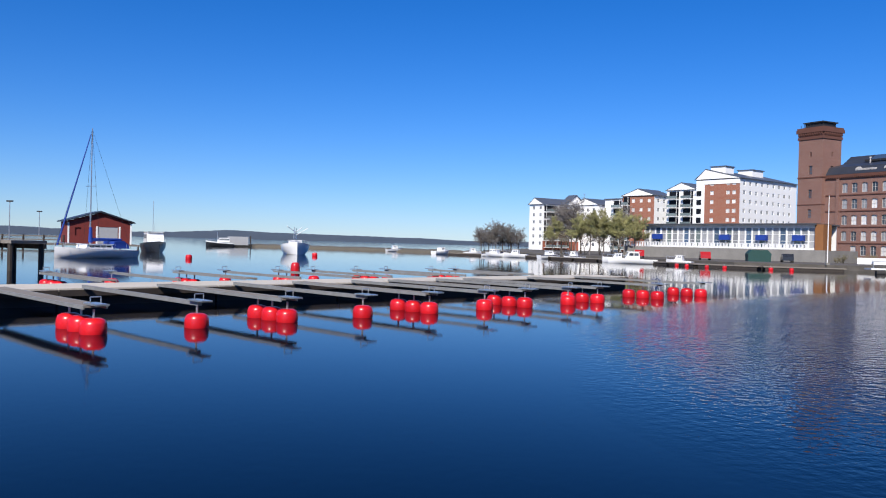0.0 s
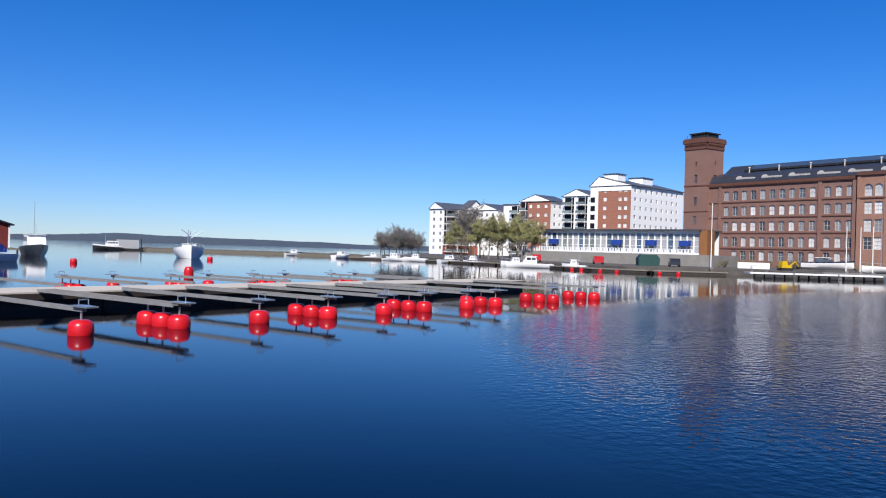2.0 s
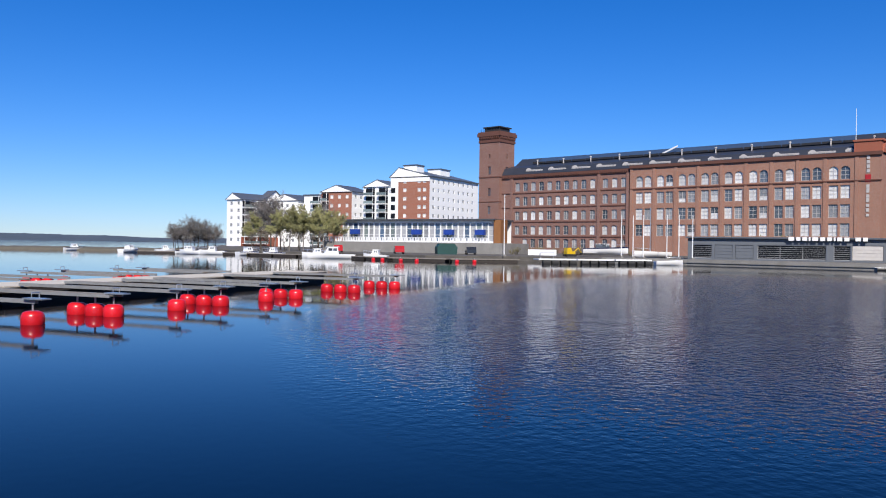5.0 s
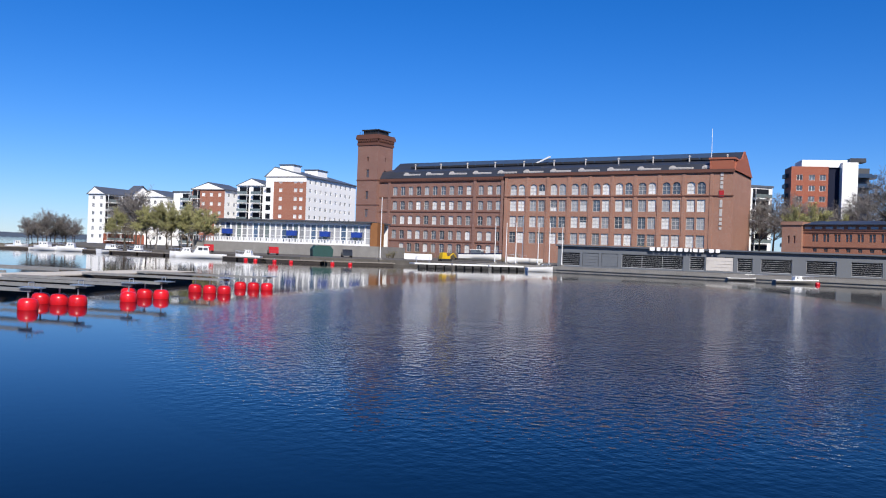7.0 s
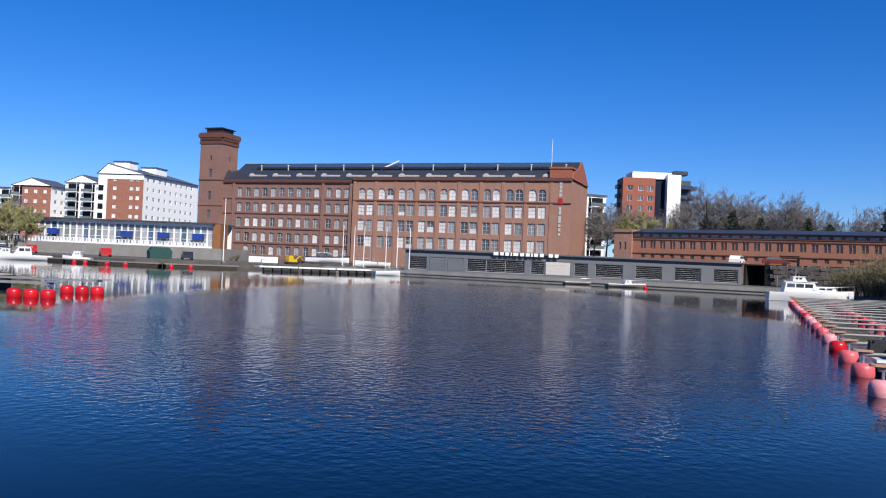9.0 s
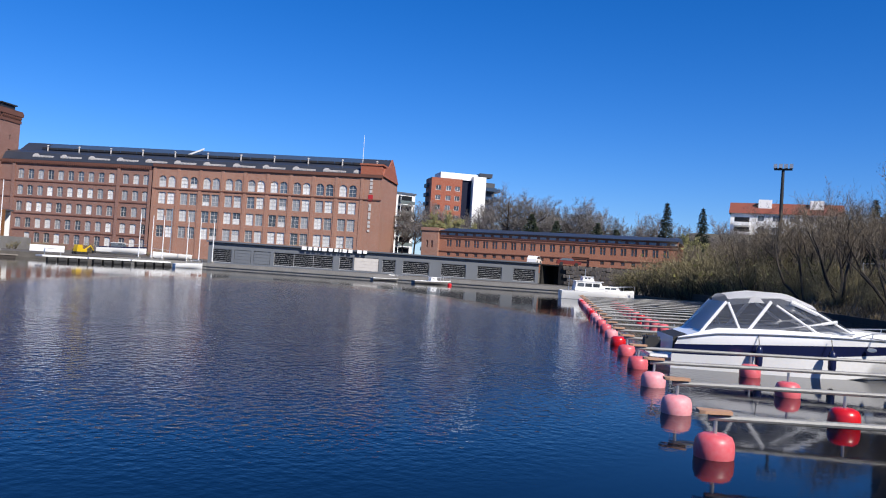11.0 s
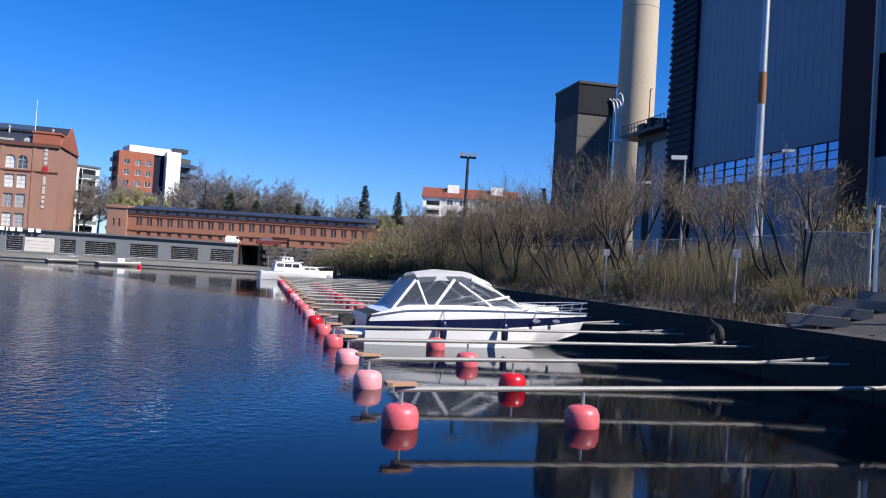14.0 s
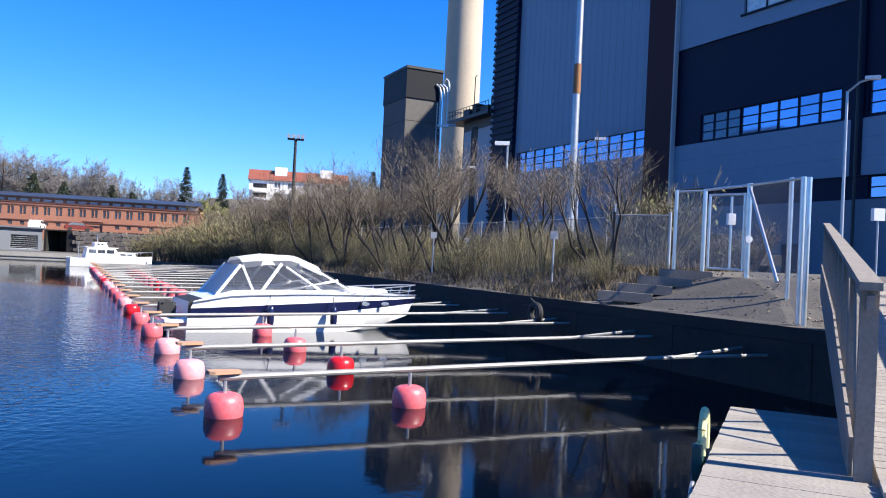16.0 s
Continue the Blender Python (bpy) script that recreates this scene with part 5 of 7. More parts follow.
for sg in (1, -1):
    lo = [(0.75, 1.10, 1.13), (1.75, 1.12, 1.26), (3.0, 1.12, 1.30), (4.2, 1.06, 1.32), (5.15, 0.80, 1.36)]
    hi = [(1.5, 0.90, 2.07), (1.75, 0.90, 2.11), (3.0, 0.90, 2.19), (4.05, 0.93, 1.92), (5.1, 0.80, 1.38)]
    for k in range(4):
        vs = [bm.verts.new((x, sg * y, z)) for x, y, z in (lo[k], lo[k + 1], hi[k + 1], hi[k])]
        bm.faces.new(vs)
vs = [bm.verts.new(v) for v in ((5.12, -0.8, 1.27), (5.12, 0.8, 1.27), (4.02, 0.9, 1.82), (4.02, -0.9, 1.82))]
bm.faces.new(vs)
part("canopy_window", bm, M_CLEAR, can, "clear plastic canopy window")
bm = N()
bm.faces.new([bm.verts.new(v) for v in ((0.78, -1.08, 1.05), (0.78, 1.08, 1.05), (1.5, 0.9, 2.0), (1.5, -0.9, 2.0))])
bmesh.ops.solidify(bm, geom=bm.faces[:], thickness=0.02)
part("canopy_rear", bm, M_CANVAS, can, "grey canvas rear flap")
bm = N()
for sg in (1, -1):
    for a, b, r in (((0.75, 1.10, 1.05), (1.5, 0.91, 2.0), 0.05), ((1.9, 1.12, 1.14), (1.55, 0.91, 1.98), 0.045), ((2.05, 1.12, 1.14), (2.75, 0.92, 2.08), 0.055),
                    ((4.1, 1.09, 1.22), (2.9, 0.93, 1.98), 0.04), ((3.3, 0.93, 2.1), (4.05, 0.95, 1.8), 0.06), ((2.3, 1.12, 1.16), (4.6, 0.95, 1.62), 0.045), ((4.05, 0.95, 1.82), (5.12, 0.8, 1.28), 0.035)):
        tube(bm, (a[0], sg * a[1], a[2]), (b[0], sg * b[1], b[2]), r, r, 6)
part("canopy_strap", bm, M_CANVAS, can)
part("windscreen_frame", path_tube(N(), [(4.4, -1.1, 1.2), (5.15, -0.8, 1.3), (5.3, 0, 1.3), (5.15, 0.8, 1.3), (4.4, 1.1, 1.2)], 0.03), M_ALU, cru)
# pulpit, fenders, portholes, outboard
bm = N()
for sg in (1, -1):
    rail = [(5.0, 1.12, 1.2), (5.6, 0.98, 1.36), (6.6, 0.72, 1.44), (7.5, 0.34, 1.5), (7.85, 0.0, 1.52)]
    path_tube(bm, [(x, sg * y, z) for x, y, z in rail], 0.018, 6)
    path_tube(bm, [(x, sg * y * 1.02, z - 0.19) for x, y, z in rail[1:]], 0.012, 6)
    for x, y, z in rail[1:4]:
        tube(bm, (x, sg * y, z), (x - 0.12, sg * y * 1.02, z - 0.42), 0.014, n=6)
part("pulpit", bm, M_ALU, cru)
for x in (2.35, 4.35):
    fe = part("fender", lathe(N(), [(0.02, 0), (0.09, 0.04), (0.11, 0.14), (0.11, 0.46), (0.08, 0.56), (0.02, 0.62)], 12), M_NAVY, cru, "navy fender", smooth=True)
    fe.location = (x, -1.38, 0.22)
    part("lanyard", tube(N(), (0, 0, 0.6), (0, 0.1, 0.9), 0.012), M_BLACK, fe)
for x, yy in ((5.55, 1.05), (6.35, 0.82)):
    po = part("porthole", lathe(N(), [(0.10, -0.02), (0.12, 0.0), (0.10, 0.02)], 14), M_ALU, cru)
    po.matrix_basis = Matrix.Translation((x, -yy - 0.0, 0.9)) @ pose(0, 0, 0, 90, 0, -12) @ Matrix.Diagonal((1.1, 0.5, 1, 1))
ob = part("outboard", box(N(), -0.62, -0.15, -0.2, 0.2, 0.35, 0.8), M_BLACK, cru, "black outboard engine")
mod = bmesh.new()
mod.from_mesh(ob.data)
bmesh.ops.bevel(mod, geom=mod.edges[:], offset=0.09, segments=3)
box(mod, -0.45, -0.25, -0.08, 0.08, -0.5, 0.4)
mod.to_mesh(ob.data)
mod.free()
part("swim_platform", box(N(), -0.6, 0.02, -1.0, 1.0, 0.28, 0.36), M_GEL, cru)
part("stern_cover", prism(N(), [(0.02, 0.9), (0.75, 1.06), (0.05, 0.45)], -1.05, 1.05), M_BLACK, cru)

# white cabin cruiser at the far end of the booms
boat("cabin_cruiser", "white cabin cruiser moored at the end of the booms", Matrix.Translation(at(63.9, 86)) @ pose(0, 0, 0, 0, 0, heading(Vector((0.58, -0.81, 0)))), 8.0, 2.6, 0.9, 1.25, M_GEL, M_GEL,
     cabins=((1.4, 4.4, 1.9, 0.95, 1.95, M_GEL), (4.4, 6.2, 1.6, 1.05, 1.5, M_GEL), (2.2, 3.4, 1.5, 2.0, 2.45, M_GEL)), masts=((2.6, 2.4, 0.05), (0.9, 1.6, 0.03)))
# sailing yacht, dark motor boat, trawler and ferry on the outer water
a, b = at(-26.75, 88), at(-21.45, 94)
ya = boat("sailing_yacht", "white sailing yacht with blue sail cover at rest", Matrix.Translation(b) @ pose(0, 0, 0, 0, 0, heading(a - b)), 9.2, 2.9, 0.85, 1.15, M_GEL, M_GEL,
          cabins=((3.0, 6.2, 1.7, 0.9, 1.4, M_GEL),), masts=((5.2, 12.7, 0.075),))
bm = N()
tube(bm, (5.2, 0, 1.9), (1.4, 0, 1.95), 0.2, 0.13, 10)
tube(bm, (5.15, 0, 1.6), (5.15, 0, 3.2), 0.22, 0.16, 10)
part("sail_cover", bm, M_BLUE, ya, "blue canvas sail cover")
bm = prism(N(), [(1.0, 1.0), (3.0, 1.0), (2.9, 1.75), (1.7, 1.85), (1.1, 1.4)], -0.9, 0.9)
part("spray_hood", bm, M_BLUE, ya, "blue spray hood")
bm = N()
for e1 in ((9.1, 0, 1.2), (0.1, 0, 1.0), (5.0, 1.4, 0.9), (5.0, -1.4, 0.9)):
    tube(bm, (5.2, 0, 13.4), e1, 0.012 if e1[0] < 9 else 0.012, n=4)
part("furled_sail", tube(N(), (8.9, 0, 1.3), (5.35, 0, 12.9), 0.1, 0.05, 8), M_BLUE, ya, "blue furled headsail")
part("rigging", bm, M_DARKSTEEL, ya)
part("spreader", tube(N(), (5.2, -0.8, 7.5), (5.2, 0.8, 7.5), 0.03), M_ALU, ya)
bm = N()
for sg in (1, -1):
    for k in range(7):
        tube(bm, (0.3 + k * 1.4, sg * 1.3 * (1 - max(0, k - 4) * 0.18), 0.9), (0.3 + k * 1.4, sg * 1.3 * (1 - max(0, k - 4) * 0.18), 1.5), 0.015, n=5)
part("stanchion", bm, M_ALU, ya)
dk = boat("work_boat", "dark hulled work boat with white wheelhouse", Matrix.Translation(at(-20.3, 132)) @ pose(0, 0, 0, 0, 0, heading(at(-19.6, 122) - at(-20.3, 132))), 9, 3.3, 1.3, 1.7, M_CARDARK, M_CARDARK,
          cabins=((2.0, 5.5, 2.4, 1.3, 3.0, M_GEL),), masts=((3.0, 6.5, 0.05), (4.6, 3.2, 0.03)))
tr = boat("trawler", "white wooden fishing boat with short masts", Matrix.Translation(at(-10.65, 140)) @ pose(0, 0, 0, 0, 0, heading(at(-10.35, 128) - at(-10.65, 140))), 11, 4.7, 1.4, 2.1, M_GEL, M_GEL,
          cabins=((2.5, 5.0, 2.2, 1.1, 2.3, M_GEL),), masts=((7.0, 3.0, 0.08), (1.2, 3.2, 0.08)))
bm = N()
tube(bm, (1.2, 0, 3.5), (-0.4, 1.4, 4.6), 0.06), tube(bm, (7, 0, 3.6), (9.5, -1.6, 4.6), 0.06), tube(bm, (7, 0, 3.2), (8, 1.8, 4.4), 0.05)
part("derrick", bm, M_WHITE, tr)
boat("ferry", "small white ferry far out by the spit", Matrix.Translation(at(-14.75, 232)) @ pose(0, 0, 0, 0, 0, heading(at(-15.85, 232) - at(-14.75, 232))), 7.5, 2.6, 1.0, 1.6, M_CARDARK, M_GEL,
     cabins=((1, 4.2, 2.0, 1.2, 2.4, M_GEL),), masts=((4.4, 3.0, 0.06),))
fb = thing("barge", "grey container on a low barge", "barge", Matrix.Translation(at(-15.2, 236)) @ pose(0, 0, 0, 0, 0, 14))
part("hull", box(N(), 0, 7.0, -2, 2, -0.3, 0.5), M_CONC_DARK, fb)
part("container", box(N(), 0.2, 6.0, -1.2, 1.2, 0.5, 2.9), M_GREY_WALL, fb)
part("post", tube(N(), (6.6, -1.8, 0.5), (6.6, -1.8, 3.2), 0.15), M_WOOD_DARK, fb)
for az, dd, r, hh, lab in ((-17.78, 92, 0.36, 0.7, "round red buoy afloat on open water"), (-9.15, 122, 0.42, 0.75, "round red buoy afloat near the trawler"), (-10.62, 57, 0.33, 1.05, "red can buoy floating upright")):
    bo = solid("mooring_buoy", lathe(N(), buoy_mesh(r, hh), 18), M_RED, lab, "buoy", Matrix.Translation(at(az, dd, -0.2)), group="free buoys", smooth=True)

# ---- jetty and boathouse ----
jm = Matrix.Translation(at(-27.6, 58)) @ pose(0, 0, 0, 0, 0, 160)
jet = thing("timber_jetty", "old timber jetty on dark piles", "jetty", jm)
for k in range(18):
    part("plank", box(N(), k * 0.9 + 0.02, k * 0.9 + 0.88, -1.4, 1.4, 1.75, 1.95), M_WOOD_GREY, jet)
for k in range(7):
    for y in (-1.2, 1.2):
        part("pile", tube(N(), (0.3 + k * 2.4, y, -2), (0.3 + k * 2.4, y, 1.74), 0.17), M_WOOD_DARK, jet)
part("crossbeam", box(N(), 0, 16, -1.35, -1.15, 1.4, 1.72), M_WOOD_DARK, jet)
sm = Matrix.Translation(at(-25.35, 150)) @ pose(0, 0, 0, 0, 0, heading(at(-21.35, 152) - at(-25.35, 150)))
quay2 = thing("boathouse_jetty", "timber jetty with piles under the boathouse", "jetty", sm)
part("deck", box(N(), -60, 12, -3, 8, 0.5, 0.8), M_WOOD_GREY, quay2)
for k in range(24):
    part("pile", tube(N(), (-58 + k * 3, -2.8, -2), (-58 + k * 3, -2.8, 2.2 if k < 20 else 0.5), 0.16), M_WOOD_DARK, quay2)
bm = N()
box(bm, -60, -1.5, -2.9, -2.75, 1.3, 1.5), box(bm, -60, -1.5, -2.9, -2.75, 1.9, 2.1)
part("guard_rail", bm, M_WOOD_GREY, quay2)
shed = thing("boathouse", "red board boathouse with white corner trim", "boathouse", sm @ pose(0, 0, 0.8))
hl = [(4.9, 8.2, 0.05, 3.0), (1.2, 2.2, 1.4, 2.8)]
bm = wall(N(), 10.4, 3.9, hl, 0.2)
box(bm, 0.01, 10.4, 6.8, 7, 0, 3.9)
box(bm, 0, 0.2, 0.01, 6.8, 0, 3.9)
box(bm, 10.2, 10.39, 0.01, 6.8, 0, 3.9)
prism(bm, [(0, 3.9), (10.4, 3.9), (5.2, 5.5)], 0.0, 0.2)
part("wall", bm, M_SHED, shed)
part("roof", prism(N(), [(-0.6, 3.75), (5.2, 5.55), (11.0, 3.75), (11.0, 3.95), (5.2, 5.8), (-0.6, 3.95)], -0.6, 7.4), M_SLATE, shed)
part("door", box(N(), 4.95, 8.15, 0.05, 0.15, 0.07, 2.98), M_GREY_WALL, shed, "pale boathouse door")
for x in (0, 4.55, 8.3, 10.2):
    part("trim", box(N(), x, x + 0.28, -0.06, -0.003, 0, 3.7 if x in (0, 10.2) else 3.1), M_WHITE, shed)
for az, dd, hh in ((-28.7, 120, 9.5), (-27.0, 150, 9.0)):
    lm = thing("lamp_post", "slim grey jetty lamp post", "lamp", Matrix.Translation(at(az, dd, 0.5)))
    part("pole", tube(N(), (0, 0, -2), (0, 0, hh - 3.5), 0.08, 0.05), M_STEEL, lm)
    part("head", box(N(), -0.4, 0.4, -0.15, 0.15, hh - 3.5, hh - 3.3), M_DARKSTEEL, lm)

# ---- floating docks and small craft along the far shore ----
dock_line = [at(0.5, 172), at(4, 166), at(8, 152), at(13.2, 138), at(18, 120), at(22, 116), at(27.0, 119)]
fd = thing("shore_dock", "long dark floating dock along the far shore", "dock")
rd = random.Random(11)
spots = []
for a, b in zip(dock_line, dock_line[1:]):
    d = b - a
    nseg = max(1, int(d.length / 6))
    for k in range(nseg):
        p = a + d * (k / nseg)
        m = Matrix.Translation(p) @ pose(0, 0, 0, 0, 0, heading(d))
        part("deck", box(N(), 0.05, d.length / nseg - 0.05, -0.9, 0.9, 0.35, 0.5), M_WOOD_GREY, fd).matrix_basis = m
        part("float", box(N(), 0.3, d.length / nseg - 0.3, -0.8, 0.8, -0.3, 0.345), M_WOOD_DARK, fd).matrix_basis = m
        spots.append((p, heading(d)))
for k, (p, hd) in enumerate(spots):
    az = math.degrees(math.atan2(p.x, p.y))
    if 16 < az < 27:
        for j in range(2):
            q = p + Vector((math.cos(radians(hd)), math.sin(radians(hd)), 0)) * (1.2 + 2.6 * j) - p.normalized() * 3.2
            if k * 2 + j != 99:
                mb = thing("dock_boom", "short steel boom on a small red buoy", "mooring boom", Matrix.Translation(q) @ pose(0, 0, 0, 0, 0, heading(p)), group="booms of the shore dock")
                part("beam", tube(N(), (0, 0, 0.5), (2.2, 0, 0.5), 0.05), M_STEEL, mb)
                part("buoy", lathe(N(), buoy_mesh(0.3, 0.5), 12), M_RED, mb, smooth=True).location = (0, 0, -0.12)
boats = [(-4.0, 205, 4.5, 20), (-0.6, 176, 4.5, 40), (1.6, 176, 4.0, 10), (3.0, 164, 5.0, -30), (4.6, 160, 4.5, 150), (6.2, 158, 5.0, 160), (7.0, 152, 4.5, 20), (13.6, 134, 5.0, 165), (15.2, 130, 7.6, 172), (10.2, 148, 4, 150), (17.6, 126, 4, 150)]
for k, (az, dd, l, hd) in enumerate(boats):
    boat("motorboat", "small white motorboat moored at the shore dock", Matrix.Translation(at(az, dd)) @ pose(0, 0, 0, 0, 0, hd), l, 2.2, 0.7, 1.0, M_GEL, M_GEL if k % 3 else M_NAVY,
         cabins=((l * 0.35, l * 0.62, 1.5, 0.75, 1.55 if l < 6.2 else 1.9, M_GEL),), group="boats along the shore")
# work pontoon with gear
pa, pb = at(28.3, 113), at(36.2, 119)
po = thing("work_pontoon", "white edged work pontoon with black floats", "pontoon", Matrix.Translation(pa) @ pose(0, 0, 0, 0, 0, heading(pb - pa)))
pl = (pb - pa).length
for k in range(3):
    x0, x1 = k * pl / 3, (k + 1) * pl / 3 - 0.2
    part("deck", box(N(), x0, x1, -1.4, 1.4, 0.55, 0.75), M_GEL, po)
    for j in range(4):
        part("float", tube(N(), (x0 + 0.6 + j * 1.3, -1.2, 0.15), (x0 + 1.6 + j * 1.3, -1.2, 0.15), 0.4, n=12), M_BLACK, po)
part("railing", path_tube(N(), [(0.3, -1.2, 0.7), (0.3, -1.2, 1.6), (2.2, -1.2, 1.6), (2.2, -1.2, 0.7)], 0.03), M_ALU, po)
boat("tender", "low white open boat beside the pontoon", Matrix.Translation(at(36.6, 116)) @ pose(0, 0, 0, 0, 0, -20), 4.0, 1.8, 0.6, 0.8, M_GEL, M_GEL)
boat("motorboat", "white boat on a cradle ashore", Matrix.Translation(at(31.6, 142, 1.4)) @ pose(0, 0, 0, 0, 0, -25), 8.0, 2.6, 0.9, 1.2, M_GEL, M_NAVY, cabins=((2.2, 4.6, 1.7, 0.95, 1.6, M_GLASS),), group="boats along the shore")
boat("sailing_dinghy", "white keelboat with bare mast ashore", Matrix.Translation(at(37.6, 140, 1.09)) @ pose(0, 0, 0, 0, 0, 170), 6.5, 2.0, 0.7, 0.9, M_GEL, M_GEL, masts=((3.6, 7.5, 0.07),))
boat("open_motorboat", "grey and white open motorboat by the hall quay", Matrix.Translation(at(53.3, 110)) @ pose(0, 0, 0, 0, 0, -35), 5.6, 1.9, 0.42, 0.6, M_CONC, M_GEL, cabins=((2.4, 3.3, 1.2, 0.42, 0.95, M_GEL),))
solid("mooring_buoy", lathe(N(), buoy_mesh(0.3, 0.5), 16), M_RED, "red buoy floating by the hall quay", "buoy", Matrix.Translation(at(55.95, 108, -0.15)), group="free buoys", smooth=True)
boat("open_motorboat", "grey and white open motorboat by the hall quay", Matrix.Translation(at(50.3, 114)) @ pose(0, 0, 0, 0, 0, -35), 5.4, 1.8, 0.36, 0.55, M_CONC, M_GEL)
for az, dd, top in ((26.0, 130, 3.75), (34.3, 132, 2.3), (35.1, 130, 2.25), (35.8, 128, 2.3), (37.4, 134, 2.3), (38.2, 128, 2.35), (39.1, 126, 2.3)):
    fp = thing("flagpole", "slim white flagpole on the quay", "flagpole", Matrix.Translation(at(az, dd, 0.75)), group="flagpoles on the quay")
    hh = 1.7 + dd * math.tan(radians(top))
    part("pole", tube(N(), (0, 0, 0), (0, 0, hh), 0.09, 0.05), M_WHITE, fp)
    part("base", box(N(), -0.25, 0.25, -0.25, 0.25, 0, 0.3), M_CONC, fp)
ex = thing("excavator", "small yellow excavator parked on the quay", "excavator", Matrix.Translation(at(30.7, 140, 0.69)) @ Matrix.Diagonal((0.62, 0.62, 0.62, 1)))
part("body", prism(N(), [(-1.4, 0.8), (1.3, 0.8), (1.3, 1.5), (0.2, 1.6), (0.0, 2.6), (-1.2, 2.6), (-1.4, 1.5)], -0.9, 0.9), M_YELLOW, ex)
part("track", prism(N(), [(-1.5, 0.1), (1.5, 0.1), (1.7, 0.45), (1.5, 0.78), (-1.5, 0.78), (-1.7, 0.45)], -1.1, -0.5), M_BLACK, ex)
part("track", prism(N(), [(-1.5, 0.1), (1.5, 0.1), (1.7, 0.45), (1.5, 0.78), (-1.5, 0.78), (-1.7, 0.45)], 0.5, 1.1), M_BLACK, ex)
bm = N()
tube(bm, (1.0, -0.3, 1.3), (2.6, -0.3, 2.5), 0.18, 0.14), tube(bm, (2.6, -0.3, 2.5), (3.6, -0.3, 1.2), 0.14, 0.1)
part("arm", bm, M_YELLOW, ex)
part("bucket", prism(N(), [(3.3, 1.2), (3.9, 1.2), (4.0, 0.7), (3.4, 0.6)], -0.7, 0.1), M_DARKSTEEL, ex)


def car(label, m, cm_, group="cars on the far shore"):
    c = thing("car", label, "car", m, group)
    part("body", prism(N(), [(-2.1, 0.3), (2.1, 0.3), (2.15, 0.75), (1.2, 0.9), (0.6, 1.42), (-1.2, 1.45), (-2.05, 0.9)], -0.85, 0.85), cm_, c)
    part("side_window", prism(N(), [(-1.7, 0.95), (0.95, 0.95), (0.5, 1.34), (-1.15, 1.36)], -0.87, 0.87), M_GLASS, c)
    for x in (-1.3, 1.3):
        for y in (-0.88, 0.7):
            part("wheel", tube(N(), (x, y, 0.32), (x, y + 0.18, 0.32), 0.32, n=14), M_BLACK, c)
    return c


car("red car parked by the shore", Matrix.Translation(at(18.4, 146, 0.75)) @ pose(0, 0, 0, 0, 0, 76), M_CARRED)
car("red car parked by the shore", Matrix.Translation(at(14.0, 156, 0.75)) @ pose(0, 0, 0, 0, 0, 80), M_CARRED)
car("white car parked above the retaining wall", Matrix.Translation(at(61.95, 144, 4.15)) @ pose(0, 0, 0, 0, 0, 15), M_WHITE)
car("dark red car parked above the retaining wall", Matrix.Translation(at(64.4, 141, 4.15)) @ pose(0, 0, 0, 0, 0, -60), M_SHED)
car("dark car parked by the shore", Matrix.Translation(at(23.6, 146, 0.75)) @ pose(0, 0, 0, 0, 0, 72), M_CARDARK)
tp = solid("covered_boat", prism(N(), [(-3, 0), (3, 0), (3.2, 1.3), (2.2, 2.0), (-2.2, 2.0), (-3.1, 1.3)], -1.3, 1.3), M_GREEN, "boat under a dark green tarpaulin", "covered boat", Matrix.Translation(at(21.8, 146, 0.75)) @ pose(0, 0, 0, 0, 0, -10) @ Matrix.Diagonal((0.6, 1, 1, 1)))
for az, dd, l, lab in ((29.2, 152, 3.0, "white container"), (28.2, 154, 2.4, "white container")):
    ct = solid("container", box(N(), -l / 2, l / 2, -0.8, 0.8, 0, 1.1), M_WHITE, "low white storage container on the quay", "container", Matrix.Translation(at(az, dd, 0.75)) @ pose(0, 0, 0, 0, 0, -30))

# ---- landing stage planks, bollard, gangway ----
plank_me = []
for k in range(4):
    b2 = box(N(), 0.001, 0.141, -3.15, 0.125, -0.045, 0.0)
    bmesh.ops.bevel(b2, geom=[e for e in b2.edges if abs(e.verts[0].co.y - e.verts[1].co.y) > 1], offset=0.003, segments=1)
    plank_me.append(to_mesh("plank", b2, M_DECK))
for k in range(86):
    piece("plank", plank_me[k % 4], dock, pose(-9 + 0.142 * k, rb.uniform(-0.004, 0.004), rb.uniform(-0.001, 0.001)))
part("edge_beam", box(N(), -9, 3.25, 0.02, 0.1, -0.28, -0.05), M_WOOD_DARK, dock)
part("end_beam", box(N(), 3.22, 3.3, -3.15, 0.0, -0.28, -0.02), M_WOOD_GREY, dock)
bol = thing("mooring_cleat", "pale yellow mooring bracket on the stage edge", "cleat", dock_m @ pose(1.1, 0.17, 0) @ Matrix.Diagonal((0.8, 0.8, 0.9, 1)))
bm = box(N(), -0.12, 0.12, -0.02, 0.06, -0.35, 0.06)
box(bm, -0.3, -0.14, -0.02, 0.05, -0.1, 0.1)
part("bracket", bm, M_GREEN, bol, "green bracket plate")
bm = N()
pts = [(0.1 + 0.16 * math.cos(a), 0.0, 0.10 + 0.2 * math.sin(a)) for a in [math.pi * k / 8 for k in range(9)]]
path_tube(bm, [(0.26, 0, 0.0)] + pts + [(-0.06, 0, 0.0)], 0.035, 8)
part("hook", bm, M_PALEYEL, bol)
ring = N()
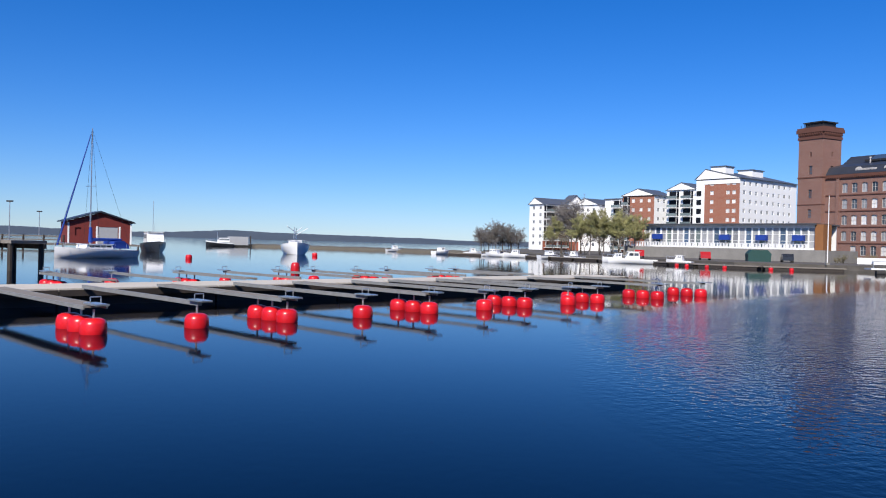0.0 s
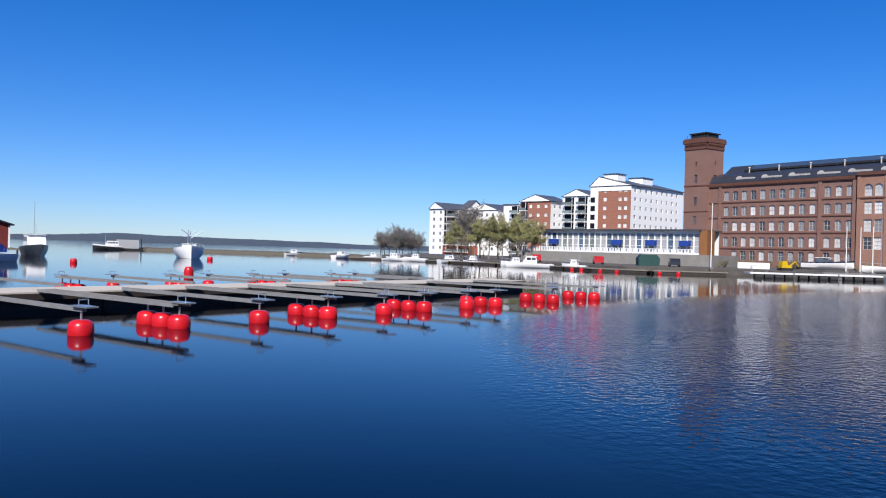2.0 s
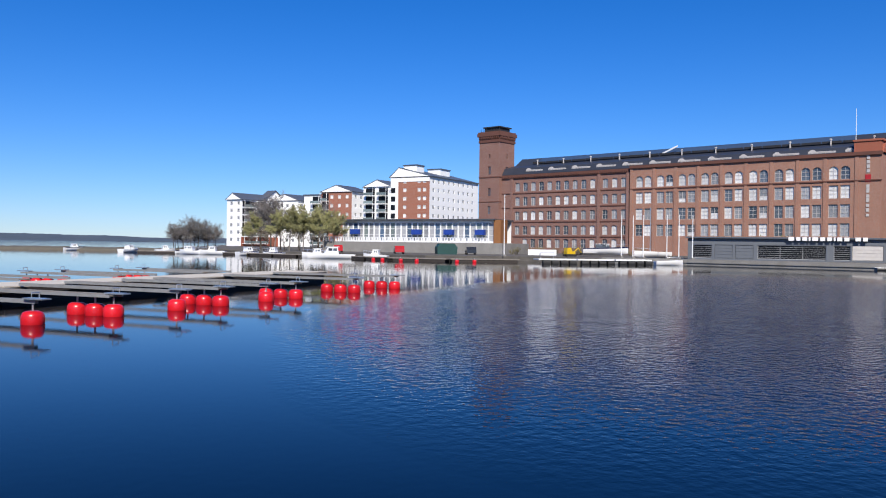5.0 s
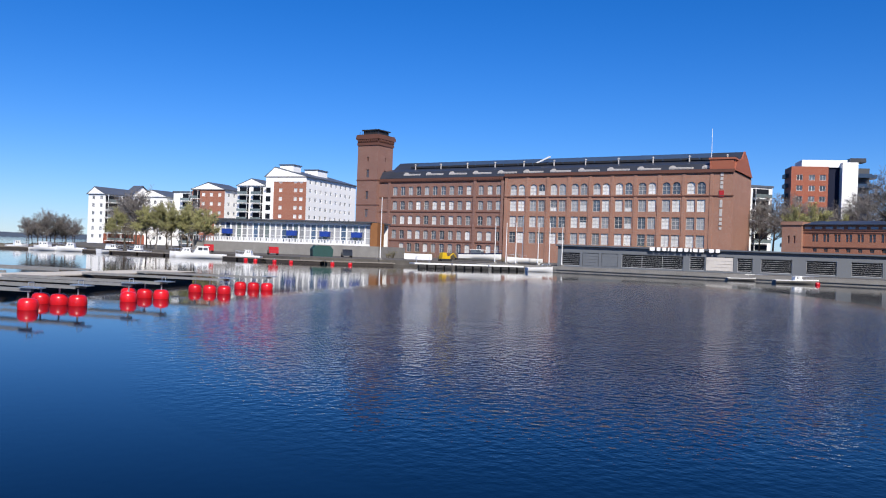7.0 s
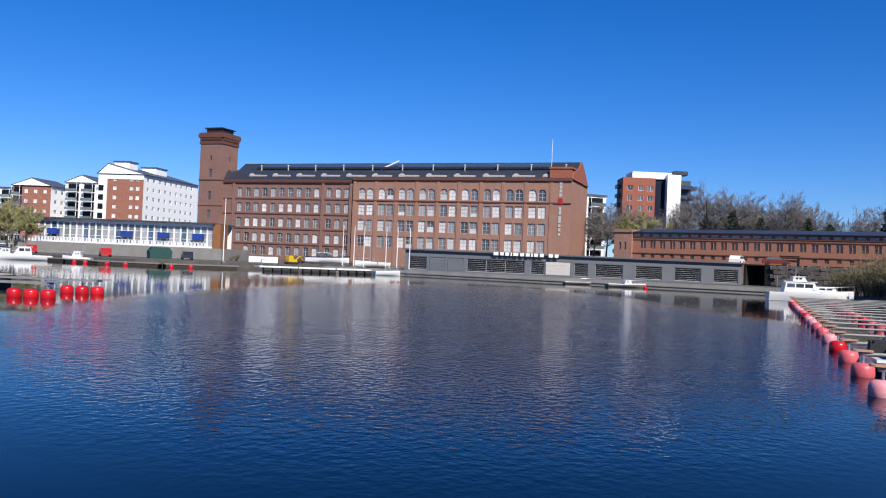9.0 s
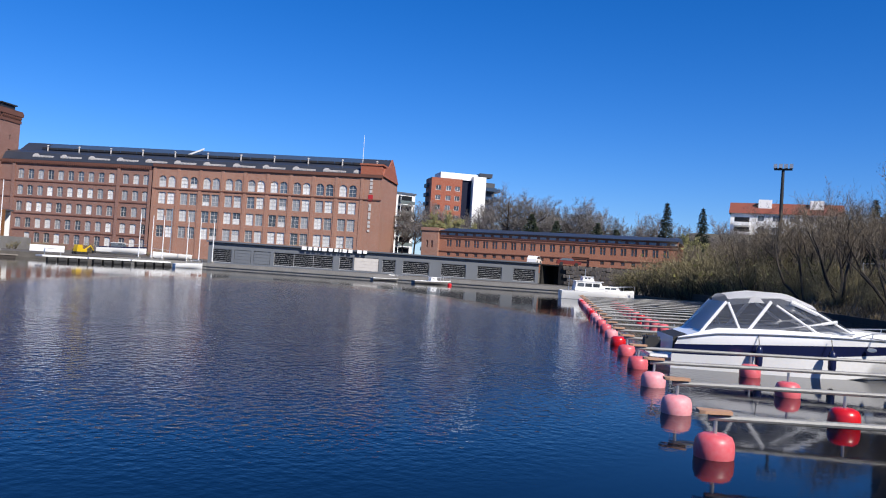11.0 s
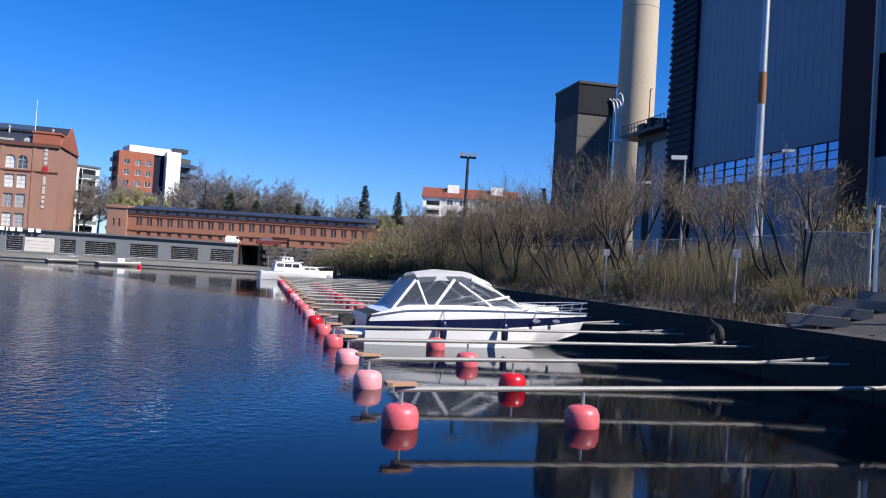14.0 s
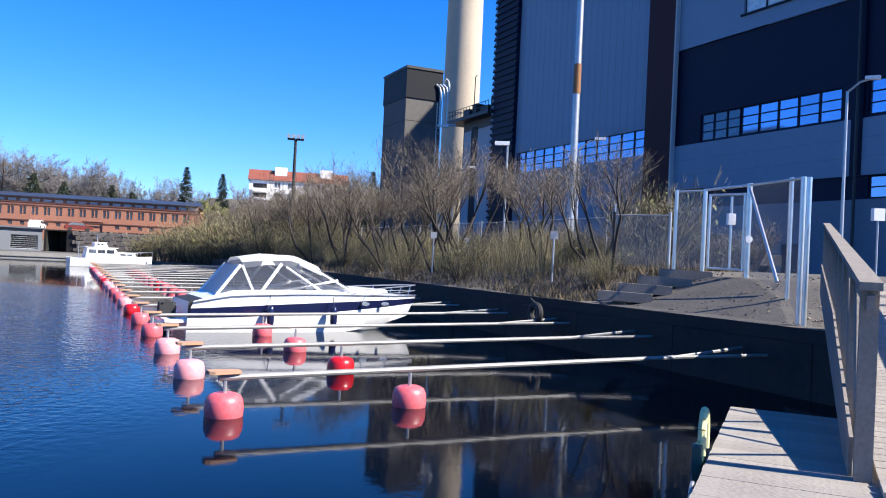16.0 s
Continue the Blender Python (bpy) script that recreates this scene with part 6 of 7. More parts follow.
path_tube(ring, [(-0.5 + 0.09 * math.cos(a), 0.06, -0.2 + 0.09 * math.sin(a)) for a in [2 * math.pi * k / 12 for k in range(13)]], 0.012, 6)
solid("mooring_ring", ring, M_STEEL, "rusty steel ring on the stage edge", "ring", dock_m @ pose(0.85, 0.09, 0.1))

gw = thing("gangway", "sloping plank gangway with grey timber railing", "gangway", dock_m @ pose(0.97, -0.76, 0, 0, 0, -0.95))
GL, GS = 12.4, 0.092


def gz(x):
    return 0.04 + max(0.0, x) * GS


gp = to_mesh("plank", box(N(), 0.004, 0.138, -1.72, -0.08, -0.04, 0.0), M_DECK)
for k in range(90):
    x = -0.4 + 0.142 * k
    piece("plank", gp, gw, pose(x, 0, gz(x), 0, -math.degrees(math.atan(GS)), 0))
for y in (-0.16, -1.62):
    part("stringer", prism(N(), [(-0.3, -0.1), (GL, gz(GL) - 0.3), (GL, gz(GL) - 0.05), (-0.3, -0.0)], y - 0.06, y + 0.06), M_WOOD_DARK, gw)
for y in (0.0, -1.78):
    for k in range(11):
        x = k * GL / 10
        w = 0.055 if k == 0 else 0.045
        b2 = box(N(), -w, w, -0.05, 0.05, -0.12, 1.1)
        bmesh.ops.bevel(b2, geom=b2.edges[:], offset=0.008, segments=1)
        part("post", b2, M_WOOD_GREY, gw, "thick end post" if k == 0 else "").matrix_basis = pose(x, y, gz(x))
    for zz, hh, ww in ((1.1, 0.05, 0.062), (0.98, 0.09, 0.02)):
        bm = prism(N(), [(-0.12, gz(0) + zz), (GL + 0.12, gz(GL) + zz), (GL + 0.12, gz(GL) + zz + hh), (-0.12, gz(0) + zz + hh)], y - ww, y + ww)
        part("handrail" if zz > 1 else "rail", bm, M_WOOD_GREY, gw)
    for k in range(10):
        xa, xb = k * GL / 10 + 0.05, (k + 1) * GL / 10 - 0.05
        mid = (xa + xb) / 2
        for q in (xa, xb):
            part("brace", tube(N(), (mid + (0.03 if q == xb else -0.03), y, gz(mid) + 0.12), (q, y, gz(q) + 0.98), 0.024, n=6), M_WOOD_GREY, gw)
# added board that throws the broad solid shadow onto the stage
part("shadow_board", prism(N(), [(0.06, -0.06), (GL, gz(GL) - 0.3), (GL, gz(GL) + 0.3), (4.2, gz(4.2) + 0.42), (0.06, gz(0) + 0.2)], 0.052, 0.075), M_WOOD_GREY, gw, "board added along the gangway to cast its solid shadow")

# ---- quay details ----
ty = thing("tyre_fender", "black tyre hung on the quay wall as fender", "tyre", Matrix.Translation(quay(7.1, -0.75, 0.98)) @ pose(0, 0, 0, 0, 0, heading(QUAY_D)))
bm = N()
ringv = []
for k in range(20):
    a = 2 * math.pi * k / 20
    ringv.append([bm.verts.new(((0.25 + 0.11 * math.cos(c)) * math.cos(a), 0.10 * math.sin(c), (0.25 + 0.11 * math.cos(c)) * math.sin(a))) for c in [2 * math.pi * j / 8 for j in range(8)]])
for k in range(20):
    for j in range(8):
        bm.faces.new((ringv[k][j], ringv[(k + 1) % 20][j], ringv[(k + 1) % 20][(j + 1) % 8], ringv[k][(j + 1) % 8]))
part("tread", bm, M_BLACK, ty, smooth=True)
part("chain", tube(N(), (0, 0, 0.3), (0, 0.2, 0.46), 0.02), M_DARKSTEEL, ty)
for k in range(4):
    u = k / 3
    b2 = box(N(), -0.74, 0.74, -0.15, 0.15, 0, 0.26)
    bmesh.ops.bevel(b2, geom=b2.edges[:], offset=0.025, segments=2)
    p = at(102.45 + 4.0 * u, 22.5 + 1.5 * u, 1.54 + 0.69 * u)
    solid("timber_step", b2, M_WOOD_GREY, "heavy squared timber laid as a bank step", "beam", Matrix.Translation(p) @ pose(0, 0, 0, 0, 1.5, -103), group="bank steps")
    solid("paving_slab", box(N(), -0.95, 0.2, 0.16, 0.62, -0.12, 0.06), M_CONC, "pale concrete slab behind a timber step", "slab", Matrix.Translation(p) @ pose(0.0, 0, 0.0, 0, 0, -103) @ pose(0.62, 0, 0), group="slabs of the bank steps")
bm = N()
for k in range(420):
    s0, n0 = rb.uniform(-6, 6), rb.uniform(0.4, 4.5)
    z0 = float(np.interp(n0, [p[0] for p in prof], [p[1] for p in prof])) + 0.03
    r = rb.uniform(0.02, 0.06)
    c = quay(s0, n0, z0)
    vs = [bm.verts.new(c + Vector((rb.uniform(-1, 1), rb.uniform(-1, 1), rb.uniform(-0.5, 0.7))) * r) for _ in range(5)]
    for a, b, c2 in ((0, 1, 2), (0, 2, 3), (0, 3, 4), (1, 2, 4), (1, 3, 4)):
        bm.faces.new((vs[a], vs[b], vs[c2]))
solid("rubble", bm, M_STONE, "scattered small stones on the gravel bank", "stones", kind="stuff")

# ---- fence and gate ----


def fence_run(name, label, pts, h, post_r=0.035, group="fence panels along the bank"):
    for a, b in zip(pts, pts[1:]):
        f = thing(name, label, "fence", Matrix.Translation(a), group)
        d = b - a
        bm = N()
        vs = [bm.verts.new(v) for v in ((0, 0, 0.05), d + Vector((0, 0, 0.05)), d + Vector((0, 0, h)), (0, 0, h))]
        bm.faces.new(vs)
        part("mesh", bm, M_MESH, f, "chain-link wire mesh")
        part("post", tube(N(), (0, 0, -0.2), (0, 0, h + 0.1), post_r, n=8), M_STEEL, f)
        part("top_rail", tube(N(), (0, 0, h), d + Vector((0, 0, h)), 0.022, n=6), M_STEEL, f)
    return f


fpts = [at(101.5, 27.0, 2.48)] + [quay(10.6 + 2.7 * k, 6.4, 2.5) for k in range(1, 21)]
fence_run("fence", "grey chain-link fence panel on steel posts", fpts, 2.0)
low = [at(105.3, 26.0, 2.5), at(101.5, 26.6, 2.5)]
fence_run("fence", "low chain-link fence panel with pale top rail", low, 1.7, 0.045)
part("post", tube(N(), (0, 0, -0.3), (0, 0, 1.8), 0.05), M_DARKSTEEL, fence_run("fence", "narrow chain-link fence panel at the corner", [low[1], fpts[0]], 1.7))
kerb = thing("low_timber_edge", "dark timber edge board along the fence foot", "edging")
for a, b in zip(fpts[1:14], fpts[2:15]):
    d = b - a
    part("board", box(N(), 0, d.length - 0.02, -0.06, 0.06, -0.1, 0.22), M_WOOD_DARK, kerb).matrix_basis = Matrix.Translation(a + Vector((0, 0, -0.02)) - QUAY_N * 0.3) @ pose(0, 0, 0, 0, 0, heading(d))
G = [at(105.66, 24.4, 2.45), at(107.55, 24.4, 2.45), at(110.4, 23.4, 2.42), at(113.0, 20.6, 1.95), at(113.75, 18.3, 1.42), at(114.1, 18.1, 1.42)]
gate = thing("steel_gate", "galvanised chain-link gate with lock box", "gate", Matrix.Translation(G[0]))


def wire(a, b, z0, z1, parent):
    bm = N()
    vs = [bm.verts.new(v) for v in (a + Vector((0, 0, z0)), b + Vector((0, 0, z0)), b + Vector((0, 0, z1)), a + Vector((0, 0, z1)))]
    bm.faces.new(vs)
    return part("mesh", bm, M_MESH, parent, "chain-link wire mesh")


def bar(name, a, b, r, parent, m=None):
    return part(name, tube(N(), a, b, r, n=10), m or M_ALU, parent, smooth=True)


UP = Vector((0, 0, 1))
a, b, c = Vector(), G[1] - G[0], G[2] - G[0]
wire(a, b, 0.1, 2.35, gate)
bar("post", a - UP * 0.3, a + UP * 2.4, 0.055, gate)
bar("post", b - UP * 0.3, b + UP * 2.45, 0.065, gate)
bar("post", c - UP * 0.3, c + UP * 2.55, 0.075, gate)
bar("top_rail", a + UP * 2.35, b + UP * 2.4, 0.03, gate)
bar("top_rail", b + UP * 2.42, c + UP * 2.5, 0.04, gate)
p0, p1 = b.lerp(c, 0.12), b.lerp(c, 0.91)
leaf = wire(p0, p1, 0.15, 2.25, gate)
for q in (p0, p1):
    bar("stile", q + UP * 0.12, q + UP * 2.28, 0.04, leaf)
for z in (0.14, 2.26):
    bar("frame_rail", p0 + UP * z, p1 + UP * z, 0.035, leaf)
q = b.lerp(c, 0.62)
part("lock_box", box(N(), q.x - 0.09, q.x + 0.09, q.y - 0.1, q.y + 0.1, 1.38, 1.7), M_WHITE, leaf, "white lock box")
bar("box_post", q + UP * 0.1, q + UP * 2.2, 0.035, leaf)
part("sign_disc", tube(N(), c.lerp(b, -0.03) + Vector((-0.1, 0.05, 1.0)), c.lerp(b, -0.03) + Vector((-0.13, 0.05, 1.0)), 0.1, n=18), M_WHITE, gate, "round white sign")
fl = thing("fence", "tall chain-link wing fence from the gate to the quay", "fence", Matrix.Translation(G[2]), group="fence panels along the bank")
d4, d5, d6 = G[3] - G[2], G[4] - G[2], G[5] - G[2]
bm = N()
vs = [bm.verts.new(v) for v in (Vector((0, 0, 0.05)), d4 + UP * 0.05, d5 + UP * 0.1, Vector((d5.x, d5.y, 2.1)), Vector((d4.x, d4.y, 2.35)), Vector((0, 0, 2.5)))]
bm.faces.new(vs)
part("mesh", bm, M_MESH, fl, "chain-link wire mesh")
bar("brace", UP * 2.45, d4 * 0.78 + UP * 0.25, 0.045, fl)
bar("post", d4 - UP * 0.3, Vector((d4.x, d4.y, 2.4)), 0.055, fl)
bar("post", d5, Vector((d5.x, d5.y, 2.15)), 0.06, fl)
bar("post", d6, Vector((d6.x, d6.y, 2.12)), 0.055, fl)
bar("top_rail", UP * 2.5, Vector((d5.x, d5.y, 2.12)), 0.03, fl)
car("dark car parked inside the plant fence", Matrix.Translation(at(109.0, 36, 2.55)) @ pose(0, 0, 0, 0, 0, -150), M_CARDARK, "cars at the plant")

# ---- lamps and poles ----
tall = thing("steel_pole", "tall pale steel pole with a rusty band", "pole", Matrix.Translation(at(98.35, 48, 2.5)))
part("shaft", tube(N(), (0, 0, 0), (0, 0, 24), 0.24, 0.17, 16), M_STEEL, tall, smooth=True)
part("band", tube(N(), (0, 0, 10.3), (0, 0, 12.1), 0.228, 0.222, 16), M_WOOD_OCHRE, tall, "rusty brown band")


def lamp(az, dd, el, base, side=0.0, arm=1.2, label="slim street lamp with a pale head"):
    top = EYE + dd * math.tan(radians(el)) - base
    l = thing("street_lamp", label, "lamp", Matrix.Translation(at(az, dd, base)) @ pose(0, 0, 0, 0, 0, -az), group="street lamps")
    part("pole", tube(N(), (0, 0, 0), (0, 0, top - (0.5 if arm else 0)), 0.08, 0.055, 10), M_STEEL, l)
    if arm:
        part("arm", path_tube(N(), [(0, 0, top - 0.55), (side * arm * 0.5, 0, top - 0.12), (side * arm, 0, top)], 0.045), M_STEEL, l)
        hd_ = box(N(), side * arm - 0.3, side * arm + 0.3, -0.13, 0.13, top - 0.04, top + 0.1)
    else:
        hd_ = box(N(), -0.75, 0.1, -0.15, 0.15, top - 0.1, top + 0.12)
    bmesh.ops.bevel(hd_, geom=hd_.edges[:], offset=0.03, segments=1)
    part("head", hd_, M_WHITE, l)


lamp(93.6, 46, 8.55, 2.5, arm=0)
lamp(89.75, 50, 6.75, 2.5, 1, 1.1)
lamp(98.75, 44, 9.05, 2.5, 1, 1.1)
lamp(116.0, 38, 12.75, 2.5, 1, 0.95)
mb = thing("meter_box", "white box on a slim steel post", "box", Matrix.Translation(at(118.05, 33, 2.5)))
part("post", tube(N(), (0, 0, 0), (0, 0, 2.6), 0.04), M_STEEL, mb)
part("case", box(N(), -0.12, 0.12, -0.2, 0.2, 2.15, 2.6), M_WHITE, mb)
fm = thing("floodlight_mast", "dark floodlight mast with lamp cluster", "lamp", Matrix.Translation(at(78.3, 70, 2.5)) @ pose(0, 0, 0, 0, 0, -78))
part("mast", tube(N(), (0, 0, 0), (0, 0, 9.8), 0.2, 0.12, 12), M_DARKSTEEL, fm)
part("crossbar", box(N(), -0.7, 0.7, -0.06, 0.06, 9.7, 9.85), M_DARKSTEEL, fm)
for x in (-0.6, -0.2, 0.2, 0.6):
    part("floodlight", box(N(), x - 0.14, x + 0.14, -0.28, 0.0, 9.86, 10.2), M_STEEL, fm)
for k, az in enumerate((84.5, 88.6, 91.0)):
    bx = thing("sign_post", "thin post with a small pale box in the shrubs", "post", Matrix.Translation(at(97.3 if k == 0 else az, 26 + 6 * k, 1.9)))
    part("post", tube(N(), (0, 0, 0), (0, 0, 1.6), 0.03), M_STEEL, bx)
    part("plate", box(N(), -0.04, 0.04, -0.12, 0.12, 1.4, 1.65), M_GREY_WALL, bx)

# ---- trees ----


class Tree:
    """Limbs as tapered prisms, twigs as slim slivers, leaves as small blades."""

    def __init__(self, seed):
        self.r = random.Random(seed)
        self.wv, self.wf, self.tv, self.tf, self.lv, self.lf = [], [], [], [], [], []

    def limb(self, a, b, r0, r1, n=5):
        w = (b - a).normalized()
        u = w.orthogonal().normalized()
        v = w.cross(u)
        i = len(self.wv)
        for p, q in ((a, r0), (b, r1)):
            for k in range(n):
                t = 2 * math.pi * k / n
                self.wv.append(p + u * (q * math.cos(t)) + v * (q * math.sin(t)))
        for k in range(n):
            self.wf.append((i + k, i + (k + 1) % n, i + n + (k + 1) % n, i + n + k))

    def twig(self, a, b, w):
        d = (b - a).normalized()
        u = d.cross(Vector((self.r.uniform(-1, 1), self.r.uniform(-1, 1), self.r.uniform(-1, 1))))
        if u.length < 1e-3:
            return
        u = u.normalized() * w
        i = len(self.tv)
        self.tv += [a - u, a + u, b]
        self.tf.append((i, i + 1, i + 2))

    def leaf(self, p, s):
        r = self.r
        i = len(self.lv)
        self.lv += [p + Vector((r.uniform(-s, s), r.uniform(-s, s), r.uniform(-s, s))) for _ in range(3)]
        self.lf.append((i, i + 1, i + 2))

    def grow(self, p, d, l, r, depth, maxd, leaf, spread, up, tw):
        rr = self.r
        steps = 3
        for k in range(steps):
            d = (d + Vector((rr.uniform(-1, 1), rr.uniform(-1, 1), rr.uniform(-0.4, 1) * up)) * (0.34 if depth == 0 else 0.18)).normalized()
            q = p + d * (l / steps)
            if depth < 2:
                self.limb(p, q, r * (1 - 0.22 * k / steps), r * (1 - 0.22 * (k + 1) / steps), 6 if depth == 0 else 4)
            else:
                self.twig(p, q, max(r * 0.9, tw))
            if depth >= 1 or k == steps - 1:
                nb = 2 if depth < maxd - 1 else 3
                if depth < maxd:
                    for _ in range(nb):
                        nd = (d + Vector((rr.uniform(-1, 1), rr.uniform(-1, 1), rr.uniform(-0.5, 1.0) * up)) * spread).normalized()
                        self.grow(q, nd, l * rr.uniform(0.5, 0.75), r * 0.55, depth + 1, maxd, leaf, spread, up, tw)
            if depth == maxd and leaf and rr.random() < leaf:
                self.leaf(q, 0.1)
            p = q

    def things(self, name, label, category, wood, twig_m, leaf_m, group):
        t = thing(name, label, category, Matrix(), group)
        for nm, v, f, m in (("trunk", self.wv, self.wf, wood), ("crown", self.tv, self.tf, twig_m), ("leaves", self.lv, self.lf, leaf_m)):
            if f:
                me = bpy.data.meshes.new(nm)
                me.from_pydata([tuple(p) for p in v], [], f)
                me.materials.append(m)
                o = new(nm, me)
                o.parent = t
        return t


def broad(seed, h, maxd, leaf, spread, up, tw, limbs, bare=0.3, r0=None):
    t = Tree(seed)
    r = t.r
    p, d = Vector((0, 0, -0.3)), Vector((0, 0, 1))
    r0 = r0 or h * 0.016
    tot = h * 0.62
    n = 6
    for k in range(n):
        d = (d + Vector((r.uniform(-1, 1), r.uniform(-1, 1), 1)) * 0.1).normalized()
        q = p + d * (tot / n)
        t.limb(p, q, r0 * (1 - 0.6 * k / n), r0 * (1 - 0.6 * (k + 1) / n), 7)
        if k / n >= bare:
            for _ in range(limbs):
                a = r.uniform(0, 2 * math.pi)
                nd = Vector((math.cos(a), math.sin(a), r.uniform(0.3, 1.1) * up)).normalized()
                t.grow(q, nd, h * 0.205 * r.uniform(0.75, 1.2) * (1.2 - 0.45 * k / n), r0 * 0.4, 1, maxd, leaf, spread, up, tw)
        p = q
    t.grow(p, d, h * 0.2, r0 * 0.4, 1, maxd, leaf, spread, up, tw)
    return t


def willow(seed, h, stems, maxd, leaf, tw=0.012):
    t = Tree(seed)
    r = t.r
    for k in range(stems):
        a = r.uniform(0, 2 * math.pi)
        d = Vector((math.cos(a) * 0.45, math.sin(a) * 0.45, 1)).normalized()
        t.grow(Vector((math.cos(a) * 0.15, math.sin(a) * 0.15, -0.2)), d, h * 0.45 * r.uniform(0.8, 1.1), 0.062 if stems < 6 else 0.026, 0 if stems < 6 else 1, maxd, leaf, 0.8, 0.9, tw)
    return t


def conifer(seed, h, w, m, name, label):
    t = Tree(seed)
    r = t.r
    t.limb(Vector((0, 0, -0.3)), Vector((0, 0, h)), h * 0.014, 0.02, 7)
    n = int(h * 3.2)
    for k in range(n):
        u = k / n
        z = h * (0.1 + 0.9 * u)
        rad = w * (1 - u) ** 0.8 * r.uniform(0.7, 1.15) + 0.1
        for j in range(9):
            a = r.uniform(0, 2 * math.pi)
            e = Vector((math.cos(a) * rad, math.sin(a) * rad, z - rad * 0.25))
            c = Vector((0, 0, z))
            t.twig(c, e, 0.05)
            for _ in range(9):
                s = r.uniform(0.25, 1.0)
                p = c.lerp(e, s)
                t.twig(p, p + Vector((r.uniform(-0.5, 0.5), r.uniform(-0.5, 0.5), r.uniform(-0.5, 0.15))) * (0.5 + rad * 0.25), 0.09)
    return t.things(name, label, "tree", M_BARK, m, m, "conifers on the hill")


G1 = "bare trees on the hill"
protos = [broad(20 + k, 11, 4, 0.0, 1.0, 0.75, 0.024, 4, 0.3).things("bare_tree", "leafless grey-brown broadleaf tree in early spring", "tree", M_BARK, M_TWIG_GREY, M_LEAF, G1) for k in range(3)]
green = [broad(40 + k, 9, 4, 1.0, 0.8, 0.9, 0.036, 3).things("budding_tree", "broadleaf tree with fresh yellow-green buds", "tree", M_TWIG_GREY, M_TWIG_PALE, M_LEAF_PALE, "budding trees on the shore") for k in range(2)]
bankt = [willow(60 + k, 5.0, 3, 4, 0.0, 0.0055).things("willow", "crooked bare willow with dark trunks on the bank", "tree", M_BARK_DARK, M_TWIG, M_LEAF, "willows on the bank") for k in range(3)]
shrubs = [willow(80 + k, 3.0, 18, 3, 0.02, 0.008).things("shrub", "dense twiggy olive-brown shrub on the bank", "shrub", M_BARK, M_TWIG_OL, M_LEAF, "shrubs on the bank") for k in range(3)]
hedges = [willow(70 + k, 3.0, 20, 3, 0.0, 0.008).things("bush", "dense grey-brown bare bush behind the fence", "bush", M_BARK, M_TWIG, M_LEAF, "bushes behind the fence") for k in range(2)]
spruce = conifer(90, 12, 2.3, M_SPRUCE, "spruce", "dark green spruce with a pointed top")
pine = conifer(91, 8, 3.2, M_PINE, "pine", "dark green bushy pine")
used = set()


def plant_at(proto, p, s=1.0, rz=None, sz=None):
    m = Matrix.Translation(p) @ pose(0, 0, 0, 0, 0, rt.uniform(0, 360) if rz is None else rz)
    if proto not in used:
        used.add(proto)
        o = proto
        o.matrix_basis = m
    else:
        o = copy_thing(proto, m)
    o.scale = (s, s, s if sz is None else sz)


rt = random.Random(8)
# hill behind the brick store
for k in range(34):
    az = 52.5 + k * 0.92 + rt.uniform(-0.3, 0.3)
    dd = rt.uniform(172, 200)
    el = float(np.interp(az, [52, 54, 57, 59, 62, 66, 70, 74, 78, 84], [4.6, 4.6, 3.4, 5.3, 5.2, 4.9, 4.3, 3.9, 4.0, 4.6])) + rt.uniform(-0.6, 0.25)
    base = 3.0
    h = EYE + dd * math.tan(radians(el)) - base
    plant_at(rt.choice(protos), at(az, dd, base), h / 11.0 * 1.15)
for az, el in ((56.0, 4.2), (57.4, 3.4), (54.8, 4.0), (72.6, 3.5), (73.4, 3.3)):
    dd = 165
    plant_at(rt.choice(green), at(az, dd, 3), (EYE + dd * math.tan(radians(el)) - 3) / 9.0)
for az, el, kind in ((71.0, 5.6, 0), (73.4, 5.3, 0), (83.9, 6.2, 0), (61.6, 4.4, 1), (63.4, 4.0, 1), (66.3, 4.0, 1), (67.6, 3.6, 1), (84.6, 5.4, 1)):
    dd = 170
    h = EYE + dd * math.tan(radians(el)) - 3
    plant_at(spruce if kind == 0 else pine, at(az, dd, 3), h / (12 if kind == 0 else 8))
# trees on the far shore
for az, el, dd in ((8.6, 3.2, 200), (9.3, 3.4, 196), (10.0, 2.9, 200), (12.6, 3.0, 196), (11.3, 2.0, 190)):
    plant_at(rt.choice(protos), at(az, dd, 0.8), (1.6 + dd * math.tan(radians(el))) / 11.0 * 1.1)
for az, el in ((8.0, 1.7), (9.6, 1.9), (10.6, 2.1), (11.6, 2.2), (12.2, 2.0), (13.0, 2.2), (13.6, 1.9)):
    plant_at(rt.choice(green), at(az, 180, 0.8), (1.6 + 180 * math.tan(radians(el))) / 9.0 * 1.25)
for az, el in ((2.9, 1.2), (3.4, 1.55), (3.9, 1.7), (4.4, 1.6), (5.0, 1.5), (5.5, 1.2)):
    plant_at(rt.choice(protos), at(az, 190, 0.9), (1.6 + 190 * math.tan(radians(el))) / 11.0 * 1.1)
for k in range(9):
    plant_at(rt.choice(protos), at(2.8 + 0.32 * k + rt.uniform(-0.1, 0.1), rt.uniform(186, 196), 0.9), rt.uniform(0.38, 0.58))
for k in range(7):
    plant_at(rt.choice(bankt), at(8.0 + 0.8 * k + rt.uniform(-0.2, 0.2), rt.uniform(172, 180), 0.8), rt.uniform(0.8, 1.2))
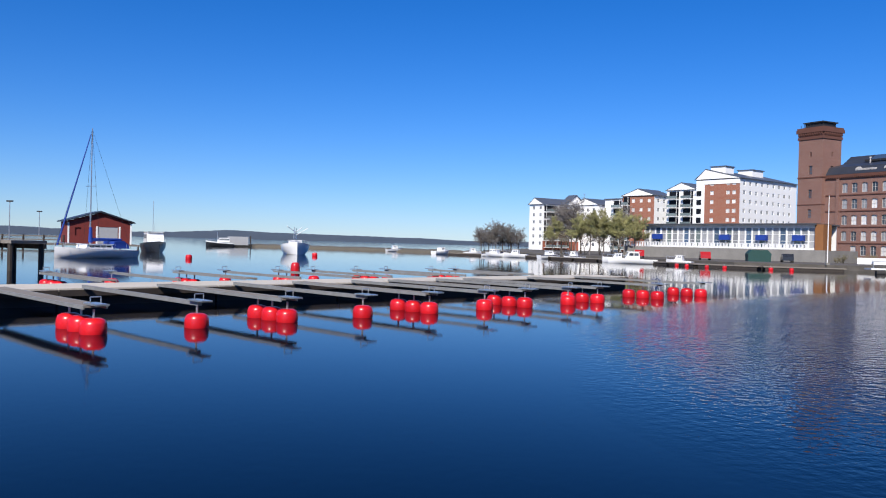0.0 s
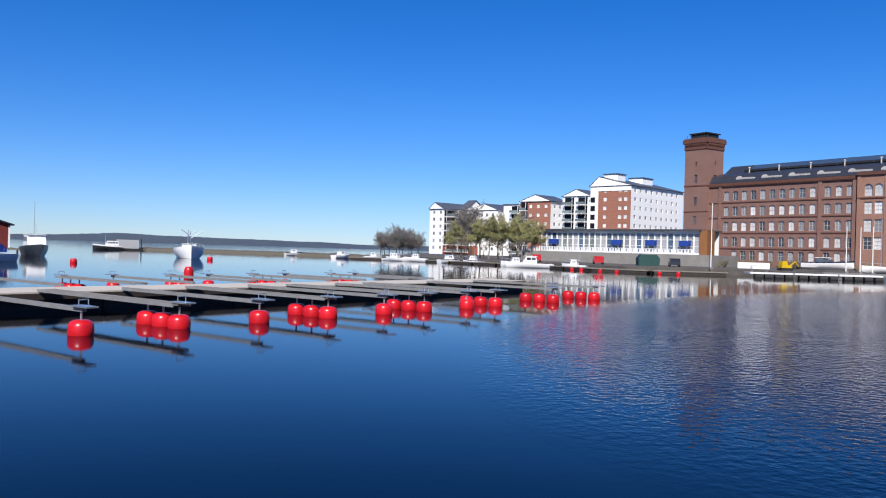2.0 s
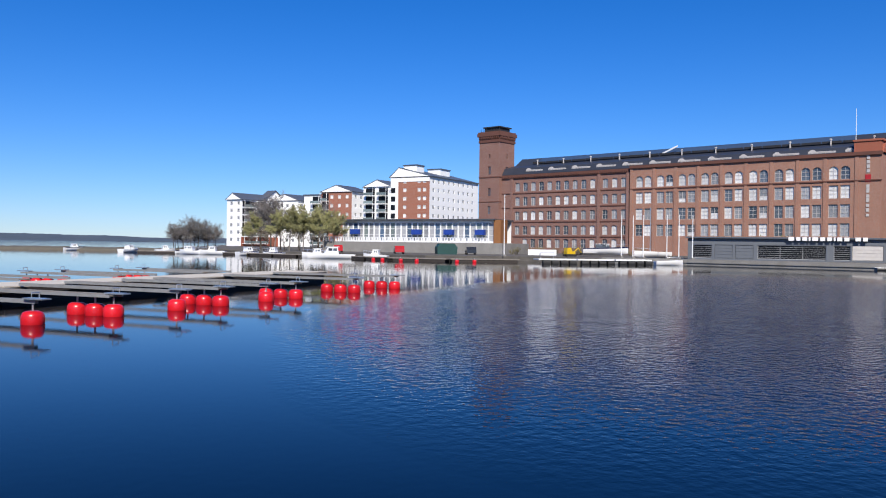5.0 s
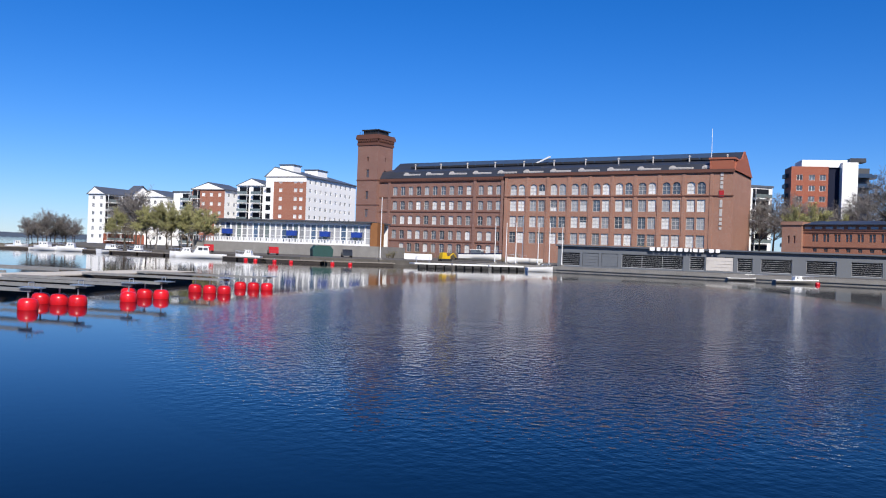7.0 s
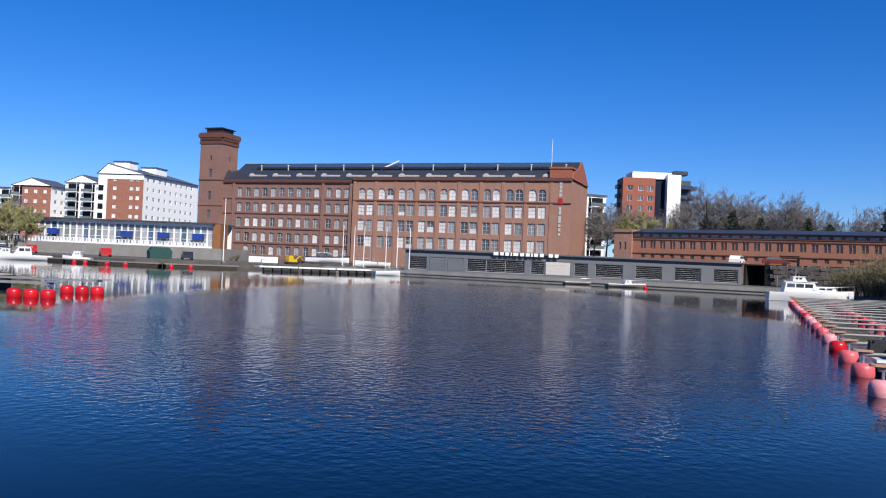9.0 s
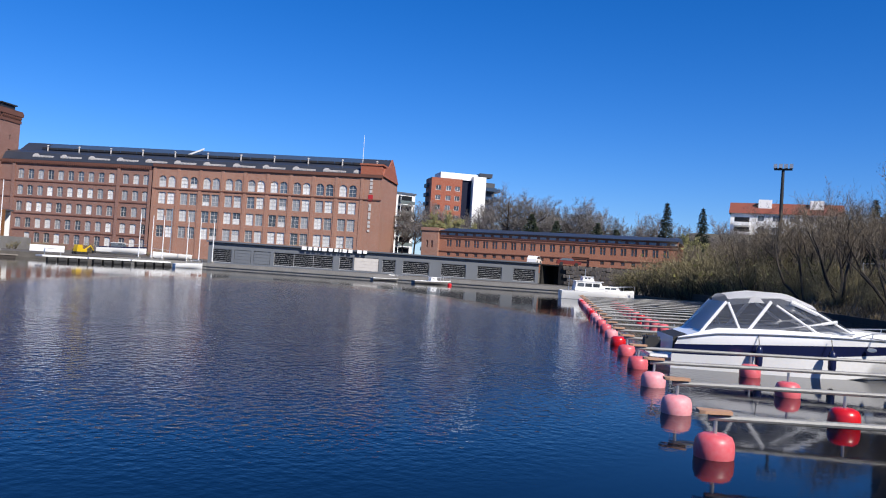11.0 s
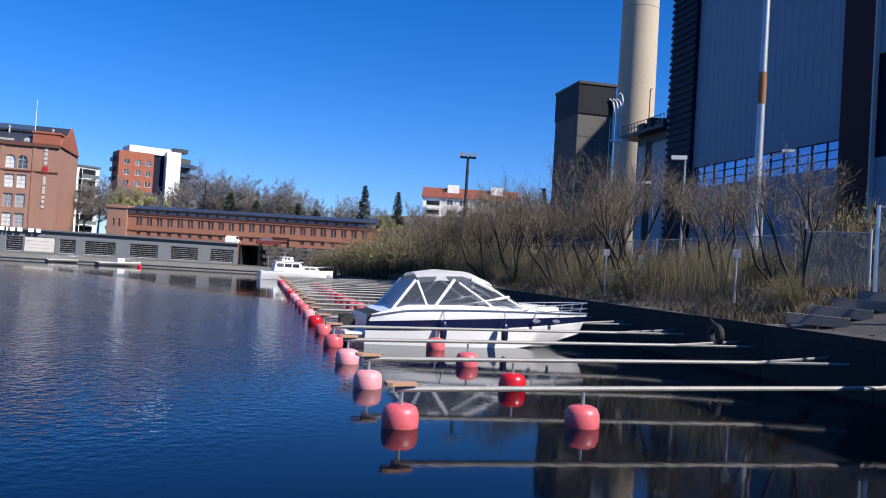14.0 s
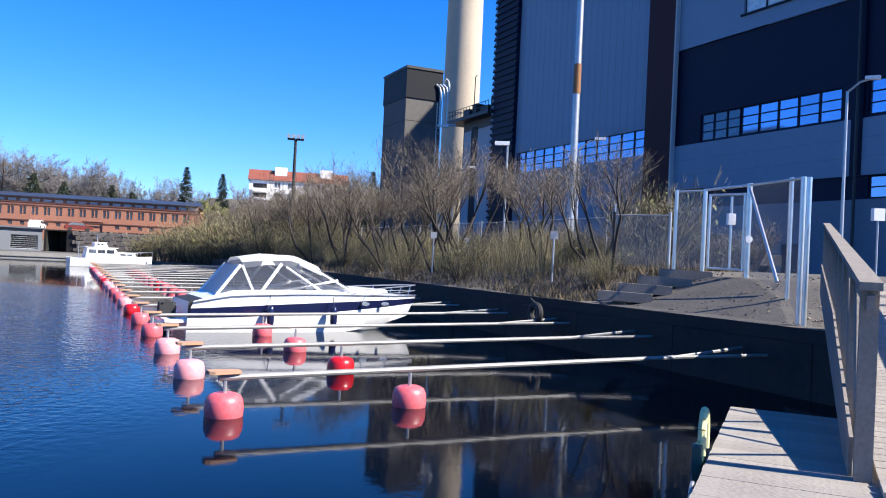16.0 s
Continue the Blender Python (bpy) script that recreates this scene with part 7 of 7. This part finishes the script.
# bank: willows and shrubs
for k in range(30):
    s = 7.5 + k * 2.6 + rt.uniform(-0.8, 0.8)
    n0 = rt.uniform(1.6, 5.2)
    z0 = float(np.interp(n0, [p[0] for p in prof], [p[1] for p in prof]))
    plant_at(rt.choice(bankt), quay(s, n0, z0), rt.uniform(0.85, 1.15) * (1.05 if s > 35 else 1))
for k in range(84):
    s = 6.5 + (k / 84) ** 1.1 * 84 + rt.uniform(-0.6, 0.6)
    n0 = rt.uniform(0.7, 6.3)
    z0 = float(np.interp(n0, [p[0] for p in prof], [p[1] for p in prof]))
    plant_at(rt.choice(shrubs), quay(s, n0, z0 - 0.05), rt.uniform(0.4, 0.8) * (1.5 if s > 34 else 1))
for k in range(10):
    s = 46 + k * 4.2 + rt.uniform(-1, 1)
    n0 = rt.uniform(1.2, 5.5)
    z0 = float(np.interp(n0, [p[0] for p in prof], [p[1] for p in prof]))
    plant_at(rt.choice(bankt), quay(s, n0, z0), rt.uniform(0.95, 1.2))
    plant_at(rt.choice(shrubs), quay(s + 2, n0 * 0.6, z0 - 0.3), rt.uniform(1.4, 1.9))
# round bushes on the point past the quay, hanging over the water
bm = slab(N(), [tuple(quay(62, 1).xy), tuple(quay(97, 1).xy), tuple(at(67.2, 104).xy), tuple(at(70.5, 88).xy), tuple(at(74.5, 76).xy)], -2.0, 0.7)
solid("ground_point", bm, M_GRASS, "low overgrown point beside the quay", "ground", kind="structure")
for k in range(26):
    az = 68.2 + 9.6 * ((k * 0.618) % 1.0)
    dd = float(np.interp(az, [68, 71, 75, 78], [97, 90, 80, 72])) + rt.uniform(-1, 5)
    el = float(np.interp(az, [67.5, 69, 71, 73, 76.3, 79], [0.9, 1.8, 2.6, 3.2, 3.7, 3.8])) - rt.uniform(0.0, 0.5)
    plant_at(rt.choice(shrubs), at(az, dd, 0.6), max(0.9, (1.85 + dd * math.tan(radians(el))) / 2.9))
for k in range(18):
    s = 20 + k * 2.3 + rt.uniform(-0.9, 0.9)
    n0 = rt.uniform(1.5, 5.8)
    z0 = float(np.interp(n0, [p[0] for p in prof], [p[1] for p in prof]))
    plant_at(rt.choice(bankt), quay(s, n0, z0), rt.uniform(1.2, 1.5))
for k in range(44):
    s = 10.5 + k * 1.1 + rt.uniform(-0.6, 0.6)
    plant_at(rt.choice(hedges), quay(s, rt.uniform(7.6, 11.5), 2.5), rt.uniform(0.7, 1.0) * (0.8 if s < 9 else 1.0))
for az, dd, sc in ((103.2, 31, 1.3), (104.2, 30, 1.5), (105.0, 31, 1.35)):
    plant_at(rt.choice(shrubs), at(az, dd, 2.5), sc)
# bushes at the foot of the mill
for k in range(16):
    plant_at(rt.choice(shrubs), at(26.4 + 0.75 * k + rt.uniform(-0.3, 0.3), rt.uniform(156, 164), 0.75), rt.uniform(0.5, 0.95))
# upright osier whips between fence and quay
wv, wf = [], []
for k in range(19000):
    s0 = 8.5 + rt.random() ** 1.25 * 62
    n0 = rt.uniform(1.6, 6.3)
    thin = noise.noise(Vector((s0 * 0.35, n0 * 0.4, 3.0)))
    if thin < -0.12:
        continue
    z0 = float(np.interp(n0, [p[0] for p in prof], [p[1] for p in prof])) - 0.05
    c = quay(s0, n0, z0)
    hgt = rt.uniform(0.6, 1.5) * (1.3 + thin * 1.3)
    lean = Vector((rt.gauss(0, 0.16), rt.gauss(0, 0.16), 1.0))
    mid = c + lean * (hgt * 0.5)
    tip = mid + (lean + Vector((rt.gauss(0, 0.12), rt.gauss(0, 0.12), 0))) * (hgt * 0.5)
    a = rt.uniform(0, math.pi)
    u = Vector((math.cos(a), math.sin(a), 0)) * rt.uniform(0.0035, 0.0065)
    i = len(wv)
    wv += [c - u, c + u, mid + u * 0.7, mid - u * 0.7, tip]
    wf += [(i, i + 1, i + 2, i + 3), (i + 3, i + 2, i + 4)]
me = bpy.data.meshes.new("osier_thicket")
me.from_pydata([tuple(p) for p in wv], [], wf)
me.materials.append(M_TWIG_OL)
tagged(new("osier_thicket", me), "thicket of thin olive willow shoots on the bank", "shoots", kind="stuff")
# bare hedge above the boat hall
for k in range(16):
    plant_at(rt.choice(shrubs), at(40.2 + 0.62 * k + rt.uniform(-0.2, 0.2), rt.uniform(144, 148), 0.75), rt.uniform(1.55, 1.9))
# dry grass on the bank
gv, gf = [], []
for k in range(26000):
    s0, n0 = 6.0 + rt.random() ** 1.4 * 60, rt.uniform(0.1, 6.8)
    z0 = float(np.interp(n0, [p[0] for p in prof], [p[1] for p in prof])) - 0.02
    c = quay(s0, n0, z0)
    hgt = rt.uniform(0.1, 0.4)
    i = len(gv)
    dx, dy = rt.uniform(-0.02, 0.02), rt.uniform(-0.02, 0.02)
    gv += [c + Vector((-dx, -dy, 0)), c + Vector((dx, dy, 0)), c + Vector((rt.uniform(-0.2, 0.2), rt.uniform(-0.2, 0.2), hgt))]
    gf.append((i, i + 1, i + 2))
me = bpy.data.meshes.new("dry_grass")
me.from_pydata([tuple(p) for p in gv], [], gf)
me.materials.append(mat("dry_grass_blades", (0.12, 0.092, 0.052), (0.07, 0.056, 0.034), 0.9, scale=0.5))
tagged(new("dry_grass", me), "dry brown grass and weeds along the quay", "grass", kind="stuff")
